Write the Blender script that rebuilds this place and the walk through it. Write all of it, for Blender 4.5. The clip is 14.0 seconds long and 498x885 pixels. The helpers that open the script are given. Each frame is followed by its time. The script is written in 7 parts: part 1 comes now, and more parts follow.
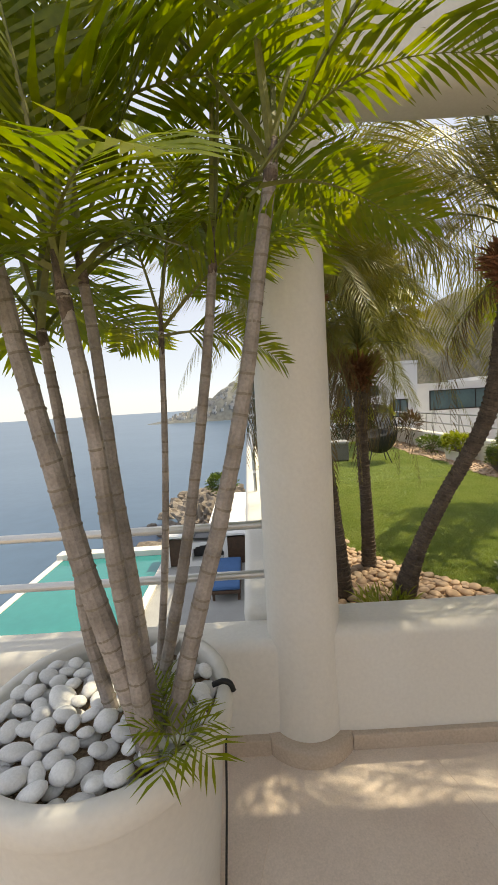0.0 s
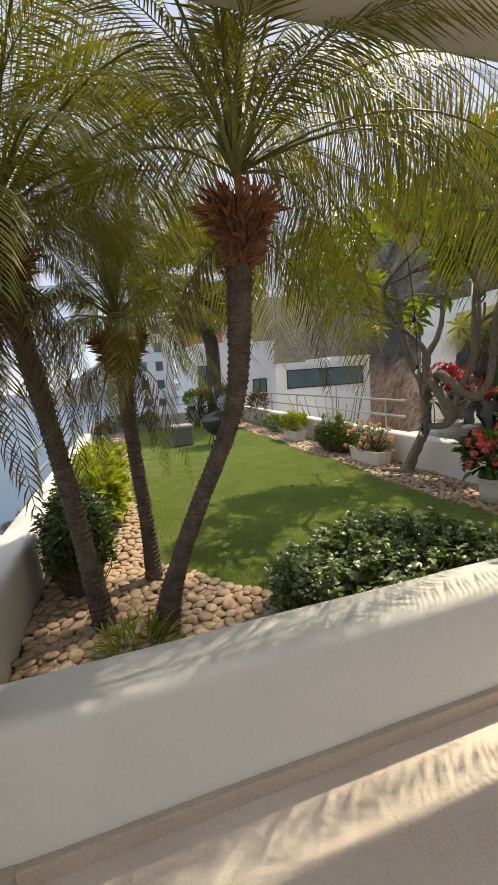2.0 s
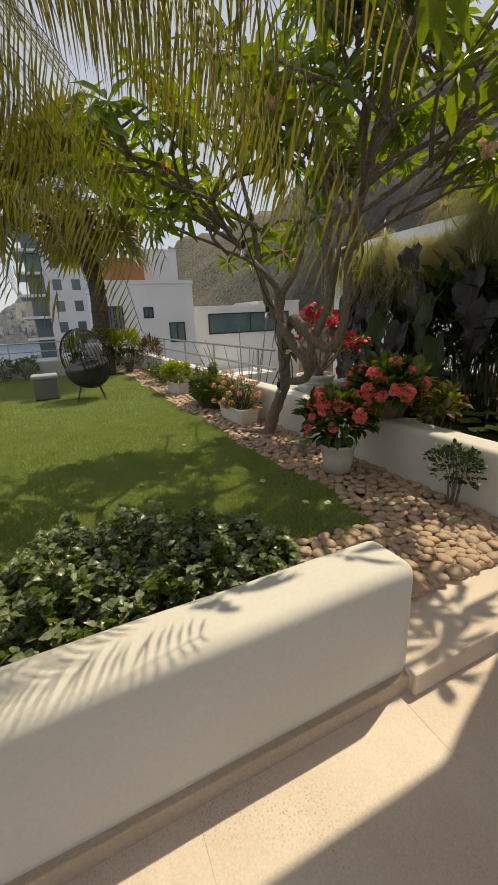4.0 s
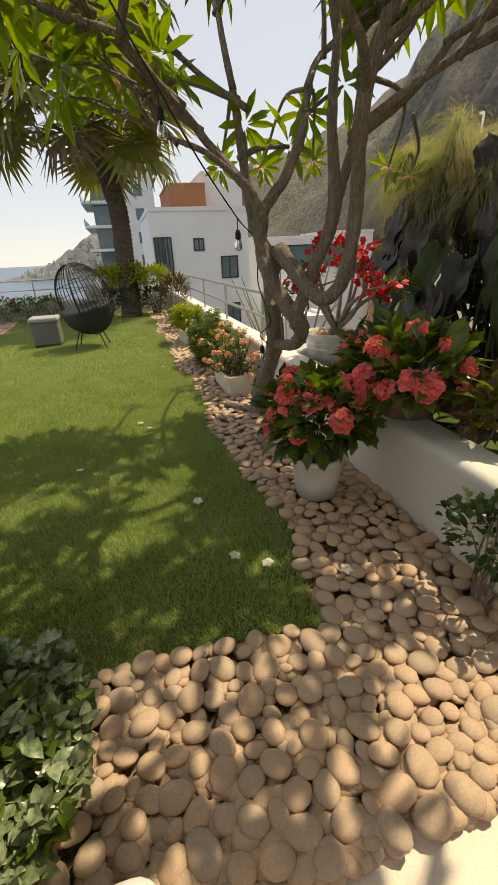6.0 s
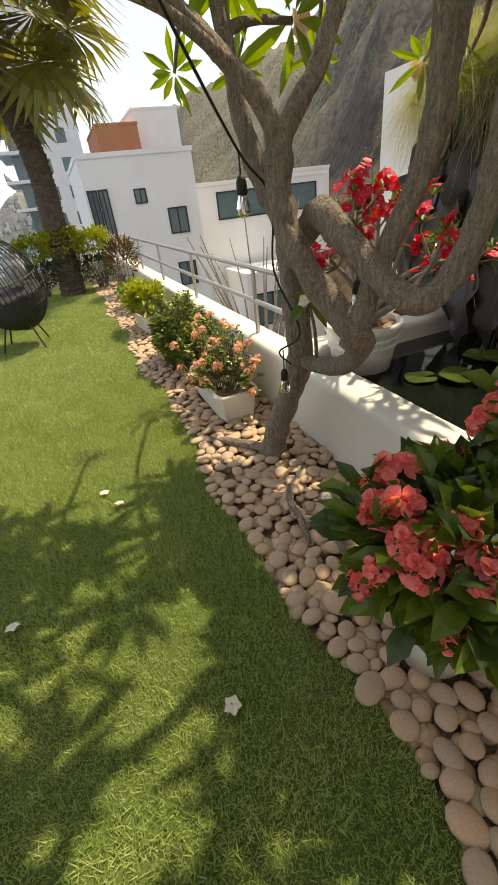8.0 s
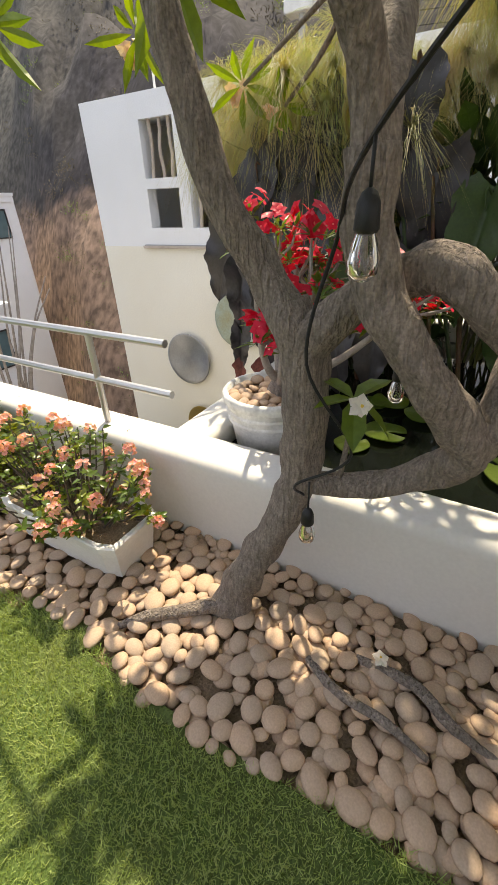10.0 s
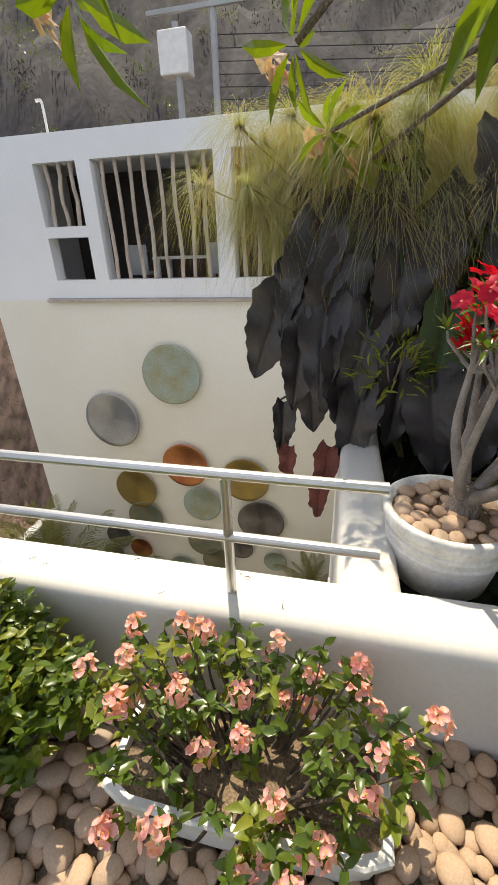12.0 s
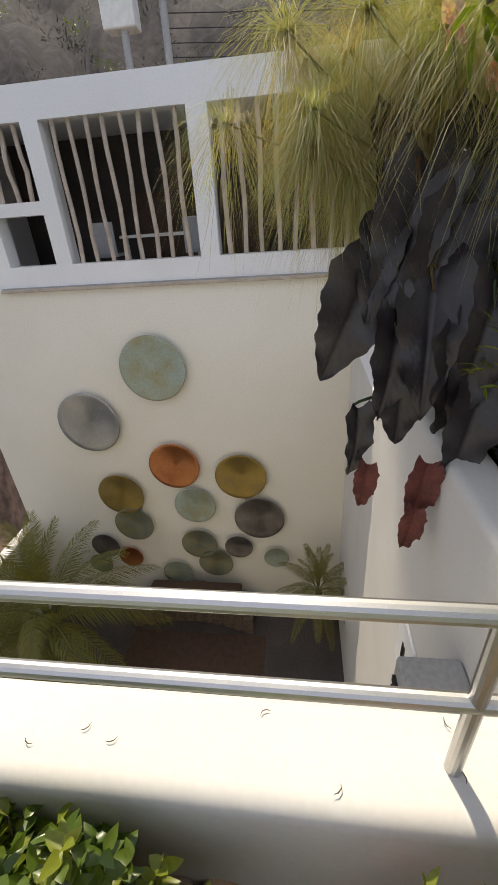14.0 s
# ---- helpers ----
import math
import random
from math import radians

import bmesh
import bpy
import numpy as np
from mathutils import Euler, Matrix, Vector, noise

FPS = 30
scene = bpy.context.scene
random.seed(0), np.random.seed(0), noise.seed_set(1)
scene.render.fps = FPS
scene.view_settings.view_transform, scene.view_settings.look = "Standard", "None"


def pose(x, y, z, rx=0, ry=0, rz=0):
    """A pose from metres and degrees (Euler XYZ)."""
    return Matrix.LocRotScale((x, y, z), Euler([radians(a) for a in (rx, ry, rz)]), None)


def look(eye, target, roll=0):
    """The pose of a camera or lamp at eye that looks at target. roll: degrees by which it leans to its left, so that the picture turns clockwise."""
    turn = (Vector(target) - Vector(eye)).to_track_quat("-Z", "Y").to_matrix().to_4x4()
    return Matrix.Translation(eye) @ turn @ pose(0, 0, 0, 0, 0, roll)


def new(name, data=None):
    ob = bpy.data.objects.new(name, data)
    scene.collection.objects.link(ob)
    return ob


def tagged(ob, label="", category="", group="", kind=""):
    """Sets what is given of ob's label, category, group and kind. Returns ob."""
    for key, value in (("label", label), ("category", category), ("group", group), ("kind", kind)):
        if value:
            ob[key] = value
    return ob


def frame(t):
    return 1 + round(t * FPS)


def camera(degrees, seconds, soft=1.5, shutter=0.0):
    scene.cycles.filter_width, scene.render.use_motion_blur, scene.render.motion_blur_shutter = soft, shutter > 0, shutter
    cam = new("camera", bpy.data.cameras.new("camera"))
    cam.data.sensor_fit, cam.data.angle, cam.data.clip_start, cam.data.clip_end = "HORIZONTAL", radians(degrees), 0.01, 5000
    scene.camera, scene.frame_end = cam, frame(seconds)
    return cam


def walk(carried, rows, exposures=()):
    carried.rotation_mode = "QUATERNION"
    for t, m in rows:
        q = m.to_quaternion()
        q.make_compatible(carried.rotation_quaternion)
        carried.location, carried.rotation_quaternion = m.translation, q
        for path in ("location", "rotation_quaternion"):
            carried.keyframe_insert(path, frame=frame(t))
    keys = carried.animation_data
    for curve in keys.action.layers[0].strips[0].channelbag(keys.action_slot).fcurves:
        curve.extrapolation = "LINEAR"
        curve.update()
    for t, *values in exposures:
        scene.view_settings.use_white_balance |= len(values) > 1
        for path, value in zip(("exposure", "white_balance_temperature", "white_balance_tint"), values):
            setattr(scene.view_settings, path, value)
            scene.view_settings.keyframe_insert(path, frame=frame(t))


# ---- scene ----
cam = camera(63.4, 14.0)
METRES, EYE, TILT, LEAN, TURN = 9.1, 1.5, 0.0, 0.0, 0.0
ROWS = [
    (0.0, 0.0, 0.0, 0.0, -0.32, -5.33, 3.46),
    (0.5, 0.0217, 0.0088, -0.0004, -6.05, -6.32, 3.1),
    (1.0, 0.0434, 0.0264, 0.0004, -10.53, -6.89, 3.31),
    (1.5, 0.067, 0.0393, -0.0002, -14.28, -7.98, 3.63),
    (2.0, 0.1, 0.049, 0.0002, -17.71, -9.37, 3.94),
    (2.5, 0.1352, 0.0567, -0.0033, -20.75, -11.13, 4.06),
    (3.0, 0.174, 0.0712, -0.006, -23.43, -13.17, 3.72),
    (3.5, 0.2155, 0.0801, -0.0088, -25.37, -15.3, 3.14),
    (4.0, 0.2569, 0.0897, -0.0107, -26.0, -17.28, 2.51),
    (4.5, 0.2985, 0.1015, -0.012, -25.6, -19.2, 2.1),
    (5.0, 0.337, 0.119, -0.0135, -24.0, -21.2, 2.0),
    (5.5, 0.372, 0.146, -0.0148, -20.6, -23.2, 2.1),
    (6.0, 0.3945, 0.1835, -0.0158, -16.4, -25.1, 2.4),
    (6.5, 0.4084, 0.225, -0.0163, -12.96, -26.86, 2.89),
    (7.0, 0.4201, 0.2592, -0.0053, -13.19, -28.81, 4.25),
    (7.5, 0.4145, 0.295, -0.0065, -16.77, -30.5, 5.73),
    (8.0, 0.4105, 0.332, -0.0062, -23.2, -31.6, 5.9),
    (8.5, 0.4065, 0.369, -0.005, -32.0, -32.0, 5.1),
    (9.0, 0.404, 0.406, -0.0035, -42.0, -31.8, 3.9),
    (9.5, 0.403, 0.443, -0.002, -52.0, -31.3, 2.8),
    (10.0, 0.4035, 0.4805, -0.0013, -60.63, -30.5, 1.88),
    (10.5, 0.4099, 0.5201, 0.0018, -65.88, -29.28, 1.23),
    (11.0, 0.4124, 0.5617, 0.007, -69.98, -27.88, 1.19),
    (11.5, 0.4207, 0.5971, 0.0098, -73.85, -26.58, 1.41),
    (12.0, 0.4356, 0.6313, 0.0126, -77.54, -25.97, 1.67),
    (12.5, 0.4483, 0.6641, 0.0109, -80.45, -26.02, 1.97),
    (13.0, 0.4634, 0.6846, 0.0099, -82.35, -26.39, 2.28),
    (13.5, 0.4824, 0.695, 0.0094, -83.2, -27.13, 2.79),
    (14.0, 0.4996, 0.7041, 0.0053, -83.61, -28.67, 3.53),
]
walk(cam, [(t, pose(0, 0, EYE, TILT, LEAN, TURN) @ pose(METRES * x, METRES * y, METRES * z, 90 + pitch, roll, yaw)) for t, x, y, z, yaw, pitch, roll in ROWS],
     [(0.0, 1.5, 9400, 4), (1.0, 1.46, 8900, 4), (2.0, 1.36, 8500, 4), (3.0, 1.18, 8800, 4), (4.0, 0.95, 9200, 4), (6.5, 1.46, 10000, 4), (7.6, 1.66, 9900, 4), (10.0, 1.95, 8600, 7), (12.0, 1.62, 8200, 6), (14.0, 1.36, 8100, 8)])

# ---- world and sun ----
SUN_TO = Vector((0.55, 0.19, 1.0)).normalized()
world = bpy.data.worlds.new("sky")
scene.world = world
world.use_nodes = True
wn = world.node_tree.nodes
sky = wn.new("ShaderNodeTexSky")
sky.sky_type = "NISHITA"
sky.sun_disc = False
sky.sun_elevation = math.asin(SUN_TO.z)
sky.sun_rotation = math.atan2(SUN_TO.x, SUN_TO.y)
sky.dust_density = 0.15
sky.altitude = 1200
sky.ozone_density = 3.0
sky.air_density = 1.0
haze = wn.new("ShaderNodeMix")
haze.data_type = "RGBA"
haze.inputs[0].default_value = 0.9
haze.inputs[7].default_value = (1.3, 1.5, 2.2, 1)
world.node_tree.links.new(sky.outputs[0], haze.inputs[6])
world.node_tree.links.new(haze.outputs[2], wn["Background"].inputs[0])
wn["Background"].inputs[1].default_value = 0.182
sun_data = bpy.data.lights.new("sun", "SUN")
sun_data.energy, sun_data.angle, sun_data.color = 1.75, radians(0.6), (1.0, 0.965, 0.91)
sun = new("sun", sun_data)
sun.matrix_world = look(SUN_TO * 60, (0, 0, 0))


# ---- materials ----
def mat(name, base, rough=0.7, second=None, amount=0.5, scale=8.0, fine=90.0, fine_amount=0.25, bump=0.2, bump_scale=None, metal=0.0, spec=0.4, island=0.0, obj=0.0, through_light=0.0):
    """A worn surface: two colours mixed by a broad noise, a fine grain, and relief."""
    m = bpy.data.materials.new(name)
    m.use_nodes = True
    nt = m.node_tree
    n, ln = nt.nodes, nt.links.new
    bsdf = n["Principled BSDF"]
    bsdf.inputs["Roughness"].default_value = rough
    bsdf.inputs["Metallic"].default_value = metal
    bsdf.inputs["Specular IOR Level"].default_value = spec
    geo = n.new("ShaderNodeNewGeometry")
    broad = n.new("ShaderNodeTexNoise")
    broad.inputs["Scale"].default_value, broad.inputs["Detail"].default_value = scale, 6
    ln(geo.outputs["Position"], broad.inputs["Vector"])
    grain = n.new("ShaderNodeTexNoise")
    grain.inputs["Scale"].default_value, grain.inputs["Detail"].default_value = fine, 4
    ln(geo.outputs["Position"], grain.inputs["Vector"])
    second = second or tuple(c * 0.7 for c in base)
    ramp = n.new("ShaderNodeMapRange")
    ramp.inputs[1].default_value, ramp.inputs[2].default_value = 0.35, 0.7
    ramp.inputs[3].default_value, ramp.inputs[4].default_value = 0.0, amount
    ln(broad.outputs[0], ramp.inputs[0])
    mix = n.new("ShaderNodeMix")
    mix.data_type = "RGBA"
    mix.inputs[6].default_value, mix.inputs[7].default_value = (*base, 1), (*second, 1)
    if island or obj:
        add = n.new("ShaderNodeMath")
        add.operation = "MULTIPLY_ADD"
        if island:
            ln(geo.outputs["Random Per Island"], add.inputs[0])
        else:
            ln(n.new("ShaderNodeObjectInfo").outputs["Random"], add.inputs[0])
        add.inputs[1].default_value = island or obj
        ln(ramp.outputs[0], add.inputs[2])
        ln(add.outputs[0], mix.inputs[0])
    else:
        ln(ramp.outputs[0], mix.inputs[0])
    val = n.new("ShaderNodeMapRange")
    val.inputs[1].default_value, val.inputs[2].default_value = 0.25, 0.75
    val.inputs[3].default_value, val.inputs[4].default_value = 1 - fine_amount, 1 + fine_amount
    ln(grain.outputs[0], val.inputs[0])
    hsv = n.new("ShaderNodeHueSaturation")
    ln(mix.outputs[2], hsv.inputs["Color"])
    ln(val.outputs[0], hsv.inputs["Value"])
    ln(hsv.outputs[0], bsdf.inputs["Base Color"])
    if bump:
        b = n.new("ShaderNodeBump")
        b.inputs["Strength"].default_value = bump
        b.inputs["Distance"].default_value = 0.01
        if bump_scale:
            rel = n.new("ShaderNodeTexNoise")
            rel.inputs["Scale"].default_value, rel.inputs["Detail"].default_value = bump_scale, 5
            ln(geo.outputs["Position"], rel.inputs["Vector"])
            ln(rel.outputs[0], b.inputs["Height"])
        else:
            ln(grain.outputs[0], b.inputs["Height"])
        ln(b.outputs[0], bsdf.inputs["Normal"])
    if through_light:
        tr = n.new("ShaderNodeBsdfTranslucent")
        bright = n.new("ShaderNodeMix")
        bright.data_type, bright.blend_type = "RGBA", "MULTIPLY"
        bright.inputs[0].default_value = 1
        bright.inputs[7].default_value = (1.5, 1.45, 0.5, 1)
        ln(hsv.outputs[0], bright.inputs[6])
        ln(bright.outputs[2], tr.inputs[0])
        ms = n.new("ShaderNodeMixShader")
        ms.inputs[0].default_value = through_light
        ln(bsdf.outputs[0], ms.inputs[1])
        ln(tr.outputs[0], ms.inputs[2])
        ln(ms.outputs[0], n["Material Output"].inputs["Surface"])
    return m


def pitted(m):
    """Patches of small dark pits, where the honed skin of the stone has worn away."""
    n, ln = m.node_tree.nodes, m.node_tree.links.new
    geo = n.new("ShaderNodeNewGeometry")
    cell = n.new("ShaderNodeTexVoronoi")
    cell.inputs["Scale"].default_value = 85
    patch = n.new("ShaderNodeTexNoise")
    patch.inputs["Scale"].default_value, patch.inputs["Detail"].default_value = 1.7, 3
    ln(geo.outputs["Position"], cell.inputs["Vector"])
    ln(geo.outputs["Position"], patch.inputs["Vector"])
    dot = n.new("ShaderNodeMapRange")
    dot.inputs[1].default_value, dot.inputs[2].default_value, dot.inputs[3].default_value, dot.inputs[4].default_value = 0.16, 0.34, 0.5, 0.0
    ln(cell.outputs["Distance"], dot.inputs[0])
    where = n.new("ShaderNodeMapRange")
    where.inputs[1].default_value, where.inputs[2].default_value = 0.55, 0.70
    ln(patch.outputs[0], where.inputs[0])
    both = n.new("ShaderNodeMath")
    both.operation = "MULTIPLY"
    ln(dot.outputs[0], both.inputs[0])
    ln(where.outputs[0], both.inputs[1])
    bsdf = n["Principled BSDF"]
    old = bsdf.inputs["Base Color"].links[0].from_socket
    mix = n.new("ShaderNodeMix")
    mix.data_type = "RGBA"
    mix.inputs[7].default_value = (0.24, 0.18, 0.14, 1)
    ln(both.outputs[0], mix.inputs[0])
    ln(old, mix.inputs[6])
    ln(mix.outputs[2], bsdf.inputs["Base Color"])


def earthy(m):
    """Orange-brown earth over the foot of the slope, grey streaked rock above it."""
    n, ln = m.node_tree.nodes, m.node_tree.links.new
    geo = n.new("ShaderNodeNewGeometry")
    sep = n.new("ShaderNodeSeparateXYZ")
    ln(geo.outputs["Position"], sep.inputs[0])
    edge = n.new("ShaderNodeTexNoise")
    edge.inputs["Scale"].default_value, edge.inputs["Detail"].default_value = 0.5, 5
    ln(geo.outputs["Position"], edge.inputs["Vector"])
    lift = n.new("ShaderNodeMath")
    lift.operation = "MULTIPLY_ADD"
    lift.inputs[1].default_value = 5.0
    ln(edge.outputs[0], lift.inputs[0])
    ln(sep.outputs[2], lift.inputs[2])
    low = n.new("ShaderNodeMapRange")
    low.inputs[1].default_value, low.inputs[2].default_value, low.inputs[3].default_value, low.inputs[4].default_value = 3.2, 5.2, 0.85, 0.0
    ln(lift.outputs[0], low.inputs[0])
    mp = n.new("ShaderNodeMapping")
    mp.inputs["Scale"].default_value = (1.3, 1.3, 0.9)
    ln(geo.outputs["Position"], mp.inputs["Vector"])
    streak = n.new("ShaderNodeTexNoise")
    streak.inputs["Scale"].default_value, streak.inputs["Detail"].default_value = 1.6, 10
    ln(mp.outputs[0], streak.inputs["Vector"])
    tone = n.new("ShaderNodeMapRange")
    tone.inputs[1].default_value, tone.inputs[2].default_value, tone.inputs[3].default_value, tone.inputs[4].default_value = 0.35, 0.65, 0.55, 1.5
    ln(streak.outputs[0], tone.inputs[0])
    bsdf = n["Principled BSDF"]
    old = bsdf.inputs["Base Color"].links[0].from_socket
    # dry scrub tones, paled with distance north to put haze into the colour
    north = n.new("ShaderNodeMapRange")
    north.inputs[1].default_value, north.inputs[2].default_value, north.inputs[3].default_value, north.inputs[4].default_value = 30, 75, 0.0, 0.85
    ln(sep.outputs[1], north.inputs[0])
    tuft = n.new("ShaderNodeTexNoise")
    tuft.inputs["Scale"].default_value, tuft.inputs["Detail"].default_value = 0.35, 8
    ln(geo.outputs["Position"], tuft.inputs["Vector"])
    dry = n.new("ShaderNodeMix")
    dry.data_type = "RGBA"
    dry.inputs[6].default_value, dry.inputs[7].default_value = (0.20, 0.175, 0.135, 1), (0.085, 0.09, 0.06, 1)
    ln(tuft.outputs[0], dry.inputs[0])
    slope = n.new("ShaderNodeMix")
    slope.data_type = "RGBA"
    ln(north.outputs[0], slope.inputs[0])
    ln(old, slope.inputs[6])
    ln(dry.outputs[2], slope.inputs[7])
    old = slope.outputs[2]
    mix = n.new("ShaderNodeMix")
    mix.data_type = "RGBA"
    mix.inputs[7].default_value = (0.25, 0.165, 0.115, 1)
    ln(low.outputs[0], mix.inputs[0])
    ln(old, mix.inputs[6])
    hv = n.new("ShaderNodeHueSaturation")
    ln(mix.outputs[2], hv.inputs["Color"])
    ln(tone.outputs[0], hv.inputs["Value"])
    ln(hv.outputs[0], bsdf.inputs["Base Color"])


PLASTER = mat("white_plaster", (0.71, 0.69, 0.645), 0.75, (0.62, 0.59, 0.53), 0.5, 1.6, 60, 0.04, 0.12, 14)
PLASTER_COOL = mat("white_paint_outside", (0.82, 0.82, 0.81), 0.7, (0.72, 0.72, 0.70), 0.6, 0.7, 40, 0.05, 0.15, 9)
CREAM = mat("cream_plaster", (0.86, 0.83, 0.73), 0.8, (0.78, 0.73, 0.60), 0.7, 0.45, 30, 0.05, 0.15, 8)
TERRACE = mat("terrace_stone", (0.72, 0.62, 0.53), 0.5, (0.60, 0.49, 0.41), 0.8, 2.2, 150, 0.10, 0.10, obj=0.35)
pitted(TERRACE)
TERRACE_JOINT = mat("terrace_joint", (0.72, 0.59, 0.47), 0.85, (0.60, 0.48, 0.37), 0.7, 9, 120, 0.2, 0.3)
SKIRT = mat("beige_skirting", (0.50, 0.41, 0.33), 0.6, (0.42, 0.34, 0.27), 0.6, 3, 100, 0.12, 0.1)
SOIL = mat("soil", (0.27, 0.19, 0.125), 0.95, (0.18, 0.13, 0.085), 0.8, 10, 120, 0.4, 0.8)
TURF = mat("turf_soil", (0.085, 0.135, 0.03), 0.9, (0.13, 0.15, 0.05), 0.7, 3.5, 150, 0.45, 0.9)
STEEL = mat("brushed_steel", (0.60, 0.59, 0.57), 0.42, (0.5, 0.5, 0.5), 0.4, 20, 300, 0.06, 0.03, metal=1.0)
ROCK = mat("rock_slope", (0.034, 0.029, 0.032), 0.95, (0.014, 0.012, 0.014), 1.0, 0.25, 2.2, 0.5, 1.0, 1.1)
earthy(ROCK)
SEA = mat("sea_water", (0.055, 0.105, 0.17), 0.3, (0.08, 0.135, 0.205), 0.8, 0.02, 0.3, 0.1, 0.9, 0.35, spec=0.22)
PALM = mat("palm_leaf", (0.14, 0.16, 0.035), 0.45, (0.26, 0.215, 0.055), 0.5, 3, 60, 0.2, 0, spec=0.5, island=0.35, through_light=0.35)
PALM_DRY = mat("dry_palm_leaf", (0.16, 0.11, 0.05), 0.8, (0.10, 0.07, 0.04), 0.6, 4, 60, 0.2, 0, island=0.3, through_light=0.2)
CANE_LEAF = mat("cane_palm_leaf", (0.12, 0.185, 0.012), 0.4, (0.23, 0.235, 0.015), 0.5, 4, 60, 0.15, 0, spec=0.5, island=0.4, through_light=0.55)
RACHIS = mat("palm_stalk", (0.17, 0.18, 0.05), 0.5, (0.12, 0.10, 0.04), 0.6, 6, 80, 0.2, 0.1)
CANE = mat("cane_stem", (0.33, 0.29, 0.265), 0.65, (0.17, 0.145, 0.125), 0.9, 12, 120, 0.2, 0.3)
CANE_RING = mat("cane_ring", (0.19, 0.16, 0.13), 0.8, (0.28, 0.24, 0.19), 0.6, 30, 120, 0.2, 0.2)
BARK = mat("palm_bark", (0.15, 0.115, 0.09), 0.9, (0.06, 0.045, 0.036), 0.8, 14, 90, 0.4, 0.9)
FIBRE = mat("palm_fibre", (0.34, 0.155, 0.08), 0.95, (0.17, 0.075, 0.04), 0.8, 20, 150, 0.4, 0.6, island=0.3)
LEAF = mat("broad_leaf", (0.075, 0.135, 0.022), 0.3, (0.13, 0.18, 0.025), 0.6, 5, 70, 0.15, 0, spec=0.5, island=0.35, through_light=0.35)
LEAF_LIGHT = mat("light_leaf", (0.17, 0.24, 0.025), 0.4, (0.28, 0.28, 0.04), 0.6, 5, 70, 0.15, 0, spec=0.5, island=0.45, through_light=0.35)
LEAF_YELLOW = mat("yellow_leaf", (0.42, 0.42, 0.05), 0.45, (0.22, 0.30, 0.03), 0.6, 5, 70, 0.15, 0, island=0.4, through_light=0.3)
LEAF_DARK = mat("dark_leaf", (0.03, 0.06, 0.018), 0.4, (0.05, 0.09, 0.02), 0.6, 5, 70, 0.2, 0, spec=0.5, island=0.35, through_light=0.2)
LEAF_RED = mat("bronze_leaf", (0.14, 0.05, 0.035), 0.45, (0.08, 0.09, 0.03), 0.7, 5, 70, 0.2, 0, island=0.5, through_light=0.25)
LEAF_PALE = mat("variegated_leaf", (0.055, 0.12, 0.025), 0.32, (0.52, 0.55, 0.38), 0.45, 75, 120, 0.15, 0, spec=0.6, island=0.35, through_light=0.25)
LEAF_DRIED = mat("dried_red_leaf", (0.17, 0.05, 0.04), 0.7, (0.08, 0.028, 0.025), 0.7, 9, 60, 0.3, 0.3)
BLACK_LEAF = mat("black_leaf", (0.024, 0.019, 0.023), 0.42, (0.042, 0.038, 0.036), 0.7, 6, 50, 0.25, 0.25, 25, spec=0.6, obj=0.3)
PAPYRUS = mat("papyrus_thread", (0.27, 0.36, 0.14), 0.6, (0.46, 0.33, 0.22), 0.65, 2.5, 60, 0.2, 0, island=0.5, through_light=0.35)
GRASS = mat("grass_blade", (0.24, 0.335, 0.095), 0.45, (0.42, 0.47, 0.19), 0.5, 3, 80, 0.2, 0, spec=0.5, island=0.5, through_light=0.22)
PEBBLE = mat("river_pebble", (0.55, 0.365, 0.24), 0.65, (0.42, 0.315, 0.235), 0.35, 9, 160, 0.14, 0.12, 40, obj=0.75)
PEBBLE_MASS = mat("river_pebble_mass", (0.55, 0.365, 0.24), 0.65, (0.42, 0.315, 0.235), 0.35, 9, 160, 0.14, 0.12, 40, island=0.75)
PEBBLE_WHITE = mat("white_pebble", (0.80, 0.80, 0.79), 0.55, (0.58, 0.58, 0.58), 0.3, 12, 160, 0.1, 0.12, 40, obj=0.5)
CERAMIC = mat("white_pot", (0.74, 0.73, 0.69), 0.45, (0.55, 0.53, 0.47), 0.5, 5, 70, 0.06, 0.1, 20)
CERAMIC_OLD = mat("weathered_white_pot", (0.80, 0.79, 0.76), 0.65, (0.22, 0.21, 0.19), 0.38, 11, 60, 0.12, 0.4, 25)
TERRACOTTA = mat("brown_clay", (0.22, 0.15, 0.10), 0.75, (0.13, 0.09, 0.07), 0.7, 9, 70, 0.2, 0.3)
PETAL_RED = mat("red_petal", (0.74, 0.010, 0.055), 0.5, (0.55, 0.006, 0.045), 0.5, 20, 80, 0.15, 0, island=0.4, through_light=0.3)
PETAL_CORAL = mat("coral_petal", (0.85, 0.17, 0.22), 0.55, (0.86, 0.33, 0.30), 0.5, 20, 80, 0.15, 0, island=0.5, through_light=0.25)
PETAL_PEACH = mat("peach_petal", (0.90, 0.60, 0.48), 0.55, (0.88, 0.36, 0.40), 0.5, 12, 80, 0.15, 0, island=0.7, through_light=0.25)
PETAL_WHITE = mat("white_petal", (0.80, 0.76, 0.70), 0.5, (0.75, 0.55, 0.50), 0.3, 20, 80, 0.1, 0, through_light=0.25)
PETAL_PINK = mat("pink_petal", (0.75, 0.45, 0.42), 0.5, (0.80, 0.66, 0.60), 0.5, 30, 80, 0.1, 0, island=0.5, through_light=0.3)
YELLOW = mat("flower_heart", (0.75, 0.5, 0.05), 0.5, None, 0.2)
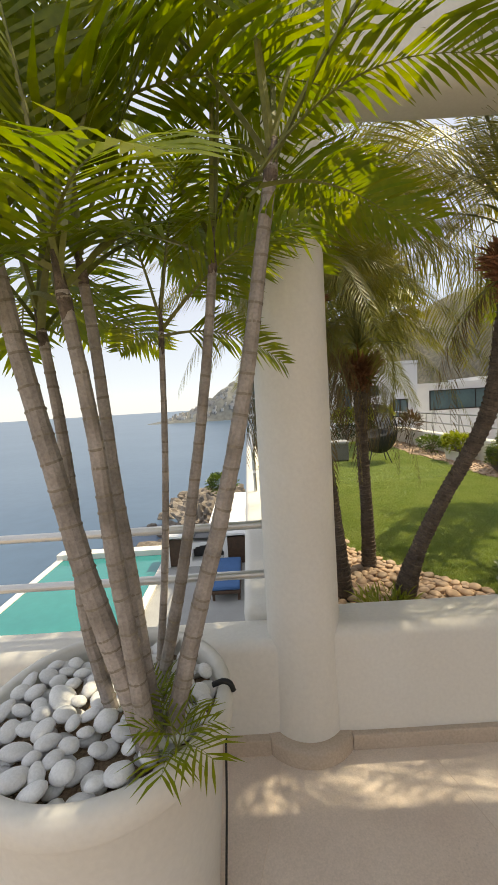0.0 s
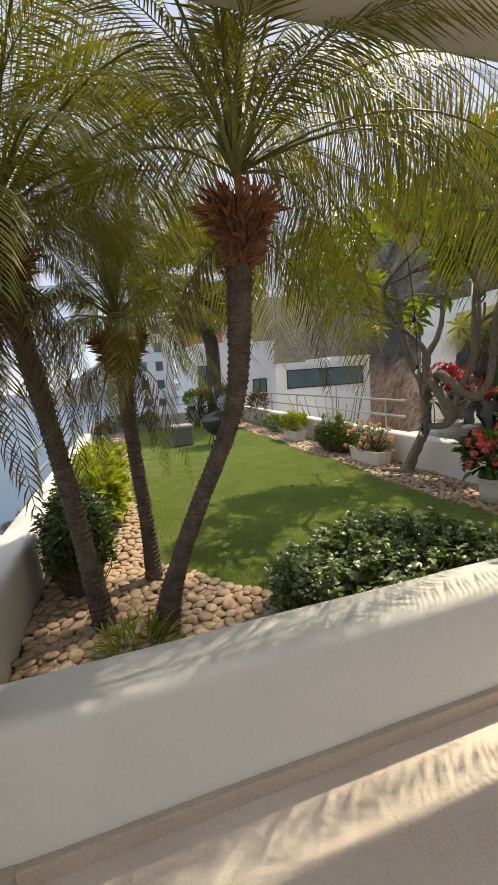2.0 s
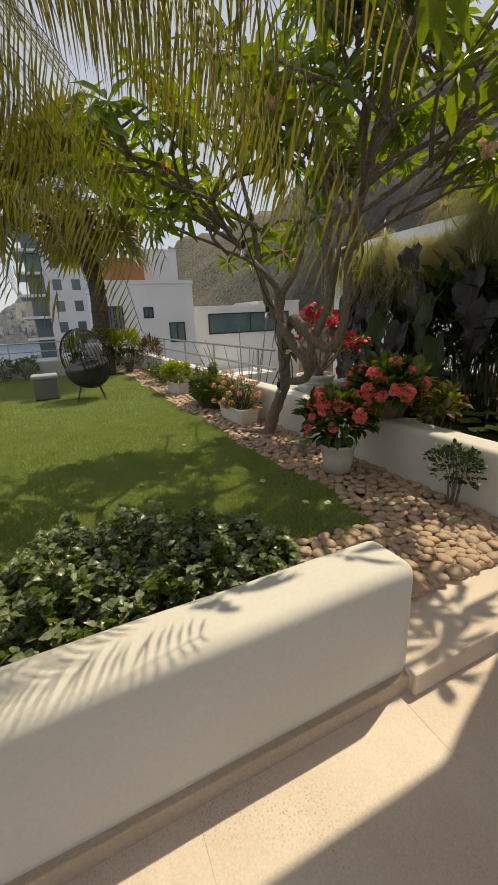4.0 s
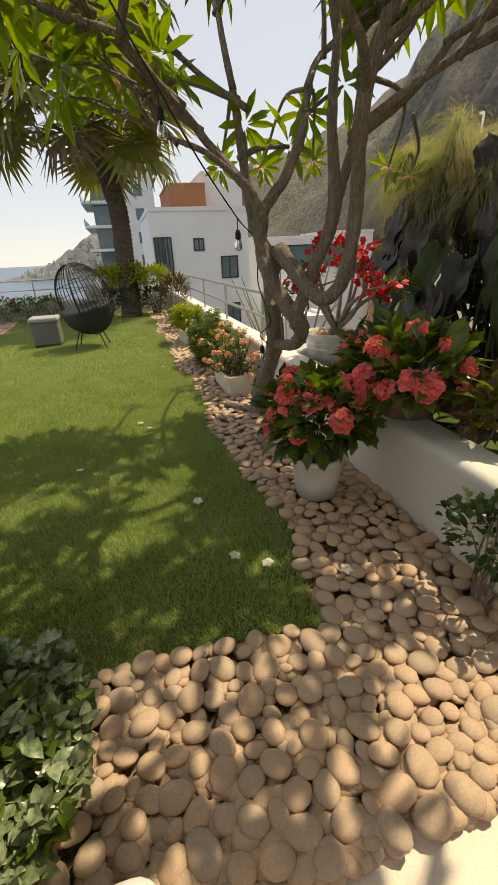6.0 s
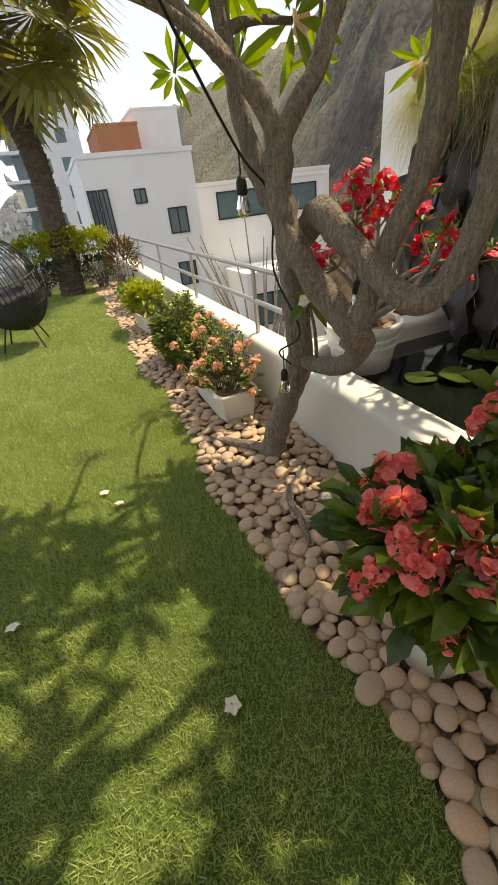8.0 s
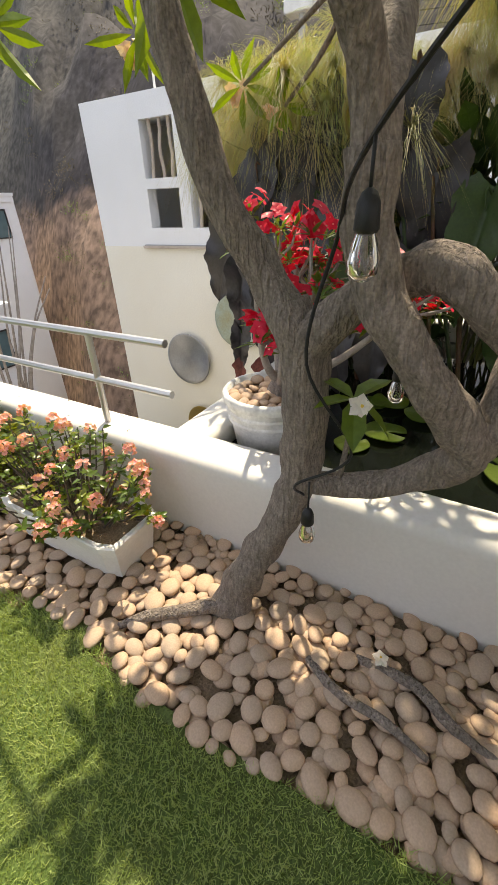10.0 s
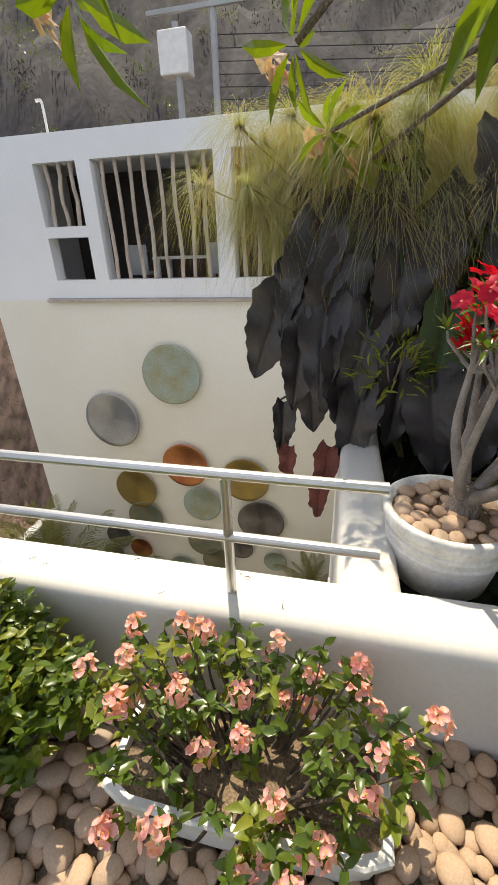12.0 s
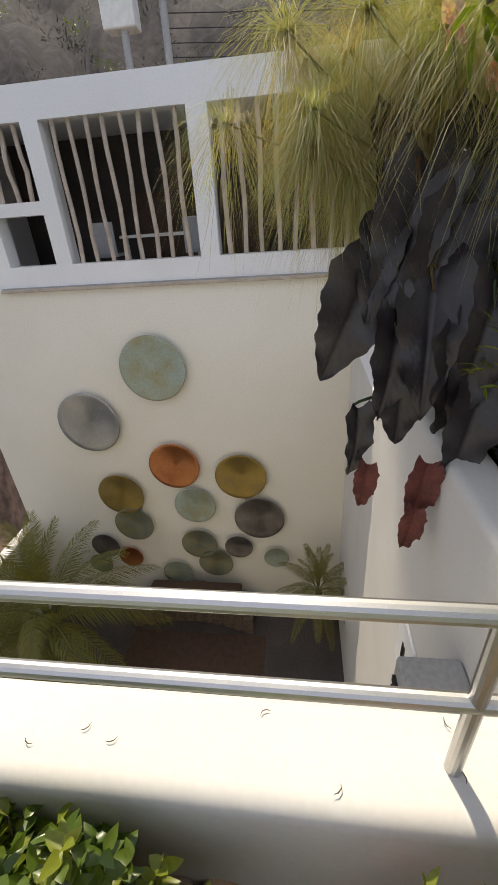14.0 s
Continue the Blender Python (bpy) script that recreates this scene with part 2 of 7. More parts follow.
BLACK_METAL = mat("black_metal", (0.02, 0.02, 0.021), 0.35, (0.035, 0.035, 0.035), 0.5, 20, 90, 0.1, 0.05, spec=0.5)
RUBBER = mat("black_cable", (0.012, 0.012, 0.012), 0.5, None, 0.3)
FABRIC = mat("dark_cushion", (0.035, 0.035, 0.038), 0.9, (0.06, 0.06, 0.06), 0.5, 20, 200, 0.3, 0.4)
FABRIC_GREY = mat("grey_cushion", (0.35, 0.36, 0.37), 0.9, (0.28, 0.28, 0.29), 0.5, 20, 200, 0.2, 0.4)
RATTAN = mat("grey_wicker", (0.22, 0.215, 0.20), 0.8, (0.10, 0.10, 0.10), 0.7, 60, 200, 0.3, 0.6)
BAMBOO = mat("pale_pole", (0.52, 0.44, 0.36), 0.65, (0.36, 0.29, 0.23), 0.8, 5, 40, 0.15, 0.2)
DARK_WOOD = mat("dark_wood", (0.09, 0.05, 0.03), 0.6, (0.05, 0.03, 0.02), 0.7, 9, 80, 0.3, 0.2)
POOL = mat("pool_water", (0.02, 0.22, 0.21), 0.12, (0.015, 0.17, 0.18), 0.5, 0.8, 4, 0.06, 0.3, 2.0, spec=0.5)
POND = mat("pond_water", (0.006, 0.008, 0.006), 0.06, (0.012, 0.014, 0.01), 0.5, 4, 30, 0.1, 0.05, 8, spec=0.5)
DARK_GLASS = mat("dark_window", (0.03, 0.04, 0.05), 0.08, (0.05, 0.06, 0.07), 0.5, 0.6, 5, 0.1, 0, spec=0.7)
BLUE_GLASS = mat("teal_window", (0.10, 0.17, 0.18), 0.1, (0.06, 0.10, 0.11), 0.5, 0.8, 5, 0.1, 0, spec=0.7)
CONCRETE = mat("grey_concrete", (0.38, 0.38, 0.37), 0.8, (0.28, 0.28, 0.27), 0.6, 1.5, 40, 0.15, 0.2)
ORANGE = mat("orange_render", (0.50, 0.20, 0.10), 0.8, (0.42, 0.16, 0.08), 0.5, 0.8, 20, 0.1, 0.1)
TREE_LEAF = mat("frangipani_leaf", (0.12, 0.20, 0.022), 0.34, (0.21, 0.27, 0.025), 0.6, 4, 60, 0.12, 0, spec=0.5, island=0.35, through_light=0.5)
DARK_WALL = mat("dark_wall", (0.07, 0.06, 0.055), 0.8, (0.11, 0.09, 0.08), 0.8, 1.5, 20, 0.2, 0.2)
BULB_GLASS = bpy.data.materials.new("bulb_glass")
BULB_GLASS.use_nodes = True
BULB_GLASS.node_tree.nodes["Principled BSDF"].inputs["Transmission Weight"].default_value = 1.0
BULB_GLASS.node_tree.nodes["Principled BSDF"].inputs["Roughness"].default_value = 0.03


def bark_mat(name, a, b, along=7.0, across=45.0):
    """Ridged bark: streaks that run up the trunk, with cracks and pale flakes."""
    m = mat(name, a, 0.9, b, 0.45, 26, 140, 0.3, 0)
    n, ln = m.node_tree.nodes, m.node_tree.links.new
    geo = n.new("ShaderNodeNewGeometry")
    mp = n.new("ShaderNodeMapping")
    mp.inputs["Scale"].default_value = (across, across, along)
    ln(geo.outputs["Position"], mp.inputs["Vector"])
    st = n.new("ShaderNodeTexNoise")
    st.inputs["Scale"].default_value, st.inputs["Detail"].default_value, st.inputs["Distortion"].default_value = 1.0, 8, 0.6
    ln(mp.outputs[0], st.inputs["Vector"])
    b_ = n.new("ShaderNodeBump")
    b_.inputs["Strength"].default_value, b_.inputs["Distance"].default_value = 1.0, 0.02
    ln(st.outputs[0], b_.inputs["Height"])
    bsdf = n["Principled BSDF"]
    ln(b_.outputs[0], bsdf.inputs["Normal"])
    old = bsdf.inputs["Base Color"].links[0].from_socket
    rg = n.new("ShaderNodeMapRange")
    rg.inputs[1].default_value, rg.inputs[2].default_value, rg.inputs[3].default_value, rg.inputs[4].default_value = 0.34, 0.66, 0.68, 1.25
    ln(st.outputs[0], rg.inputs[0])
    hv = n.new("ShaderNodeHueSaturation")
    ln(old, hv.inputs["Color"])
    ln(rg.outputs[0], hv.inputs["Value"])
    ln(hv.outputs[0], bsdf.inputs["Base Color"])
    return m


TREE_BARK = bark_mat("ridged_tree_bark", (0.27, 0.22, 0.185), (0.15, 0.12, 0.095), 22.0, 95.0)


# ---- building helpers ----
def mesh_of(name, bm, material, smooth=False):
    me = bpy.data.meshes.new(name)
    bm.to_mesh(me)
    bm.free()
    me.materials.append(material)
    if smooth:
        me.shade_smooth()
    return me


def part(name, bm, material, parent=None, label="", smooth=False):
    """One mesh object, under a thing or a part where one is given."""
    ob = new(name, bm if isinstance(bm, bpy.types.Mesh) else mesh_of(name, bm, material, smooth))
    if parent is not None:
        ob.parent = parent
    if label:
        ob["label"] = label
    return ob


def thing(name, label, category, at=(0, 0, 0), group="", kind=""):
    ob = new(name)
    ob.empty_display_size = 0.05
    ob.location = at
    return tagged(ob, label, category, group, kind)


def box(bm, x0, x1, y0, y1, z0, z1, bevel=0.0, seg=3):
    m = Matrix.LocRotScale(((x0 + x1) / 2, (y0 + y1) / 2, (z0 + z1) / 2), None, (x1 - x0, y1 - y0, z1 - z0))
    made = bmesh.ops.create_cube(bm, size=1, matrix=m)
    if bevel:
        edges = list({e for v in made["verts"] for e in v.link_edges})
        bmesh.ops.bevel(bm, geom=edges, offset=bevel, segments=seg, profile=0.5, affect="EDGES")
    return bm


def lathe(bm, profile, seg=40, centre=(0, 0, 0)):
    """Turn a profile of (radius, height) round the upright axis."""
    rings = []
    for r, z in profile:
        rings.append([bm.verts.new((centre[0] + r * math.cos(2 * math.pi * i / seg), centre[1] + r * math.sin(2 * math.pi * i / seg), centre[2] + z)) for i in range(seg)])
    for a, b in zip(rings, rings[1:]):
        for i in range(seg):
            bm.faces.new((a[i], a[(i + 1) % seg], b[(i + 1) % seg], b[i]))
    return rings


def smooth_line(pts, steps=6):
    """A rounded line through points (Catmull-Rom)."""
    p = [Vector(q) for q in pts]
    p = [2 * p[0] - p[1]] + p + [2 * p[-1] - p[-2]]
    out = []
    for i in range(1, len(p) - 2):
        for k in range(steps):
            t = k / steps
            out.append(0.5 * ((2 * p[i]) + (p[i + 1] - p[i - 1]) * t + (2 * p[i - 1] - 5 * p[i] + 4 * p[i + 1] - p[i + 2]) * t * t + (3 * p[i] - p[i - 1] - 3 * p[i + 1] + p[i + 2]) * t ** 3))
    out.append(p[-2])
    return out


def tube(bm, pts, radii, seg=8, cap=True, rough=0.0):
    """A tube along points, with a radius for each (or one)."""
    pts = [Vector(p) for p in pts]
    n = len(pts)
    if not hasattr(radii, "__len__"):
        radii = [radii] * n
    if len(radii) != n:
        radii = [float(v) for v in np.interp(np.linspace(0, 1, n), np.linspace(0, 1, len(radii)), radii)]
    side = None
    rings = []
    for i in range(n):
        d = (pts[min(i + 1, n - 1)] - pts[max(i - 1, 0)]).normalized()
        if side is None:
            side = d.orthogonal().normalized()
        side = (side - d * side.dot(d)).normalized()
        up = d.cross(side)
        ring = []
        for k in range(seg):
            a = 2 * math.pi * k / seg
            r = radii[i]
            if rough:
                r *= 1 + rough * noise.noise(pts[i] * 12 + Vector((math.cos(a), math.sin(a), 0)) * 1.3) + 0.35 * rough * noise.noise(Vector((math.cos(a) * 5, math.sin(a) * 5, i * 0.35)))
            ring.append(bm.verts.new(pts[i] + (side * math.cos(a) + up * math.sin(a)) * r))
        rings.append(ring)
    for a, b in zip(rings, rings[1:]):
        for k in range(seg):
            bm.faces.new((a[k], a[(k + 1) % seg], b[(k + 1) % seg], b[k]))
    if cap:
        bm.faces.new(rings[0][::-1])
        bm.faces.new(rings[-1])
    return bm


class Soup:
    """Many small free pieces gathered into one mesh."""

    def __init__(self):
        self.v, self.f, self.mi = [], [], []

    def add(self, verts, faces, mi=0):
        o = len(self.v)
        self.v.extend(verts)
        self.f.extend([tuple(o + i for i in f) for f in faces])
        self.mi.extend([mi] * len(faces))

    def leaf(self, base, way, normal, length, width, bend=0.25, fold=0.15, mi=0, shape=(0.35, 1.0, 0.75)):
        """A pointed, folded, bent leaf: a midrib and two halves."""
        way = way.normalized()
        side = way.cross(normal)
        side = side.normalized() if side.length > 1e-4 else way.orthogonal().normalized()
        up = side.cross(way)
        rows = []
        for k, s in enumerate((0.0, 0.3, 0.65, 1.0)):
            c = base + way * (length * s) - up * (bend * length * s * s)
            w = width * (0.06, shape[1], shape[2], 0.0)[k] * 0.5
            rows.append((c, w))
        vs, fs = [], []
        for c, w in rows[:3]:
            lift = up * (w * fold * 2)
            vs += [c + side * w + lift, c, c - side * w + lift]
        vs.append(rows[3][0])
        fs = [(0, 1, 4, 3), (1, 2, 5, 4), (3, 4, 7, 6), (4, 5, 8, 7), (6, 7, 9), (7, 8, 9)]
        self.add(vs, fs, mi)

    def disc(self, centre, normal, radius, cup=0.3, mi=0, seg=7, stretch=1.0, spin=0.0):
        """A small round cupped petal."""
        normal = normal.normalized()
        u = normal.orthogonal().normalized()
        u = Matrix.Rotation(spin, 3, normal) @ u
        v = normal.cross(u)
        pts = [centre - normal * radius * cup]
        for ring, lift in ((0.6, -0.55), (1.0, 0.0)):
            for k in range(seg):
                a = 6.2832 * k / seg
                r = radius * ring * (1 + 0.08 * math.sin(3 * a + spin))
                pts.append(centre + (u * math.cos(a) * stretch + v * math.sin(a)) * r + normal * radius * cup * lift)
        fs = [(0, 1 + k, 1 + (k + 1) % seg) for k in range(seg)]
        fs += [(1 + k, 1 + seg + k, 1 + seg + (k + 1) % seg, 1 + (k + 1) % seg) for k in range(seg)]
        self.add(pts, fs, mi)

    def mesh(self, name, *materials, smooth=False):
        me = bpy.data.meshes.new(name)
        me.from_pydata([tuple(v) for v in self.v], [], self.f)
        for m in materials:
            me.materials.append(m)
        if len(materials) > 1:
            me.polygons.foreach_set("material_index", self.mi)
        if smooth:
            me.shade_smooth()
        me.update()
        return me


def rnd(a, b):
    return random.uniform(a, b)


def aim(direction, spin=0.0):
    """A turn whose x axis points along the direction, z kept upward."""
    x = Vector(direction).normalized()
    z = Vector((0, 0, 1)) - x * x.z
    z = z.normalized() if z.length > 1e-3 else Vector((0, 1, 0))
    y = z.cross(x)
    return Matrix((x, y, z)).transposed().to_4x4() @ Matrix.Rotation(spin, 4, "X")


# ---- structure: terrace ----
ZT = -0.13
floor = part("floor", box(bmesh.new(), -4, 6.2, -7.0, 1.80, ZT - 0.2, ZT - 0.0012), TERRACE_JOINT)
tagged(floor, "beige honed stone terrace floor of large slabs", "floor", kind="structure")


def rounded_wall(x0, x1, y0, y1, z0, z1, bevel=0.05, material=None, name="wall", label="", worn=0.004):
    bm = box(bmesh.new(), x0, x1, y0, y1, z0, z1, bevel, 5)
    if x1 - x0 > 0.6 or y1 - y0 > 0.6:
        for axis, lo, hi in (((1, 0, 0), x0, x1), ((0, 1, 0), y0, y1), ((0, 0, 1), z0, z1)):
            k = int((hi - lo) / 0.12)
            for i in range(1, min(k, 90)):
                co = Vector(axis) * (lo + (hi - lo) * i / k)
                bmesh.ops.bisect_plane(bm, geom=bm.verts[:] + bm.edges[:] + bm.faces[:], plane_co=co, plane_no=axis)
        for v in bm.verts:
            q = v.co * 2.3
            v.co += Vector((noise.noise(q), noise.noise(q + Vector((9, 3, 1))), noise.noise(q + Vector((2, 7, 5))))) * worn
    ob = part(name, bm, material or PLASTER, smooth=True)
    return tagged(ob, label or "smooth white plastered wall with rounded edges", "wall", kind="structure")


rounded_wall(0.22, 3.50, 1.765, 2.03, -0.35, 0.455, 0.055, name="wall_south", label="low white plastered parapet wall with rounded top")
rounded_wall(-3.5, 0.18, 1.775, 2.02, -0.6, 0.395, 0.05, name="wall_southwest", label="low white plastered parapet below a steel rail")

# skirting along the foot of the parapet
bm = bmesh.new()
box(bm, 0.40, 3.50, 1.735, 1.79, ZT - 0.01, ZT + 0.075, 0.006, 2)
box(bm, -3.5, 0.02, 1.735, 1.79, ZT - 0.01, ZT + 0.075, 0.006, 2)
tagged(part("baseboard", bm, SKIRT), "beige stone skirting along the parapet foot", "baseboard", kind="structure")

# round column with its flared foot
COL = (0.21, 1.885)
bm = bmesh.new()
lathe(bm, [(0.24, ZT), (0.238, ZT + 0.06), (0.228, ZT + 0.078), (0.18, ZT + 0.08)], 48, (*COL, 0))
tagged(part("column_base", bm, SKIRT, smooth=True), "beige stone ring round the column foot", "trim", kind="structure")
bm = bmesh.new()
prof = [(0.184, ZT), (0.176, 0.3), (0.172, 1.0), (0.17, 1.8), (0.17, 2.34), (0.162, 2.36), (0.0, 2.362)]
lathe(bm, prof, 56, (*COL, 0))
tagged(part("column", bm, PLASTER, smooth=True), "round white plastered column", "column", kind="structure")

rounded_wall(0.03, 0.372, 1.765, 2.025, 2.34, 2.80, 0.02, name="pier", label="square white plastered pier on the column head")

# roof: edge beam, cross beams and coffered ceiling
rounded_wall(0.02, 6.2, 1.76, 2.03, 2.765, 3.25, 0.06, name="beam", label="cream plastered roof edge beam with rounded corners")
rounded_wall(0.10, 1.12, 1.86, 2.03, 3.15, 3.60, 0.03, name="fascia", label="cream plastered fascia above the edge beam")
for i, x in enumerate((1.08, 2.05, 3.02, 3.99, 4.96)):
    rounded_wall(x, x + 0.22, -0.7, 1.82, 2.80, 3.22, 0.08, name="beam_%d" % (i + 3), label="cream plastered cross beam with rounded corners")
# ceiling ends short, out of view, so sunlit floor behind bounces light forward
tagged(part("ceiling", box(bmesh.new(), 1.08, 6.2, -0.8, 1.98, 3.02, 3.38), PLASTER), "white plastered coffered terrace ceiling", "ceiling", kind="structure")
# unseen wall, added far back to leave that floor in the sun
rounded_wall(-4, 6.4, -7.25, -7.0, -0.3, 3.38, 0.01, name="wall_house", label="plain white unseen wall added far behind the terrace")
rounded_wall(5.02, 6.4, 1.74, 2.06, -0.3, 3.25, 0.05, name="wall_east_pier", label="white plastered pier beside the garden steps")
rounded_wall(6.2, 6.4, -7.0, 1.8, -0.3, 3.38, 0.01, name="wall_east", label="plain white terrace end wall")

# landing stone between terrace and garden
bm = box(bmesh.new(), 3.46, 4.95, 1.70, 2.10, ZT - 0.05, -0.025, 0.012, 2)
tagged(part("step", bm, TERRACE), "beige stone step between terrace and garden", "step", kind="structure")

# ---- structure: garden ----
GARDEN = part("ground", box(bmesh.new(), 0.1, 4.97, 1.98, 14.3, -0.6, -0.03), SOIL)
tagged(GARDEN, "dark garden soil under stones and plants", "ground", kind="structure")
rounded_wall(-0.08, 0.17, 2.0, 14.3, -4.5, 0.455, 0.05, name="wall_west", label="low white plastered garden wall towards the sea")
rounded_wall(-0.08, 5.15, 14.1, 14.35, -4.5, 0.45, 0.05, name="wall_north", label="low white plastered wall at the garden end")
rounded_wall(4.905, 5.155, 2.0, 14.2, -9.0, 0.472, 0.05, name="wall_garden_east", label="low white plastered wall between lawn, pond and courtyard")
rounded_wall(5.08, 7.9, 5.46, 5.70, -9.0, 0.469, 0.05, name="wall_pond_north", label="white plastered pond wall above the courtyard")
tagged(part("pond_floor", box(bmesh.new(), 5.1, 8.0, 1.9, 5.45, -0.7, -0.3), SOIL), "dark pond bottom", "pond floor", kind="structure")
rounded_wall(7.8, 8.0, 1.9, 5.5, -9.0, 0.5, 0.03, name="wall_pond_east", label="white plastered wall behind the pond plants")


# ---- structure: courtyard, slope, sea ----
def terrain_z(a, r):
    """Height of the land at a compass angle (degrees from north, clockwise) and distance."""
    e = float(np.interp(a, [6, 10, 13, 16, 20, 24, 33, 38, 46, 60, 100, 140], [-6, -2, 5, 9, 10.5, 11.3, 14.5, 20, 23, 25, 26, 26]))
    r0 = float(np.interp(a, [6, 17, 40, 60, 90, 140], [120, 60, 20, 9, 9.5, 12]))
    r1 = r0 + float(np.interp(a, [6, 17, 60, 140], [200, 90, 60, 60]))
    t = min(1.0, max(0.0, (r - r0) / (r1 - r0)))
    low = float(np.interp(a, [6, 40, 60, 140], [-19, -9.5, -9, -9]))
    rise = t ** 0.8
    return low + (r1 * math.tan(radians(e)) + 1.5 - low) * rise


bm = bmesh.new()
NA, NR = 120, 90
grid = []
for i in range(NA + 1):
    a = 6 + 134 * i / NA
    row = []
    for j in range(NR + 1):
        r = 7.5 + 330 * (j / NR) ** 2.2
        z = terrain_z(a, r)
        q = Vector((4 + r * math.sin(radians(a)), 6 + r * math.cos(radians(a)), 0))
        w = min(1, max(0, (r - 9) / 12))
        z += w * (2.2 * noise.fractal(q * 0.10, 1.0, 2.0, 4) + 0.8 * noise.fractal(q * 0.45, 1.0, 2.0, 3)) * min(3.0, r / 40 + 0.6) * float(np.interp(a, [24, 40], [0.4, 1.0]))
        q.z = z
        row.append(bm.verts.new(q))
    grid.append(row)
for i in range(NA):
    for j in range(NR):
        bm.faces.new((grid[i][j], grid[i][j + 1], grid[i + 1][j + 1], grid[i + 1][j]))
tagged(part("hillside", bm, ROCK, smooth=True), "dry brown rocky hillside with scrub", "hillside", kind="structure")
bm = bmesh.new()
bmesh.ops.create_circle(bm, cap_ends=True, segments=96, radius=4200, matrix=Matrix.Translation((0, 0, -20)))
tagged(part("water", bm, SEA), "calm blue-grey sea with small ripples", "sea", kind="structure")

XF = 11.7


def facade_wall(bm, y0, y1, z0, z1):
    box(bm, XF, XF + 0.3, y0, y1, z0, z1)


bm = bmesh.new()
facade_wall(bm, 2.6, 13.07, -9.0, 0.72)
FACADE = tagged(part("wall_disc", bm, CREAM), "tall cream plastered courtyard wall hung with discs", "wall", kind="structure")
bm = bmesh.new()
facade_wall(bm, 2.6, 13.07, 0.72, 1.10)
facade_wall(bm, 2.6, 13.07, 3.07, 3.50)
for y0, y1 in ((2.6, 5.5), (7.72, 8.03), (10.29, 10.58), (11.45, 13.07)):
    facade_wall(bm, y0, y1, 1.10, 3.07)
facade_wall(bm, 10.58, 11.45, 1.86, 2.05)
bmesh.ops.remove_doubles(bm, verts=bm.verts[:], dist=0.0005)
tagged(part("wall_upper", bm, PLASTER_COOL), "white painted upper wall with barred openings", "wall", kind="structure")
bm = bmesh.new()
box(bm, XF + 3.3, XF + 3.4, 4.6, 13.07, -1, 3.5)
box(bm, XF + 0.3, XF + 3.2, 4.4, 4.6, -1, 3.5)
box(bm, XF + 0.3, XF + 3.2, 12.87, 13.07, -1, 3.5)
box(bm, XF + 0.3, XF + 3.2, 4.6, 12.87, 0.6, 0.72)
box(bm, XF + 0.3, XF + 3.4, 4.4, 13.07, 3.35, 3.5)
tagged(part("wall_room", bm, PLASTER_COOL), "plain walls of the room behind the bars", "wall", kind="structure")
rounded_wall(7.85, XF, 5.20, 5.50, -9.0, -0.4, 0.02, PLASTER, "wall_court", "tall white side wall of the sunken courtyard")
# dark sheet before the white back wall gives the room's shade by colour
tagged(part("wall_room_back", box(bmesh.new(), XF + 3.15, XF + 3.29, 4.62, 12.85, 0.72, 3.34), DARK_WALL), "back wall of the barred room, coloured dark for its shade", "wall", kind="structure")
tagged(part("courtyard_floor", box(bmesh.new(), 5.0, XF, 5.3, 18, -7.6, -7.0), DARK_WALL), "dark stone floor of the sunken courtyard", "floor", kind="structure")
rounded_wall(5.2, XF, 12.9, 13.15, -9.0, -4.65, 0.03, PLASTER, "wall_court_north", "low white wall at the courtyard's end")


# ---- palms ----
def frond_mesh(name, length, rise, droop, pairs, leaflet, width, vee, hang, start=0.18, material=None, twist=0.0, ragged=0.15):
    """A feather leaf from the origin along x: a stalk and paired leaflets."""
    s = Soup()
    line = []
    for i in range(15):
        t = i / 14
        line.append(Vector((length * (t - 0.18 * t * t * droop), twist * length * t * t, length * (rise * t - droop * t ** 2.2))))
    # stalk
    for i in range(14):
        a, b = line[i], line[i + 1]
        ra, rb = 0.013 * (1 - i / 15) ** 1.6, 0.013 * (1 - (i + 1) / 15) ** 1.6
        ra, rb = max(ra, 0.0018), max(rb, 0.0018)
        s.add([a + Vector((0, ra, 0)), a + Vector((0, 0, ra)), a - Vector((0, ra, 0)), b + Vector((0, rb, 0)), b + Vector((0, 0, rb)), b - Vector((0, rb, 0))],
              [(0, 1, 4, 3), (1, 2, 5, 4), (2, 0, 3, 5)], 1)
    for k in range(pairs):
        t = start + (1 - start) * (k + 0.5) / pairs
        f = t * 14
        i = min(13, int(f))
        p = line[i].lerp(line[i + 1], f - i)
        d = (line[i + 1] - line[i]).normalized()
        up = Vector((0, 0, 1)) - d * d.z
        up = up.normalized() if up.length > 0.05 else Vector((1, 0, 0))
        size = math.sin(math.pi * min(1.0, 0.22 + 0.74 * t)) ** 0.6
        for sgn in (-1, 1):
            side = d.cross(up) * sgn
            w = (side + d * (0.55 + 0.5 * t + rnd(-ragged, ragged)) + up * (vee + rnd(-ragged, ragged))).normalized()
            ln = leaflet * size * rnd(0.85, 1.1)
            nrm = (up + side * -vee).normalized()
            c1 = p + w * ln * 0.5 + Vector((0, 0, -hang * ln * 0.15))
            c2 = p + w * ln * 0.92 + Vector((0, 0, -hang * ln * 0.6))
            g = w.cross(nrm).normalized() * width * 0.5
            s.add([p + g * 0.35, p - g * 0.35, c1 + g, c1 - g, c2], [(0, 2, 3, 1), (2, 4, 3)], 0)
    return s.mesh(name, material or PALM, RACHIS)


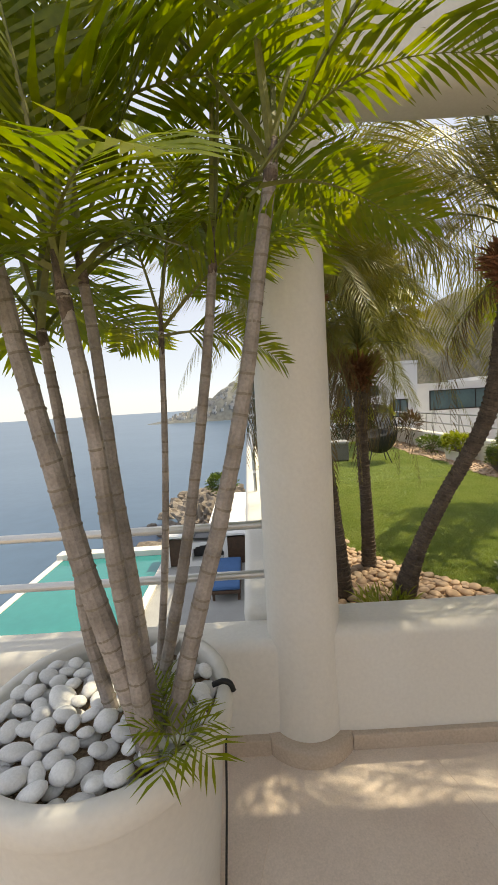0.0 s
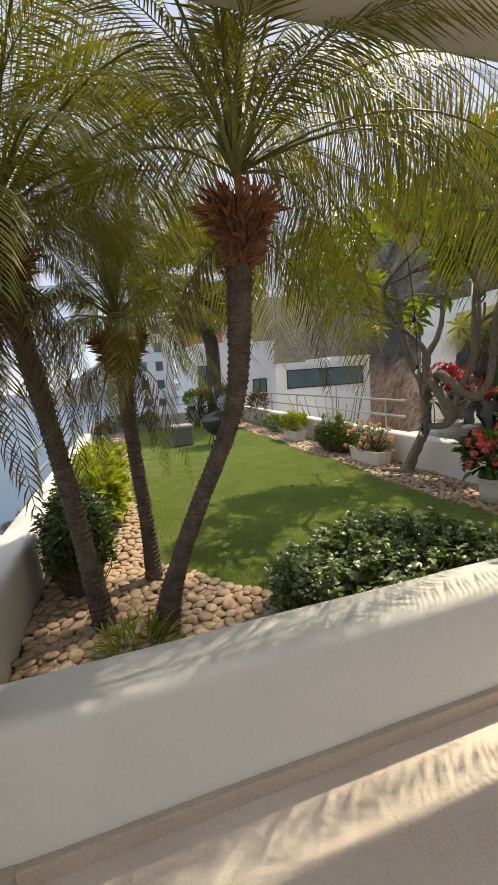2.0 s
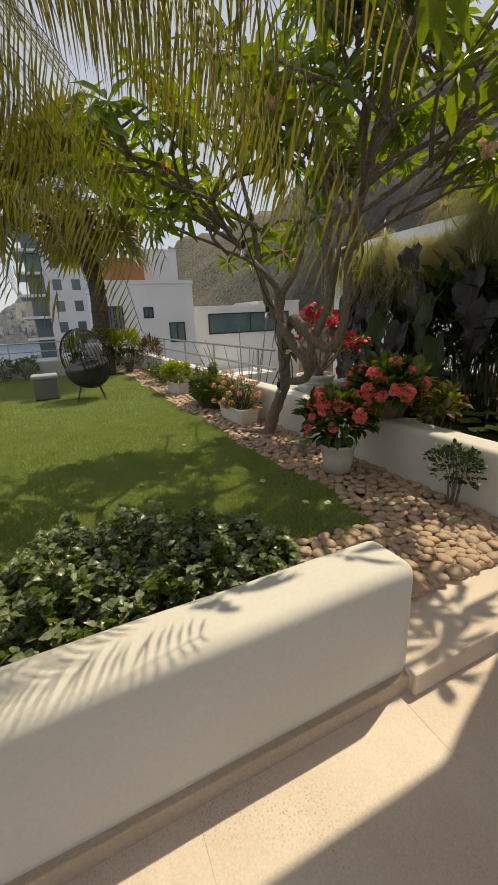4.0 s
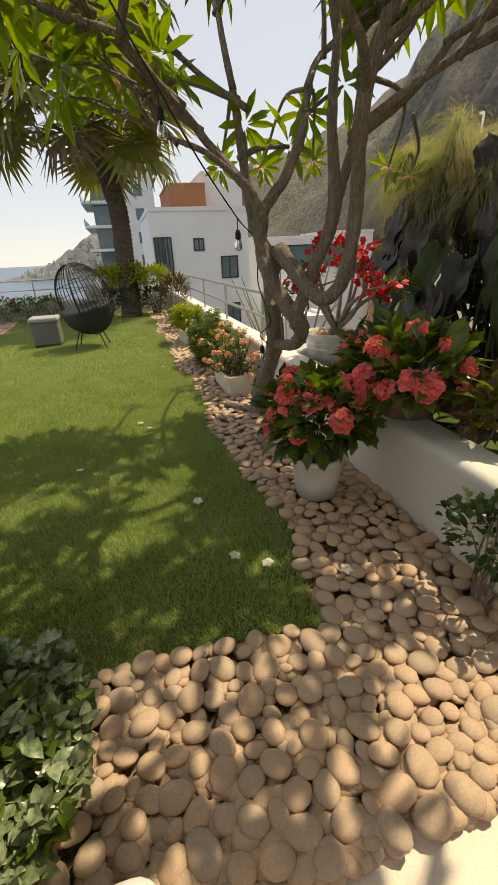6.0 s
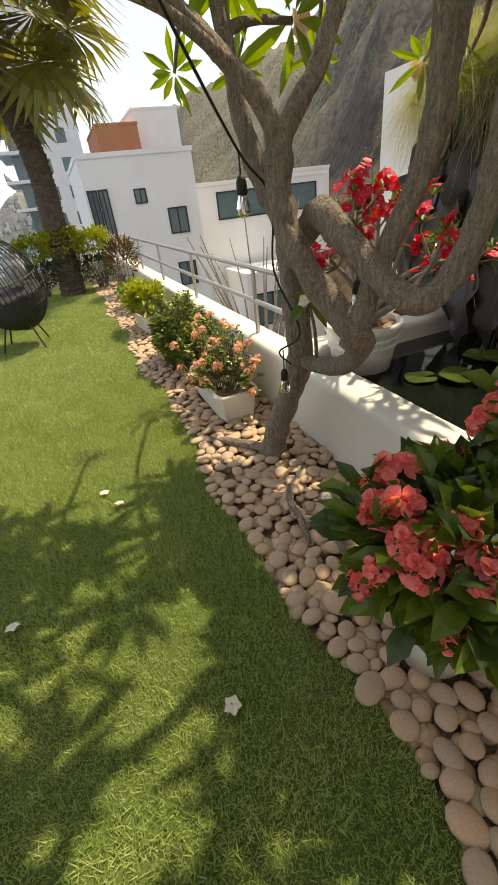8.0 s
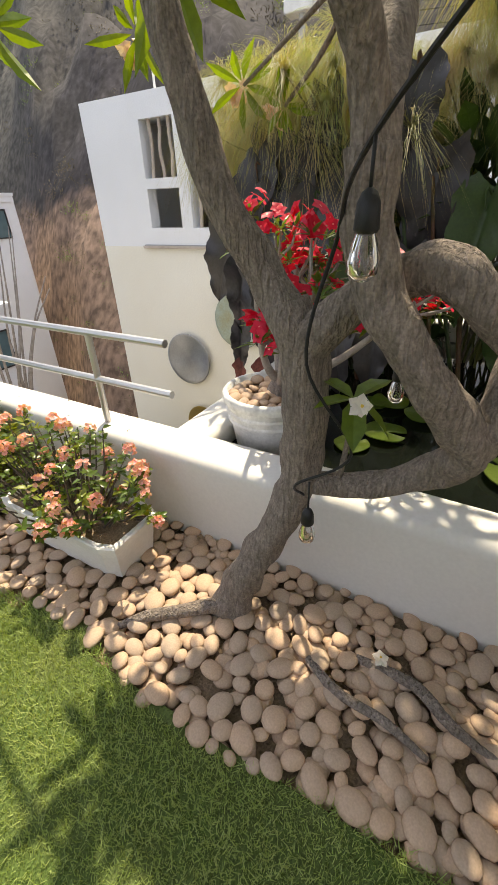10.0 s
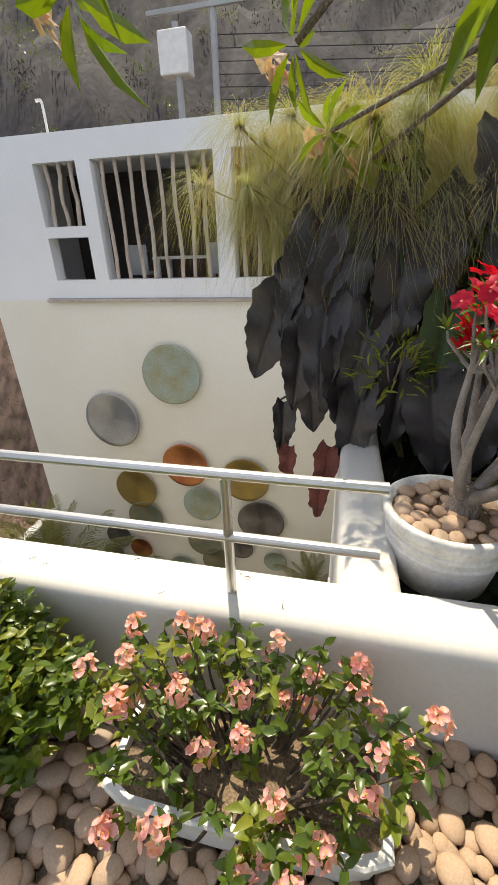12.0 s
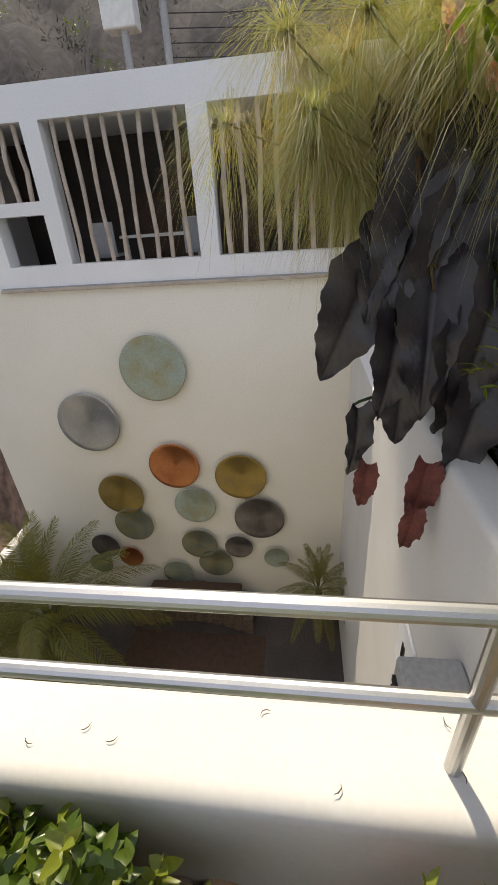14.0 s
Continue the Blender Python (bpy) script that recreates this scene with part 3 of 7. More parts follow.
def ringed_trunk(line, radii, steps, seg=12, ring=0.06, gap=0.05):
    """A trunk with raised leaf-scar rings."""
    pts = smooth_line(line, 12)
    lens = [0.0]
    for a, b in zip(pts, pts[1:]):
        lens.append(lens[-1] + (b - a).length)
    n = int(lens[-1] / gap)
    fine, rr = [], []
    arr = np.array([list(p) for p in pts])
    for i in range(n):
        for off, k in ((0.0, 1 + ring), (0.16, 1 + ring * 0.9), (0.22, 1.0 - ring * 0.3), (0.8, 1.0)):
            d = (i + off + 0.06 * math.sin(i * 2.1)) / n * lens[-1]
            fine.append(Vector([float(np.interp(d, lens, arr[:, c])) for c in range(3)]))
            rr.append(float(np.interp(i / n, np.linspace(0, 1, len(radii)), radii)) * k)
    bm = bmesh.new()
    tube(bm, fine, rr, seg, True, 0.07)
    return bm


DATE = [frond_mesh("date_frond", *a) for a in (
    (0.98, 0.80, 0.10, 46, 0.18, 0.008, 0.4, 0.3, 0.38), (1.10, 0.70, 0.35, 50, 0.20, 0.008, 0.3, 0.5, 0.34), (1.15, 0.55, 0.60, 62, 0.21, 0.008, 0.15, 0.9),
    (1.15, 0.40, 0.85, 62, 0.21, 0.008, 0.0, 1.2), (1.05, 0.25, 0.95, 58, 0.20, 0.008, 0.0, 1.3), (2.35, 0.62, 0.92, 58, 0.40, 0.0095, -1.0, 0.7, 0.28), (2.1, 0.68, 0.85, 54, 0.38, 0.0095, -0.8, 0.7, 0.28))]
DATE_DRY = [frond_mesh("dry_frond", 0.95, 0.0, 0.95, 38, 0.17, 0.008, -0.1, 1.4, 0.15, PALM_DRY, 0.1, 0.3)]


def date_palm(line, radii, fronds, size, label, dry=7, seed=1, skirt=0.15, long_ones=(), lift=66, fall=62):
    random.seed(seed)
    base, neck = Vector(line[0]), Vector(line[-1])
    palm = thing("date_palm", label, "palm tree", base, "date palms in the corner bed")
    local = [Vector(p) - base for p in line]
    part("trunk", ringed_trunk(local, radii, 60, 12, 0.10, 0.035), BARK, palm, smooth=False)
    top = neck - base
    s = Soup()
    for i in range(900):
        a, u = rnd(0, 6.28), rnd(0, 1)
        out = Vector((math.cos(a), math.sin(a), 0))
        r = skirt * (0.32 + 0.85 * u ** 1.3)
        s.leaf(top + out * r * 0.6 + Vector((0, 0, -0.22 + 0.24 * u)), out * (0.35 + 0.55 * u) + Vector((rnd(-0.5, 0.5), rnd(-0.5, 0.5), rnd(-0.1, 1.3))), out, rnd(0.05, 0.10) + 0.09 * u * rnd(0.2, 1), rnd(0.012, 0.034), rnd(-0.3, 0.3), 0.3)
    part("fibre_collar", s.mesh("fibre_collar", FIBRE), None, palm, "reddish-brown fibrous leaf bases")
    for i in range(fronds):
        q = (i + 0.5) / fronds
        a = i * 2.39996 + rnd(-0.2, 0.2)
        v = min(4, int(q * 5))
        tilt = radians(lift - fall * q + rnd(-7, 7))
        ob = part("frond", DATE[v], None, palm)
        ob.matrix_local = Matrix.Translation(top + Vector((0, 0, 0.20 - 0.08 * q))) @ Matrix.Rotation(a, 4, "Z") @ Matrix.Rotation(-tilt, 4, "Y") @ Matrix.Rotation(rnd(-0.4, 0.4), 4, "X") @ Matrix.Scale(size * rnd(0.9, 1.08), 4)
    for a, tilt in long_ones:
        ob = part("frond", DATE[5 + int(a) % 2], None, palm, "long arching olive frond")
        ob.matrix_local = Matrix.Translation(top + Vector((0, 0, 0.14))) @ Matrix.Rotation(radians(a), 4, "Z") @ Matrix.Rotation(-radians(tilt), 4, "Y") @ Matrix.Scale(size * rnd(0.92, 1.05), 4)
    for i in range(dry):
        ob = part("dry_frond", DATE_DRY[0], None, palm, "dried brown hanging frond" if i == 0 else "")
        ob.matrix_local = Matrix.Translation(top + Vector((0, 0, -0.08))) @ Matrix.Rotation(rnd(0, 6.28), 4, "Z") @ Matrix.Rotation(rnd(0.1, 0.5), 4, "Y") @ Matrix.Scale(size * rnd(0.7, 1.0), 4)
    return palm


date_palm([(0.66, 2.95, -0.03), (0.60, 2.93, 0.6), (0.515, 2.9, 1.32), (0.42, 2.9, 2.0), (0.40, 2.9, 2.18)], [0.07, 0.055, 0.05, 0.055, 0.06], 62, 1.05, "slender date palm with a leaning grey trunk and drooping fronds", 24, 3, 0.15, [(-30, 20), (1, 30), (20, 10), (45, 25), (71, 15), (100, 20), (-61, 25), (10, 45), (35, 40), (-15, 8), (60, 38), (131, 20), (25, -6), (-8, -2), (50, 0)])
date_palm([(1.0, 3.46, -0.03), (0.99, 3.44, 0.5), (0.955, 3.39, 1.1), (0.94, 3.36, 1.78)], [0.065, 0.05, 0.048, 0.06], 42, 0.85, "short date palm with a straight trunk among pebbles", 7, 4, 0.15)
date_palm([(0.99, 2.72, -0.03), (1.09, 2.69, 0.37), (1.24, 2.62, 0.77), (1.46, 2.45, 1.36), (1.48, 2.27, 1.98), (1.48, 2.22, 2.2)], [0.085, 0.052, 0.046, 0.048, 0.056, 0.065], 24, 1.0, "curved date palm with a shaggy brown crown base", 3, 5, 0.12, [(-12, -3), (-6, -4), (3, -5), (42, -8), (55, -4), (63, -13), (35, -11), (50, 5), (71, -5), (111, 30), (150, 36), (200, 42), (-8, 14), (6, 26), (18, 8), (48, 18), (-21, 22), (38, 4), (24, 34), (3, 14), (27, 12)], 80, 50)

# ---- urn with cane palms on the terrace ----
URN = Vector((-0.50, 1.21, ZT))
urn = thing("planter_urn", "large round white plastered planter with white pebbles", "planter", URN)
bm = bmesh.new()
lathe(bm, [(0.0, 0.002), (0.30, 0.0), (0.315, 0.05), (0.345, 0.40), (0.362, 0.62), (0.378, 0.635), (0.395, 0.66), (0.40, 0.71), (0.39, 0.735), (0.37, 0.742), (0.352, 0.735), (0.345, 0.70), (0.34, 0.60), (0.0, 0.60)], 64)
for f in [f for f in bm.faces if f.calc_center_median().z > 0.62 and abs(math.atan2(f.calc_center_median().y, f.calc_center_median().x) - 0.12) < 0.05]:
    for v in f.verts:
        v.co.z -= 0.018
part("body", bm, PLASTER, urn, smooth=True)
bm = bmesh.new()
lathe(bm, [(0.0, 0.675), (0.341, 0.665)], 40)
part("soil", bm, SOIL, urn)

part("drain_hose", tube(bmesh.new(), smooth_line([(0.335, 0.02, 0.735), (0.352, 0.02, 0.741), (0.371, 0.018, 0.747), (0.392, 0.016, 0.739), (0.402, 0.014, 0.715)], 4), 0.009, 8), RUBBER, urn, "black irrigation hose over the rim", True)
part("drip_line", tube(bmesh.new(), smooth_line([(0.372, -0.04, 0.60), (0.362, -0.05, 0.40), (0.345, -0.06, 0.15), (0.335, -0.07, 0.004)], 5), 0.004, 6), RUBBER, urn, "thin black drip line", True)


def pebble_mesh(name, seed, flat=0.55, long=1.25, material=None):
    """A water-worn stone of unit width."""
    bm = bmesh.new()
    bmesh.ops.create_uvsphere(bm, u_segments=12, v_segments=8, radius=0.5)
    o = Vector((seed * 3.7, seed * 1.3, 0))
    for v in bm.verts:
        k = 1 + 0.16 * noise.noise(v.co * 1.6 + o)
        v.co = Vector((v.co.x * long * k, v.co.y * k, v.co.z * flat * k))
    return mesh_of(name, bm, material or PEBBLE, True)


WHITE_STONES = [pebble_mesh("white_pebble", i, 0.62, 1.15 + 0.1 * i, PEBBLE_WHITE) for i in range(4)]
random.seed(8)
placed = []
for i in range(3200):
    r, a = 0.325 * math.sqrt(rnd(0, 1)), rnd(0, 6.28)
    x, y, d = r * math.cos(a), r * math.sin(a), rnd(0.045, 0.085)
    layer = 0.69 if len(placed) < 62 else 0.735
    if all((x - q[0]) ** 2 + (y - q[1]) ** 2 + (layer - q[3]) ** 2 > (0.44 * (d + q[2])) ** 2 for q in placed):
        placed.append((x, y, d, layer))
        ob = part("white_pebble", random.choice(WHITE_STONES), None, urn)
        ob.matrix_local = pose(x, y, layer - 0.01, rnd(-25, 25), rnd(-25, 25), rnd(0, 360)) @ Matrix.Scale(d, 4)

CANE_FRONDS = [frond_mesh("cane_frond", *a) for a in (
    (0.80, 0.85, 0.15, 26, 0.30, 0.022, 0.5, 0.15, 0.22, CANE_LEAF), (0.90, 0.70, 0.40, 28, 0.32, 0.023, 0.4, 0.25, 0.22, CANE_LEAF, 0.1),
    (0.95, 0.50, 0.65, 28, 0.32, 0.023, 0.3, 0.45, 0.2, CANE_LEAF, -0.1), (0.70, 0.35, 0.55, 24, 0.27, 0.020, 0.3, 0.45, 0.2, CANE_LEAF))]
cane = thing("cane_palm", "clump of ringed grey cane palms with bright feathery fronds", "palm", URN + Vector((0.2, -0.1, 0.62)))
C0 = cane.location.copy()
STEMS = [
    ([(-0.325, 1.02, 0.60), (-0.353, 1.01, 0.745), (-0.43, 1.0, 1.06), (-0.478, 1.0, 1.30), (-0.527, 1.0, 1.556), (-0.561, 1.0, 1.75), (-0.585, 0.99, 1.95)], 0.033),
    ([(-0.47, 1.16, 0.60), (-0.493, 1.15, 0.745), (-0.518, 1.15, 0.925), (-0.52, 1.15, 1.233), (-0.534, 1.15, 1.496), (-0.56, 1.15, 1.75)], 0.022),
    ([(-0.31, 0.985, 0.60), (-0.319, 0.98, 0.757), (-0.341, 0.98, 1.003), (-0.359, 0.98, 1.196), (-0.376, 0.98, 1.465), (-0.41, 0.96, 1.80)], 0.025),
    ([(-0.305, 1.06, 0.60), (-0.321, 1.06, 0.762), (-0.343, 1.06, 1.089), (-0.364, 1.06, 1.354), (-0.38, 1.06, 1.665), (-0.395, 1.05, 1.87)], 0.021),
    ([(-0.345, 1.24, 0.60), (-0.328, 1.25, 0.725), (-0.292, 1.25, 1.01), (-0.263, 1.25, 1.37), (-0.245, 1.25, 1.75)], 0.013),
    ([(-0.33, 1.2, 0.60), (-0.236, 1.2, 0.97), (-0.17, 1.2, 1.286), (-0.112, 1.2, 1.62), (-0.066, 1.2, 1.96)], 0.020),
    ([(-0.265, 1.05, 0.60), (-0.168, 1.05, 0.94), (-0.079, 1.05, 1.232), (0.0, 1.05, 1.555), (0.054, 1.05, 1.847), (0.096, 1.03, 2.08)], 0.026),
]
bm = bmesh.new()
lathe(bm, [(0.98, -0.003), (1.02, -0.001), (1.02, 0.002), (0.98, 0.004)], 12)
RING = mesh_of("leaf_scar", bm, CANE_RING, True)
random.seed(21)
for line, r in STEMS:
    loc = [Vector(p) - C0 for p in line]
    part("stem", ringed_trunk(loc, [r * 1.0, r * 0.88, r * 0.76, r * 0.62], 40, 10, 0.025, rnd(0.05, 0.07)), CANE, cane, smooth=False)
    pts = smooth_line(loc, 12)
    total = sum((b - a).length for a, b in zip(pts, pts[1:]))
    run, nxt = 0.0, 0.04
    for i in range(len(pts) - 1):
        run += (pts[i + 1] - pts[i]).length
        if run > nxt:
            nxt += rnd(0.045, 0.075)
            rg = part("leaf_scar", RING, None, cane)
            k = r * (1.0 - 0.36 * run / total) * 1.04
            rg.matrix_local = Matrix.Translation(pts[i]) @ ((pts[i + 1] - pts[i]).to_track_quat("Z", "Y").to_matrix().to_4x4() @ pose(0, 0, 0, rnd(-8, 8), rnd(-8, 8), 0)) @ Matrix.Diagonal((k, k, 1, 1))
    top, under = pts[-1], pts[-4]
    bm = bmesh.new()
    tube(bm, [under, under.lerp(top, 0.6), top, top + (top - under) * 0.9], [r * 0.63, r * 0.70, r * 0.55, r * 0.3], 10)
    part("crownshaft", bm, BARK, cane, "olive-brown crown sheath", True)
    count = 4 if r < 0.02 else 7
    for i in range(count):
        a = i * 2.4 + rnd(-0.3, 0.3) + r * 90
        dirv = Vector((math.cos(a), math.sin(a), 0))
        tip = C0 + top + dirv * 0.85
        if tip.y < 0.42 and tip.x > -1.05:
            a = math.atan2(abs(dirv.y) + 0.25, dirv.x)
        q = i / count
        ob = part("frond", CANE_FRONDS[min(3, int(q * 4))], None, cane)
        ob.matrix_local = Matrix.Translation(top + Vector((0, 0, 0.04 - 0.10 * q))) @ Matrix.Rotation(a, 4, "Z") @ Matrix.Rotation(-radians(58 - 62 * q + rnd(-8, 8)), 4, "Y") @ Matrix.Rotation(rnd(-0.5, 0.5), 4, "X") @ Matrix.Scale(rnd(0.85, 1.1) * (0.6 if r < 0.02 else 1), 4)
# long bright fronds that arch over the parapet
for x, y, z, a, tilt, k, v in ((0.06, 0.97, 2.02, 4, 26, 0.72, 2), (0.06, 0.98, 2.0, 24, 4, 0.66, 3), (-0.06, 1.18, 1.95, 14, 10, 0.75, 2), (0.03, 1.0, 1.98, 48, 16, 0.70, 2), (-0.25, 1.24, 1.72, 10, -4, 0.6, 3), (-0.05, 1.2, 1.93, -6, 44, 0.7, 1)):
    ob = part("frond", CANE_FRONDS[v], None, cane)
    ob.matrix_local = Matrix.Translation(Vector((x, y, z)) - C0) @ Matrix.Rotation(radians(a), 4, "Z") @ Matrix.Rotation(-radians(tilt), 4, "Y") @ Matrix.Rotation(rnd(-0.6, 0.2), 4, "X") @ Matrix.Scale(k, 4)
SHOOT = frond_mesh("young_shoot", 0.55, 0.55, 0.5, 7, 0.50, 0.030, 0.2, 0.5, 0.15, CANE_LEAF)
# young shoots at the foot
for x, y, k in ((-0.235, 0.97, 0.27), (-0.33, 1.13, 0.20)):
    for i in range(6):
        ob = part("shoot", SHOOT, None, cane, "young yellow-green shoot" if i == 0 else "")
        ob.matrix_local = Matrix.Translation(Vector((x, y, 0.62)) - C0) @ Matrix.Rotation(i * 0.95 - 2.6, 4, "Z") @ Matrix.Rotation(-rnd(0.2, 0.9), 4, "Y") @ Matrix.Scale(k * rnd(0.8, 1.15), 4)


# ---- garden plants and pots ----
def blades(s, centre, size, n, length, width, mi=0, up=0.35, bend=0.35, shell=0.55, low=0.0, shape=(0.35, 0.85, 0.98)):
    """Leaves over the outside of a rounded bush."""
    c = Vector(centre)
    for i in range(n):
        d = Vector((rnd(-1, 1), rnd(-1, 1), rnd(-0.5 + low, 1)))
        if d.length < 0.1:
            continue
        d.normalize()
        k = rnd(shell, 1.0) * (1 + 0.25 * noise.noise(d * 2.2 + c * 3))
        p = c + Vector((d.x * size[0] * k, d.y * size[1] * k, max(-size[2] * 0.8, d.z * size[2] * k)))
        w = d + Vector((rnd(-0.7, 0.7), rnd(-0.7, 0.7), rnd(-0.4, 0.7) + up))
        s.leaf(p, w, Vector((rnd(-0.4, 0.4), rnd(-0.4, 0.4), 1)) + d * 0.5, length * rnd(0.65, 1.2), width * rnd(0.7, 1.2), bend * rnd(0.2, 1.4), 0.2, mi, shape)


def twigs(centre, size, n, r=0.006, foot=None, reach=0.85):
    bm = bmesh.new()
    c = Vector(centre)
    f = Vector(foot) if foot is not None else c - Vector((0, 0, size[2]))
    for i in range(n):
        a = rnd(0, 6.28)
        tip = c + Vector((math.cos(a) * size[0] * rnd(0.2, reach), math.sin(a) * size[1] * rnd(0.2, reach), size[2] * rnd(0.1, reach)))
        st = f + Vector((math.cos(a) * size[0] * 0.25, math.sin(a) * size[1] * 0.25, 0)) * rnd(0.1, 1)
        mid = st.lerp(tip, 0.5) + Vector((rnd(-0.04, 0.04), rnd(-0.04, 0.04), 0.03))
        tube(bm, smooth_line([st, mid, tip], 3), [r, r * 0.8, r * 0.4], 5)
    return bm


def flower_head(name, petal, n=14, size=0.04, heart=None):
    """A domed cluster of small flowers, each of two round cupped bracts."""
    s = Soup()
    for i in range(n):
        z = 1 - 1.15 * (i + 0.5) / n
        a = i * 2.4 + rnd(-0.3, 0.3)
        q = math.sqrt(max(0.0, 1 - z * z))
        d = Vector((q * math.cos(a), q * math.sin(a), z))
        d = (d + Vector((rnd(-0.2, 0.2), rnd(-0.2, 0.2), rnd(-0.1, 0.2)))).normalized()
        c = d * size * rnd(0.72, 1.0)
        side = Matrix.Rotation(rnd(0, 6.28), 3, d) @ d.orthogonal().normalized()
        r = size * rnd(0.28, 0.36)
        for g in (-1, 1):
            s.disc(c + side * g * r * 0.72, d + side * g * -0.35, r, 0.5, 0, 7, 1.12, rnd(0, 6))
        if heart:
            s.disc(c + d * r * 0.25, d, r * 0.24, -0.5, 1, 5)
    return s.mesh(name, petal, heart, smooth=True) if heart else s.mesh(name, petal, smooth=True)


def bush(name, label, category, at, size, n, leaf, material, stems=14, centre_h=None, group="", flowers=(), heads=0, head_label="", more=None, stem_mat=None, kind=""):
    """A leafy plant: stems, foliage and flower heads."""
    ob = thing(name, label, category, at, group, kind)
    h = centre_h if centre_h is not None else size[2]
    c = (0, 0, h)
    part("woody_base", twigs(c, size, stems, 0.006, (0, 0, 0)), stem_mat or TREE_BARK, ob)
    s = Soup()
    blades(s, c, size, n, *leaf)
    if more:
        blades(s, c, size, more[0], *leaf, mi=1)
        part("foliage", s.mesh("foliage", material, more[1]), None, ob)
    else:
        part("foliage", s.mesh("foliage", material), None, ob)
    for i in range(heads):
        d = Vector((rnd(-1, 1), rnd(-1, 1), rnd(-0.25, 1))).normalized()
        fl = part("flower_head", random.choice(flowers), None, ob, head_label if i == 0 else "")
        fl.matrix_local = Matrix.Translation(Vector(c) + Vector((d.x * size[0], d.y * size[1], d.z * size[2])) * rnd(0.9, 1.08)) @ (d + Vector((0, 0, 0.3))).to_track_quat("Z", "Y").to_matrix().to_4x4() @ Matrix.Scale(rnd(0.7, 1.25), 4)
    return ob


CORAL_HEADS = [flower_head("coral_flower", PETAL_CORAL, 16 + 4 * i, 0.056, PETAL_CORAL) for i in range(3)]
PEACH_HEADS = [flower_head("peach_flower", PETAL_PEACH, 7 + 3 * i, 0.037, YELLOW) for i in range(3)]
RED_HEADS = [flower_head("red_flower", PETAL_RED, 9 + i, 0.042) for i in range(3)]


def round_pot(name, label, at, r_top, r_foot, height, material, group="", seg=36, rims=True):
    ob = thing(name, label, "pot", at, group)
    bm = bmesh.new()
    rt = r_top
    prof = [(0.0, 0.0), (r_foot, 0.0), (r_foot + (rt - r_foot) * 0.5, height * 0.5), (rt * 0.97, height * 0.84)]
    if rims:
        prof += [(rt * 1.02, height * 0.86), (rt * 1.04, height * 0.97), (rt * 1.0, height), (rt * 0.93, height)]
    else:
        prof += [(rt, height), (rt * 0.95, height)]
    prof += [(rt * 0.88, height * 0.88), (0.0, height * 0.86)]
    lathe(bm, prof, seg)
    part("body", bm, material, ob, smooth=True)
    bm = bmesh.new()
    lathe(bm, [(0.0, height * 0.90), (rt * 0.9, height * 0.885)], 24)
    part("soil", bm, SOIL, ob)
    return ob


def trough(label, at, turn, lx, ly, h, group):
    """A tapered rectangular planter with a thick rim."""
    ob = thing("planter_trough", label, "planter", at, group)
    ob.rotation_euler = (0, 0, radians(turn))
    def rings_of(profile, closed):
        bm, rings = bmesh.new(), []
        for k, z in profile:
            ring = []
            for i in range(32):
                a = 2 * math.pi * (i + 0.5) / 32
                ca, sa = math.cos(a), math.sin(a)
                big = max(abs(ca), abs(sa))
                x, y = (0.94 * ca / big + 0.06 * ca) * lx * k * 0.5, (0.97 * sa / big + 0.03 * sa) * (ly * 0.5 - lx * 0.5 * (1 - k))
                ring.append(bm.verts.new((x, y, z)))
            rings.append(ring)
        for a, b in zip(rings, rings[1:] + (rings[:1] if closed else [])):
            for i in range(32):
                bm.faces.new((a[i], a[(i + 1) % 32], b[(i + 1) % 32], b[i]))
        if not closed:
            bm.faces.new(rings[0][::-1])
            bm.faces.new(rings[-1])
        return bm

    part("body", rings_of([(0.80, 0.0), (0.93, h * 0.80), (0.90, h * 0.82)], False), CERAMIC, ob)
    part("rim", rings_of([(0.95, h * 0.80), (1.02, h * 0.82), (1.04, h * 0.97), (1.0, h), (0.88, h), (0.86, h * 0.86), (0.86, h * 0.80)], True), CERAMIC, ob)
    part("soil", rings_of([(0.86, h * 0.825), (0.858, h * 0.87)], False), SOIL, ob)
    return ob


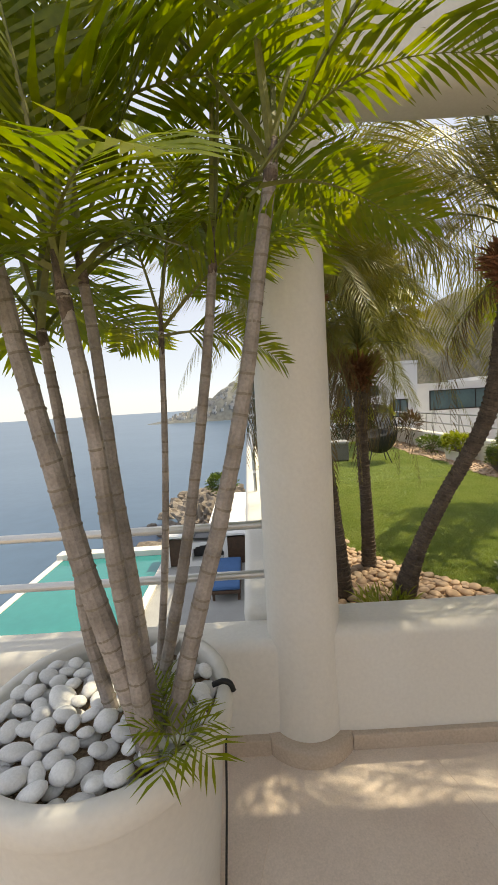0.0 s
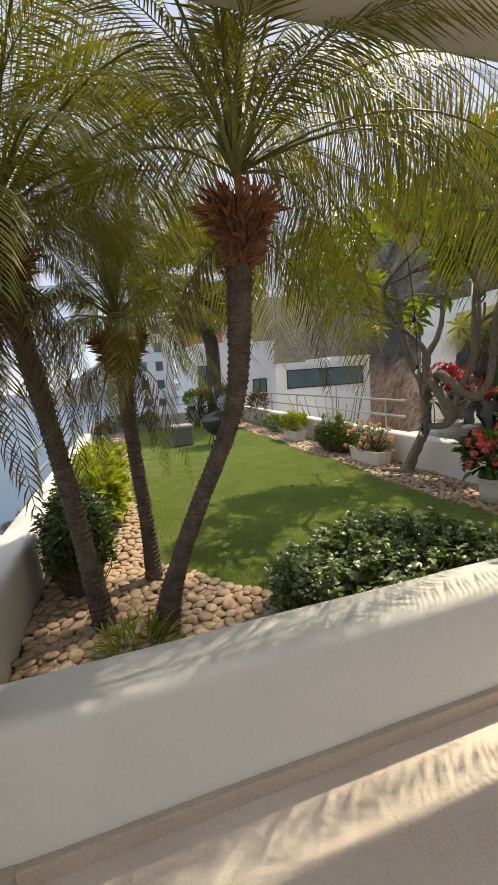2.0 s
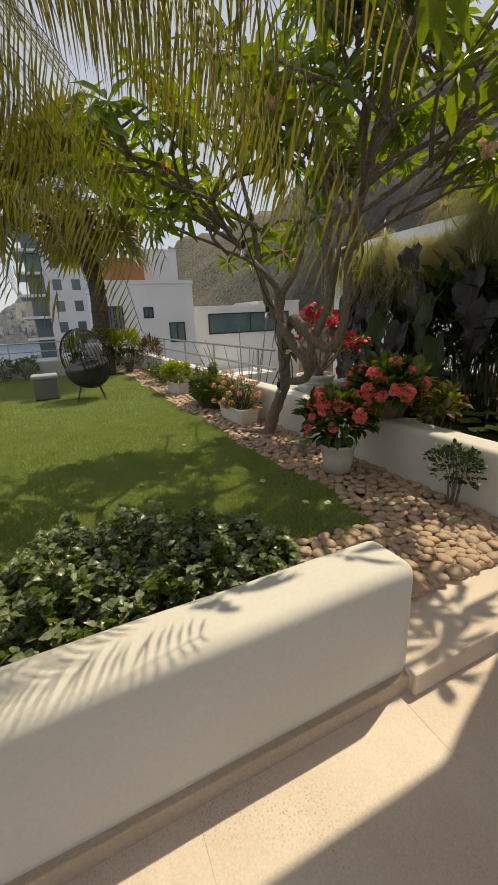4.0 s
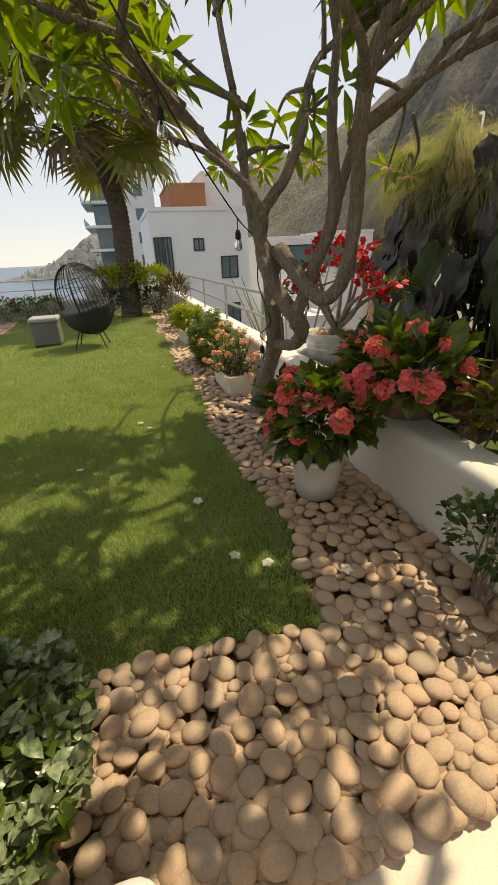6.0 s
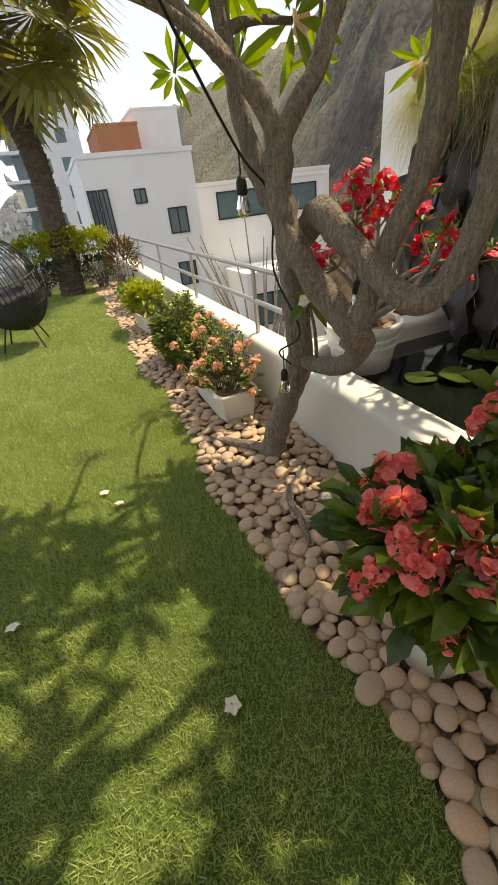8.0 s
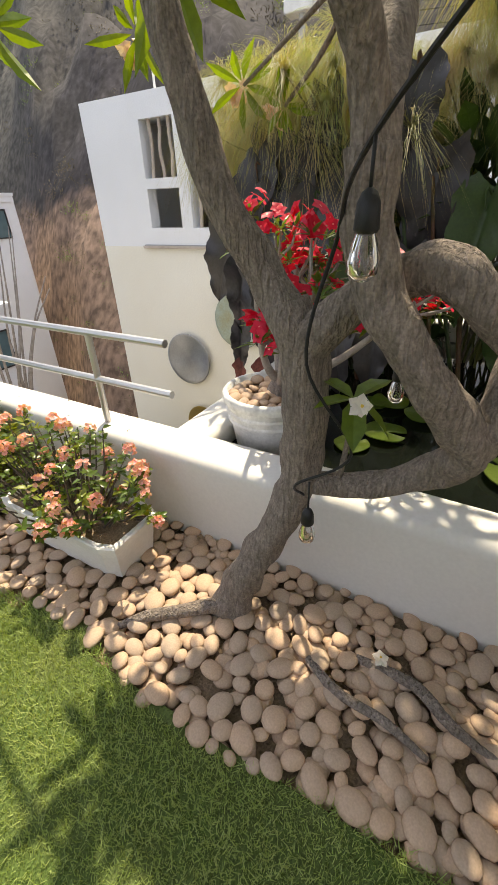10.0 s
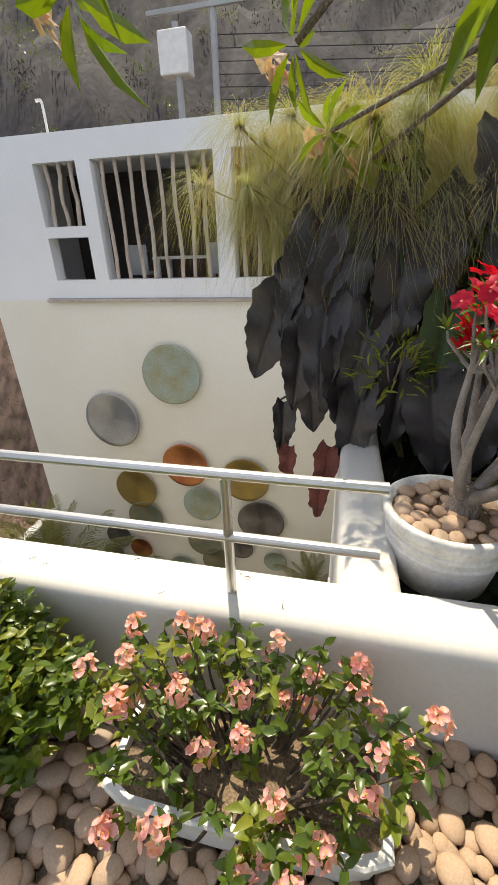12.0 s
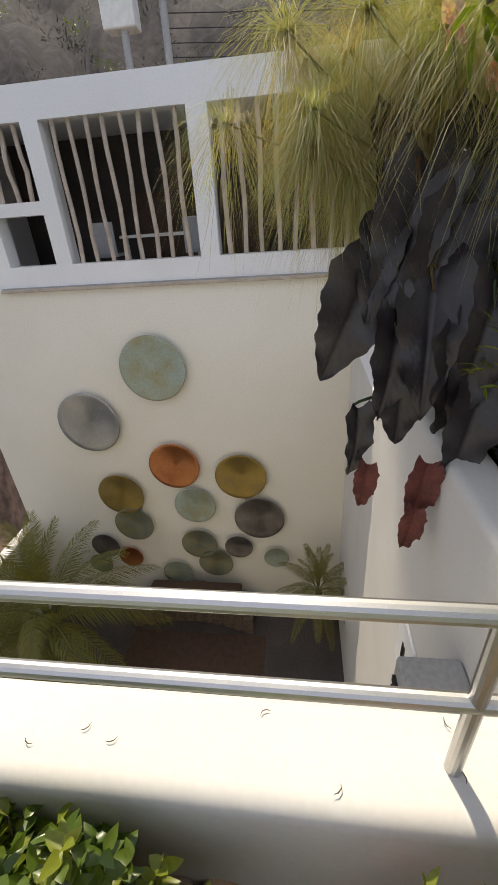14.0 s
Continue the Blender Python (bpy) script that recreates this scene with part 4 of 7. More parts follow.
def sprig_bush(name, label, category, at, foot, height, n, leaf, mats, group="", per=9, heads=(), share=0.0, head_label="", tall=0.25, stem_mat=None):
    """A bush of many upright sprigs, each with leaves round its tip; some carry a flower head."""
    ob = thing(name, label, category, at, group)
    st, s = bmesh.new(), Soup()
    for i in range(n):
        a, r = rnd(0, 6.28), math.sqrt(rnd(0, 1))
        ux, uy = math.cos(a) * r, math.sin(a) * r
        h = height * (1 - 0.35 * r * r) * rnd(1 - tall, 1 + tall) * (1 + 0.3 * noise.noise(Vector((ux * 2 + at[0] * 3, uy * 2 + at[1] * 3, 0))))
        tip = Vector((ux * foot[0] * 1.1, uy * foot[1] * 1.1, h))
        root = Vector((ux * foot[0] * 0.5, uy * foot[1] * 0.5, 0))
        bend = root.lerp(tip, 0.55) + Vector((rnd(-0.03, 0.03), rnd(-0.03, 0.03), 0))
        tube(st, [root, bend, tip], [0.006, 0.0045, 0.002], 4, False)
        axis = (tip - bend).normalized()
        k0 = i % len(mats)
        for k in range(per):
            b = k * 2.4 + i
            up = rnd(0.0, 0.75)
            w = Vector((math.cos(b) + rnd(-0.3, 0.3), math.sin(b) + rnd(-0.3, 0.3), up))
            base = tip - axis * rnd(0, min(0.18, h * 0.6)) * (k / per) ** 0.7
            s.leaf(base, w, Vector((rnd(-0.7, 0.7), rnd(-0.7, 0.7), 1)), leaf[0] * rnd(0.5, 1.15), leaf[1] * rnd(0.75, 1.15), rnd(0.0, 0.45), 0.18, k0)
        if rnd(0, 1) < share:
            fl = part("flower_head", random.choice(heads), None, ob, head_label)
            fl.matrix_local = Matrix.Translation(tip + axis * 0.012) @ (axis + Vector((rnd(-0.5, 0.5), rnd(-0.5, 0.5), 0.3))).to_track_quat("Z", "Y").to_matrix().to_4x4() @ Matrix.Scale(rnd(0.7, 1.2), 4)
    part("woody_base", st, stem_mat or TREE_BARK, ob)
    part("foliage", s.mesh("foliage", *mats, smooth=True), None, ob)
    return ob


# variegated hedge along the parapet
random.seed(31)
for x, y, sx, sy, sz in ((1.90, 2.50, 0.24, 0.34, 0.20), (2.22, 2.54, 0.27, 0.42, 0.23), (2.58, 2.54, 0.28, 0.44, 0.22), (2.90, 2.46, 0.24, 0.34, 0.20), (3.12, 2.46, 0.18, 0.28, 0.17)):
    sprig_bush("hedge_shrub", "low variegated shrub with small white-edged leaves", "shrub", (x, y, -0.02), (sx, sy), sz * 1.95, 360, (0.046, 0.036), (LEAF_PALE, LEAF_PALE, LEAF), "shrubs behind the parapet", 10)
# dark and yellow shrubs by the sea wall
random.seed(32)
sprig_bush("dark_shrub", "dark bushy shrub with small leaves among pebbles", "shrub", (0.48, 3.55, -0.02), (0.24, 0.30), 0.66, 200, (0.06, 0.035), (LEAF_DARK, LEAF), "", 11, tall=0.35)
sprig_bush("dark_shrub", "dark bushy shrub with small leaves by the wall", "shrub", (0.42, 4.2, -0.02), (0.22, 0.30), 0.56, 150, (0.06, 0.035), (LEAF_DARK, LEAF), "", 11, tall=0.35)
for y, k in ((4.9, 1.0), (5.7, 1.05), (6.5, 1.1)):
    bush("croton_shrub", "yellow-green leafy shrub along the garden wall", "shrub", (0.54, y, -0.02), (0.33 * k, 0.42 * k, 0.33 * k), 700, (0.11, 0.06), LEAF_YELLOW, 14, 0.34 * k, "yellow shrubs by the sea wall", more=(200, LEAF_LIGHT))
bush("ground_fern", "small fern tuft at the palm foot", "fern", (0.85, 2.52, -0.02), (0.22, 0.2, 0.10), 260, (0.12, 0.012), LEAF_LIGHT, 6, 0.10)
bush("dark_shrub", "thin dark shrub against the pond wall", "shrub", (4.80, 2.62, -0.02), (0.12, 0.20, 0.16), 260, (0.045, 0.03), LEAF_DARK, 10, 0.34)

# red crown-of-thorns in a round pot
random.seed(33)
round_pot("flower_pot", "round white plastic flower pot on pebbles", (4.53, 3.60, 0.02), 0.155, 0.12, 0.27, CERAMIC)
bush("flowering_plant", "coral-flowered plant with dark leaves in a white pot", "flowering plant", (4.53, 3.60, 0.26), (0.28, 0.29, 0.22), 360, (0.125, 0.066), LEAF, 16, 0.26, "", CORAL_HEADS, 34, "coral-pink flower cluster", (170, LEAF_DARK))
# second one in a clay bowl on the pond wall
round_pot("clay_bowl", "wide brown clay bowl on the pond wall", (5.06, 3.55, 0.455), 0.20, 0.12, 0.20, TERRACOTTA)
bush("flowering_plant", "coral-flowered plant with broad leaves in a clay bowl", "flowering plant", (4.96, 3.48, 0.60), (0.27, 0.34, 0.20), 330, (0.13, 0.072), LEAF, 14, 0.18, "", CORAL_HEADS, 32, "coral-pink flower cluster", (130, LEAF_DARK))
bush("leafy_plant", "bronze and green leaves beside the clay bowl", "plant", (5.22, 3.15, 0.40), (0.16, 0.20, 0.15), 90, (0.10, 0.06), LEAF_LIGHT, 8, 0.22, more=(120, LEAF_RED))

# troughs with peach flowers
random.seed(34)
trough("rectangular white planter trough on pebbles", (4.60, 5.93, 0.015), 0, 0.33, 0.80, 0.22, "white troughs along the wall")
sprig_bush("flowering_plant", "peach-flowered thorny plant with sparse green leaves", "flowering plant", (4.60, 5.93, 0.17), (0.27, 0.46), 0.33, 120, (0.050, 0.024), (LEAF_LIGHT, LEAF, LEAF), "", 9, PEACH_HEADS, 0.33, "small peach flower cluster", 0.75, BARK)
trough("rectangular white planter trough on pebbles", (4.55, 8.75, 0.015), 6, 0.30, 0.62, 0.22, "white troughs along the wall")
bush("leafy_plant", "yellow-green broad-leaved plant in a white trough", "plant", (4.55, 8.75, 0.19), (0.26, 0.40, 0.20), 420, (0.10, 0.05), LEAF_YELLOW, 14, 0.22, more=(260, LEAF_LIGHT))
sprig_bush("green_shrub", "bright green small-leaved shrub between the planters", "shrub", (4.60, 7.05, -0.02), (0.27, 0.55), 0.50, 720, (0.052, 0.028), (LEAF, LEAF_LIGHT, LEAF), "", 9, tall=0.42)
bush("green_shrub", "dark green shrub beside the far planter", "shrub", (4.60, 10.2, -0.02), (0.26, 0.5, 0.22), 700, (0.07, 0.034), LEAF, 20, 0.26)
# far beds
random.seed(35)
for x in (0.6, 1.15, 1.7):
    bush("far_hedge", "low dark green hedge shrub at the garden end", "shrub", (x, 13.7, -0.02), (0.34, 0.32, 0.30), 480, (0.07, 0.035), LEAF, 14, 0.34, "hedge shrubs at the garden end", RED_HEADS, 6 if x < 0.8 else 0, "small red flowers")
for x, y, k in ((3.15, 13.2, 1.0), (3.75, 12.9, 1.1), (4.35, 13.1, 1.0)):
    bush("gold_shrub", "clipped golden-leaved shrub under the fan palm", "shrub", (x, y, -0.02), (0.42 * k, 0.40 * k, 0.30 * k), 900, (0.08, 0.045), LEAF_YELLOW, 20, 0.92 * k, "golden shrubs round the fan palm", more=(350, LEAF_LIGHT))
    bush("under_shrub", "dark leafy undergrowth below the golden shrubs", "shrub", (x, y - 0.05, -0.02), (0.36 * k, 0.36 * k, 0.34 * k), 420, (0.09, 0.045), LEAF_DARK, 20, 0.42 * k, "undergrowth round the fan palm")
bush("bronze_plant", "reddish cordyline with upright narrow leaves", "plant", (4.72, 11.7, -0.02), (0.24, 0.28, 0.36), 260, (0.26, 0.035), LEAF_RED, 8, 0.65)
round_pot("square_pot", "small white pot at the lawn's edge", (0.42, 10.9, 0.0), 0.16, 0.14, 0.30, CERAMIC)
bush("leafy_plant", "low red-flowered plant in a white pot", "plant", (0.42, 10.9, 0.26), (0.22, 0.22, 0.16), 200, (0.07, 0.04), LEAF, 8, 0.14, "", RED_HEADS, 6, "small red flowers")

# fan palm
random.seed(36)
fan = thing("fan_palm", "fan palm with a rough brown trunk and hanging leaves", "palm tree", (3.70, 12.9, -0.03))
part("trunk", ringed_trunk([Vector((0, 0, 0)), Vector((0.03, 0, 1.3)), Vector((0.06, 0, 2.3)), Vector((-0.06, 0, 3.1)), Vector((-0.22, 0, 3.9))], [0.26, 0.22, 0.21, 0.21, 0.22], 60, 16, 0.07, 0.09), BARK, fan)


def fan_leaf(name, r=0.75, n=34, material=None):
    s = Soup()
    for i in range(n):
        a = radians(-125 + 250 * i / (n - 1))
        w = Vector((math.cos(a), math.sin(a), 0.12 * math.cos(a * 3)))
        tipdrop = rnd(0.10, 0.35)
        g = Vector((-math.sin(a), math.cos(a), 0)) * (r * 0.055)
        z = Vector((0, 0, 0.025 if i % 2 else -0.025))
        s.add([Vector((0, 0, 0)), w * r * 0.55 + g + z, w * r * 0.55 - g + z, w * r * rnd(0.92, 1.05) + Vector((0, 0, -tipdrop * r))], [(0, 1, 2), (1, 3, 2)], 0)
    for k in range(6):
        a, b = Vector((-0.9 * k / 6, 0, -0.16 * (k / 6) ** 2)), Vector((-0.9 * (k + 1) / 6, 0, -0.16 * ((k + 1) / 6) ** 2))
        q = Vector((0, 0.012, 0))
        s.add([a + q, a - q, b - q, b + q], [(0, 1, 2, 3)], 1)
    return s.mesh(name, material or PALM, RACHIS)


FAN = [fan_leaf("fan_leaf", 0.80), fan_leaf("fan_leaf", 0.7)]
FAN_DRY = fan_leaf("dry_fan_leaf", 0.7, 26, PALM_DRY)
CROWN = Vector((-0.22, 0, 3.9))
for i in range(26):
    a, q = i * 2.4, (i + 0.5) / 26
    el = radians(78 - 78 * q)
    d = Vector((math.cos(a) * math.cos(el), math.sin(a) * math.cos(el), math.sin(el)))
    ob = part("fan_leaf", FAN[i % 2], None, fan)
    ob.matrix_local = Matrix.Translation(CROWN + d * 1.5) @ aim(d + Vector((0, 0, -0.5)), rnd(-0.3, 0.3)) @ Matrix.Scale(rnd(1.4, 1.65), 4)
for a, el, reach in ((182, -4, 1.75), (250, -12, 1.3), (-6, -14, 1.25), (-48, -16, 1.2), (90, -10, 1.4)):
    a, el = radians(a), radians(el)
    d = Vector((math.cos(a) * math.cos(el), math.sin(a) * math.cos(el), math.sin(el)))
    ob = part("fan_leaf", FAN_DRY if reach == 1.3 else FAN[0], None, fan)
    ob.matrix_local = Matrix.Translation(CROWN + d * reach) @ aim(d + Vector((0, 0, -0.9)), 0.2) @ Matrix.Scale(1.45, 4)

# ---- frangipani tree ----
random.seed(41)
TREE = Vector((4.60, 5.02, 0.0))
tree = thing("frangipani_tree", "frangipani tree with a twisted grey trunk and leafy rosettes", "tree", TREE)
BOUGHS = [
    ([(4.60, 5.06, -0.05), (4.62, 4.98, 0.2), (4.66, 4.87, 0.45), (4.69, 4.79, 0.68), (4.68, 4.77, 0.90), (4.68, 4.78, 1.13), (4.69, 4.84, 1.26)], [0.11, 0.09, 0.082, 0.085, 0.085, 0.085, 0.075], "trunk"),
    ([(4.68, 4.79, 1.16), (4.70, 4.90, 1.32), (4.65, 4.99, 1.48), (4.61, 5.04, 1.67), (4.60, 5.08, 1.82), (4.58, 5.12, 2.05), (4.55, 5.2, 2.45)], [0.08, 0.072, 0.062, 0.056, 0.052, 0.044, 0.03], "limb"),
    ([(4.68, 4.78, 0.70), (4.74, 4.62, 0.70), (4.77, 4.46, 0.76), (4.74, 4.36, 0.86), (4.70, 4.33, 0.94), (4.64, 4.37, 1.02), (4.565, 4.47, 1.18), (4.545, 4.55, 1.30), (4.54, 4.598, 1.43), (4.54, 4.61, 1.57)], [0.06, 0.052, 0.058, 0.072, 0.085, 0.075, 0.064, 0.062, 0.064, 0.066], "limb"),
    ([(4.54, 4.605, 1.52), (4.53, 4.62, 1.64), (4.47, 4.635, 1.74), (4.36, 4.70, 1.88), (4.25, 4.78, 2.02), (4.05, 4.80, 2.25)], [0.052, 0.046, 0.042, 0.038, 0.034, 0.026], "limb"),
    ([(4.54, 4.605, 1.53), (4.58, 4.61, 1.63), (4.66, 4.625, 1.72), (4.74, 4.645, 1.81), (4.88, 4.72, 2.05), (4.98, 4.84, 2.35)], [0.052, 0.05, 0.048, 0.046, 0.04, 0.03], "limb"),
    ([(4.71, 4.36, 0.88), (4.70, 4.30, 1.02), (4.79, 4.27, 1.26), (4.86, 4.235, 1.44), (4.885, 4.21, 1.60), (4.87, 4.21, 1.80), (4.84, 4.20, 2.05), (4.86, 4.2, 2.4)], [0.066, 0.052, 0.05, 0.052, 0.058, 0.044, 0.036, 0.028], "limb"),
    ([(4.885, 4.21, 1.58), (4.95, 4.25, 1.72), (5.05, 4.32, 1.95), (5.14, 4.42, 2.3)], [0.046, 0.04, 0.034, 0.026], "limb"),
    ([(4.67, 4.78, 1.15), (4.66, 4.66, 1.27), (4.655, 4.54, 1.345), (4.63, 4.45, 1.36), (4.66, 4.34, 1.27), (4.75, 4.12, 1.09), (4.85, 4.05, 1.14), (4.89, 4.0, 1.33), (4.90, 3.98, 1.60), (4.88, 3.93, 2.0), (4.95, 3.85, 2.4)], [0.07, 0.066, 0.066, 0.066, 0.064, 0.06, 0.06, 0.056, 0.052, 0.046, 0.036], "limb"),
    ([(4.58, 5.04, 0.05), (4.48, 5.16, 0.05), (4.38, 5.30, 0.04), (4.30, 5.40, 0.01)], [0.05, 0.042, 0.034, 0.018], "root"),
    ([(4.53, 4.66, 0.02), (4.46, 4.52, 0.035), (4.44, 4.36, 0.04), (4.40, 4.22, 0.03)], [0.022, 0.026, 0.024, 0.014], "root"),
    ([(4.62, 4.50, 0.02), (4.60, 4.30, 0.045), (4.52, 4.16, 0.045), (4.50, 4.02, 0.02)], [0.02, 0.03, 0.026, 0.014], "root"),
]
for line, radii, nm in BOUGHS:
    bm = bmesh.new()
    tube(bm, [p - TREE for p in smooth_line(line, 9)], [r * (0.66 if nm == "root" else 0.76 if nm == "trunk" else 0.75) for r in radii], 26, True, 0.26)
    part(nm, bm, TREE_BARK, tree, "knotted grey root over the pebbles" if nm == "root" else "", True)
# upper branches that end in rosettes
ENDS = [((4.55, 5.2, 2.45), (-0.1, 0.3, 1)), ((4.05, 4.80, 2.25), (-0.8, -0.1, 0.5)), ((4.98, 4.84, 2.35), (0.5, 0.6, 0.6)), ((4.86, 4.2, 2.4), (-0.1, -0.2, 1)), ((4.95, 3.85, 2.4), (0.2, -0.4, 0.9)), ((5.14, 4.42, 2.3), (0.6, 0.3, 0.7))]
TIPS = []


def fork(p, d, length, depth, r):
    p, d = Vector(p), Vector(d).normalized()
    end = p + d * length
    if depth < 2 and (end.y > 5.75 or (end.x > 5.4 and end.y > 5.5)):
        if p.y < 5.85 and not any((q[0] - p).length < 0.1 for q in TIPS):
            TIPS.append((p, d))
        return
    mid = p.lerp(end, 0.5) + Vector((rnd(-0.05, 0.05), rnd(-0.05, 0.05), rnd(-0.02, 0.04)))
    bm = bmesh.new()
    tube(bm, [q - TREE for q in smooth_line([p - d * 0.04, mid, end], 4)], [r, r * 0.85, r * 0.7], 8, True, 0.15)
    part("branch", bm, TREE_BARK, tree, "", True)
    if depth == 0:
        TIPS.append((end, d))
        return
    for k in range(3 if depth > 1 else 2):
        a = rnd(0, 6.28)
        nd = d + Vector((math.cos(a), math.sin(a), rnd(-0.25, 0.35))) * rnd(0.55, 0.95)
        nd.z = max(nd.z, -0.05)
        fork(end, nd, length * rnd(0.65, 0.95), depth - 1, r * 0.72)


for p, d in ENDS:
    fork(p, d, 0.46, 3 if p[2] > 2.28 else 2, 0.028)
fork((4.12, 4.82, 2.18), (-0.7, -0.9, 0.35), 0.6, 2, 0.026)
fork((4.42, 4.66, 1.80), (-0.8, 0.15, 0.45), 0.45, 2, 0.022)
fork((4.62, 5.15, 2.2), (0.15, 1.0, 0.12), 0.62, 1, 0.024)
fork((4.93, 4.78, 2.2), (0.5, 0.9, 0.25), 0.50, 1, 0.022)
fork((4.88, 3.93, 2.05), (-0.75, -0.6, 0.5), 0.55, 2, 0.026)
fork((4.90, 3.90, 2.2), (0.5, -1.0, 0.5), 0.65, 2, 0.026)
fork((4.86, 3.95, 1.9), (0.9, -0.2, 0.55), 0.6, 2, 0.026)
fork((4.2, 4.82, 2.1), (-0.55, 0.6, 0.5), 0.6, 2, 0.026)
fork((5.05, 4.32, 1.95), (0.6, -0.5, 0.6), 0.6, 2, 0.026)
fork((4.55, 5.15, 2.35), (-0.5, 0.75, 0.35), 0.65, 2, 0.026)
fork((4.58, 5.1, 2.0), (0.9, 0.6, 0.25), 0.6, 2, 0.024)
fork((4.10, 4.80, 2.22), (-0.9, -0.5, 0.55), 0.6, 2, 0.026)
fork((4.95, 3.85, 2.4), (-0.6, -0.7, 0.6), 0.6, 2, 0.026)
fork((4.95, 3.85, 2.4), (0.7, -0.7, 0.5), 0.6, 2, 0.026)
fork((5.12, 4.40, 2.25), (0.7, 0.1, 0.7), 0.6, 2, 0.026)
fork((4.6, 5.1, 2.3), (-0.8, 0.3, 0.6), 0.55, 2, 0.026)
fork((4.93, 3.87, 2.35), (-0.93, -1.5, 0.38), 1.75, 0, 0.024)
fork((4.46, 3.13, 2.55), (-0.8, 0.1, 0.3), 0.45, 1, 0.016)
fork((4.46, 3.13, 2.55), (0.5, -0.6, 0.3), 0.45, 1, 0.016)
# short side shoots that thicken the crown, and two low leafy ends
for p, d in [q for q in TIPS if q[0].y < 5.0 and q[0].x < 5.5][::2]:
    a = rnd(0, 6.28)
    fork(p - d * 0.22, d * 0.5 + Vector((math.cos(a), math.sin(a), rnd(-0.1, 0.3))), rnd(0.24, 0.34), 0, 0.013)
LOW = [((4.55, 5.2, 2.43), (4.6, 5.6, 2.3), (4.64, 6.08, 2.10)), ((4.98, 4.84, 2.34), (5.3, 5.45, 2.45), (5.515, 5.93, 2.14)), ((4.98, 4.84, 2.34), (5.12, 5.7, 2.5), (5.17, 6.42, 2.17)),
       ((5.14, 4.42, 2.29), (5.8, 4.95, 2.33), (6.30, 5.86, 2.08)), ((6.0, 5.12, 2.30), (6.29, 5.4, 2.14), (6.42, 5.66, 1.98))]
for root, bend, p in LOW:
    part("branch", tube(bmesh.new(), [q - TREE for q in smooth_line([root, bend, p], 5)], [0.018, 0.014, 0.010], 8, True, 0.15), TREE_BARK, tree, "", True)
    TIPS.append((Vector(p), (Vector(p) - Vector(bend)).normalized()))
PATH_NEAR = [(3.7, 2.0), (3.8, 2.6), (3.7, 3.3), (3.67, 4.4), (3.75, 5.1), (3.96, 5.75), (4.2, 6.2), (4.55, 6.4)]


def rosette(name, n, length):
    s = Soup()
    for i in range(n):
        a = i * 2.4
        el = rnd(-0.7, 0.75)
        w = Vector((math.cos(a), math.sin(a), el))
        s.leaf(Vector((0, 0, 0.015)) + w * 0.03, w, Vector((0, 0, 1)), length * rnd(0.75, 1.15), length * rnd(0.21, 0.26), rnd(0.05, 0.5), 0.2, 0, (0.3, 0.9, 1.0))
    return s.mesh(name, TREE_LEAF)


ROSETTES = [rosette("leaf_rosette", n, ln) for n, ln in ((10, 0.25), (12, 0.24), (9, 0.28), (11, 0.23), (9, 0.26), (10, 0.25), (8, 0.28), (10, 0.24))]


def frangipani(name, n=1, size=0.035):
    s = Soup()
    for k in range(n):
        o = Vector((rnd(-0.05, 0.05), rnd(-0.05, 0.05), rnd(0, 0.05))) * (n > 1)
        t = Vector((rnd(-0.4, 0.4), rnd(-0.4, 0.4), 1)).to_track_quat("Z", "Y").to_matrix() if n > 1 else Matrix.Identity(3)
        for i in range(5):
            a = i * 1.2566
            w = t @ Vector((math.cos(a), math.sin(a), 0.35))
            s.leaf(o, w, t @ Vector((0, 0, 1)), size, size * 0.82, 0.3, 0.1, 0, (0.3, 0.7, 1.0))
        s.leaf(o + t @ Vector((0, 0, 0.006)), t @ Vector((1, 0, 0.2)), t @ Vector((0, 0, 1)), size * 0.3, size * 0.3, 0, 0, 1)
    return s


PINK_BUNCH = [frangipani("b", 9).mesh("blossom", PETAL_PINK, YELLOW) for i in range(2)]
for i, (p, d) in enumerate(TIPS):
    if any((p.x - x) ** 2 + (p.y - y) ** 2 < 0.34 ** 2 for x, y in PATH_NEAR) and p.z < 1.8:
        continue
    ob = part("leaf_rosette", ROSETTES[i % 4 + (4 if p.y < 4.9 and p.x < 5.3 else 0)], None, tree)
    ob.matrix_local = Matrix.Translation(p - TREE) @ (d + Vector((0, 0, 0.5))).to_track_quat("Z", "Y").to_matrix().to_4x4() @ pose(0, 0, 0, 0, 0, rnd(0, 360)) @ Matrix.Scale(0.95 if i == len(TIPS) - 3 else 0.72 if i >= len(TIPS) - 5 or p.z < 2.1 else rnd(0.85, 1.2), 4)
    if i % 6 == 0 or i >= len(TIPS) - 4:
        ob = part("blossom", PINK_BUNCH[i % 2], None, tree, "pink and white blossom cluster")
        ob.matrix_local = Matrix.Translation(p - TREE + d * 0.06) @ d.to_track_quat("Z", "Y").to_matrix().to_4x4() @ Matrix.Scale(1.1, 4)

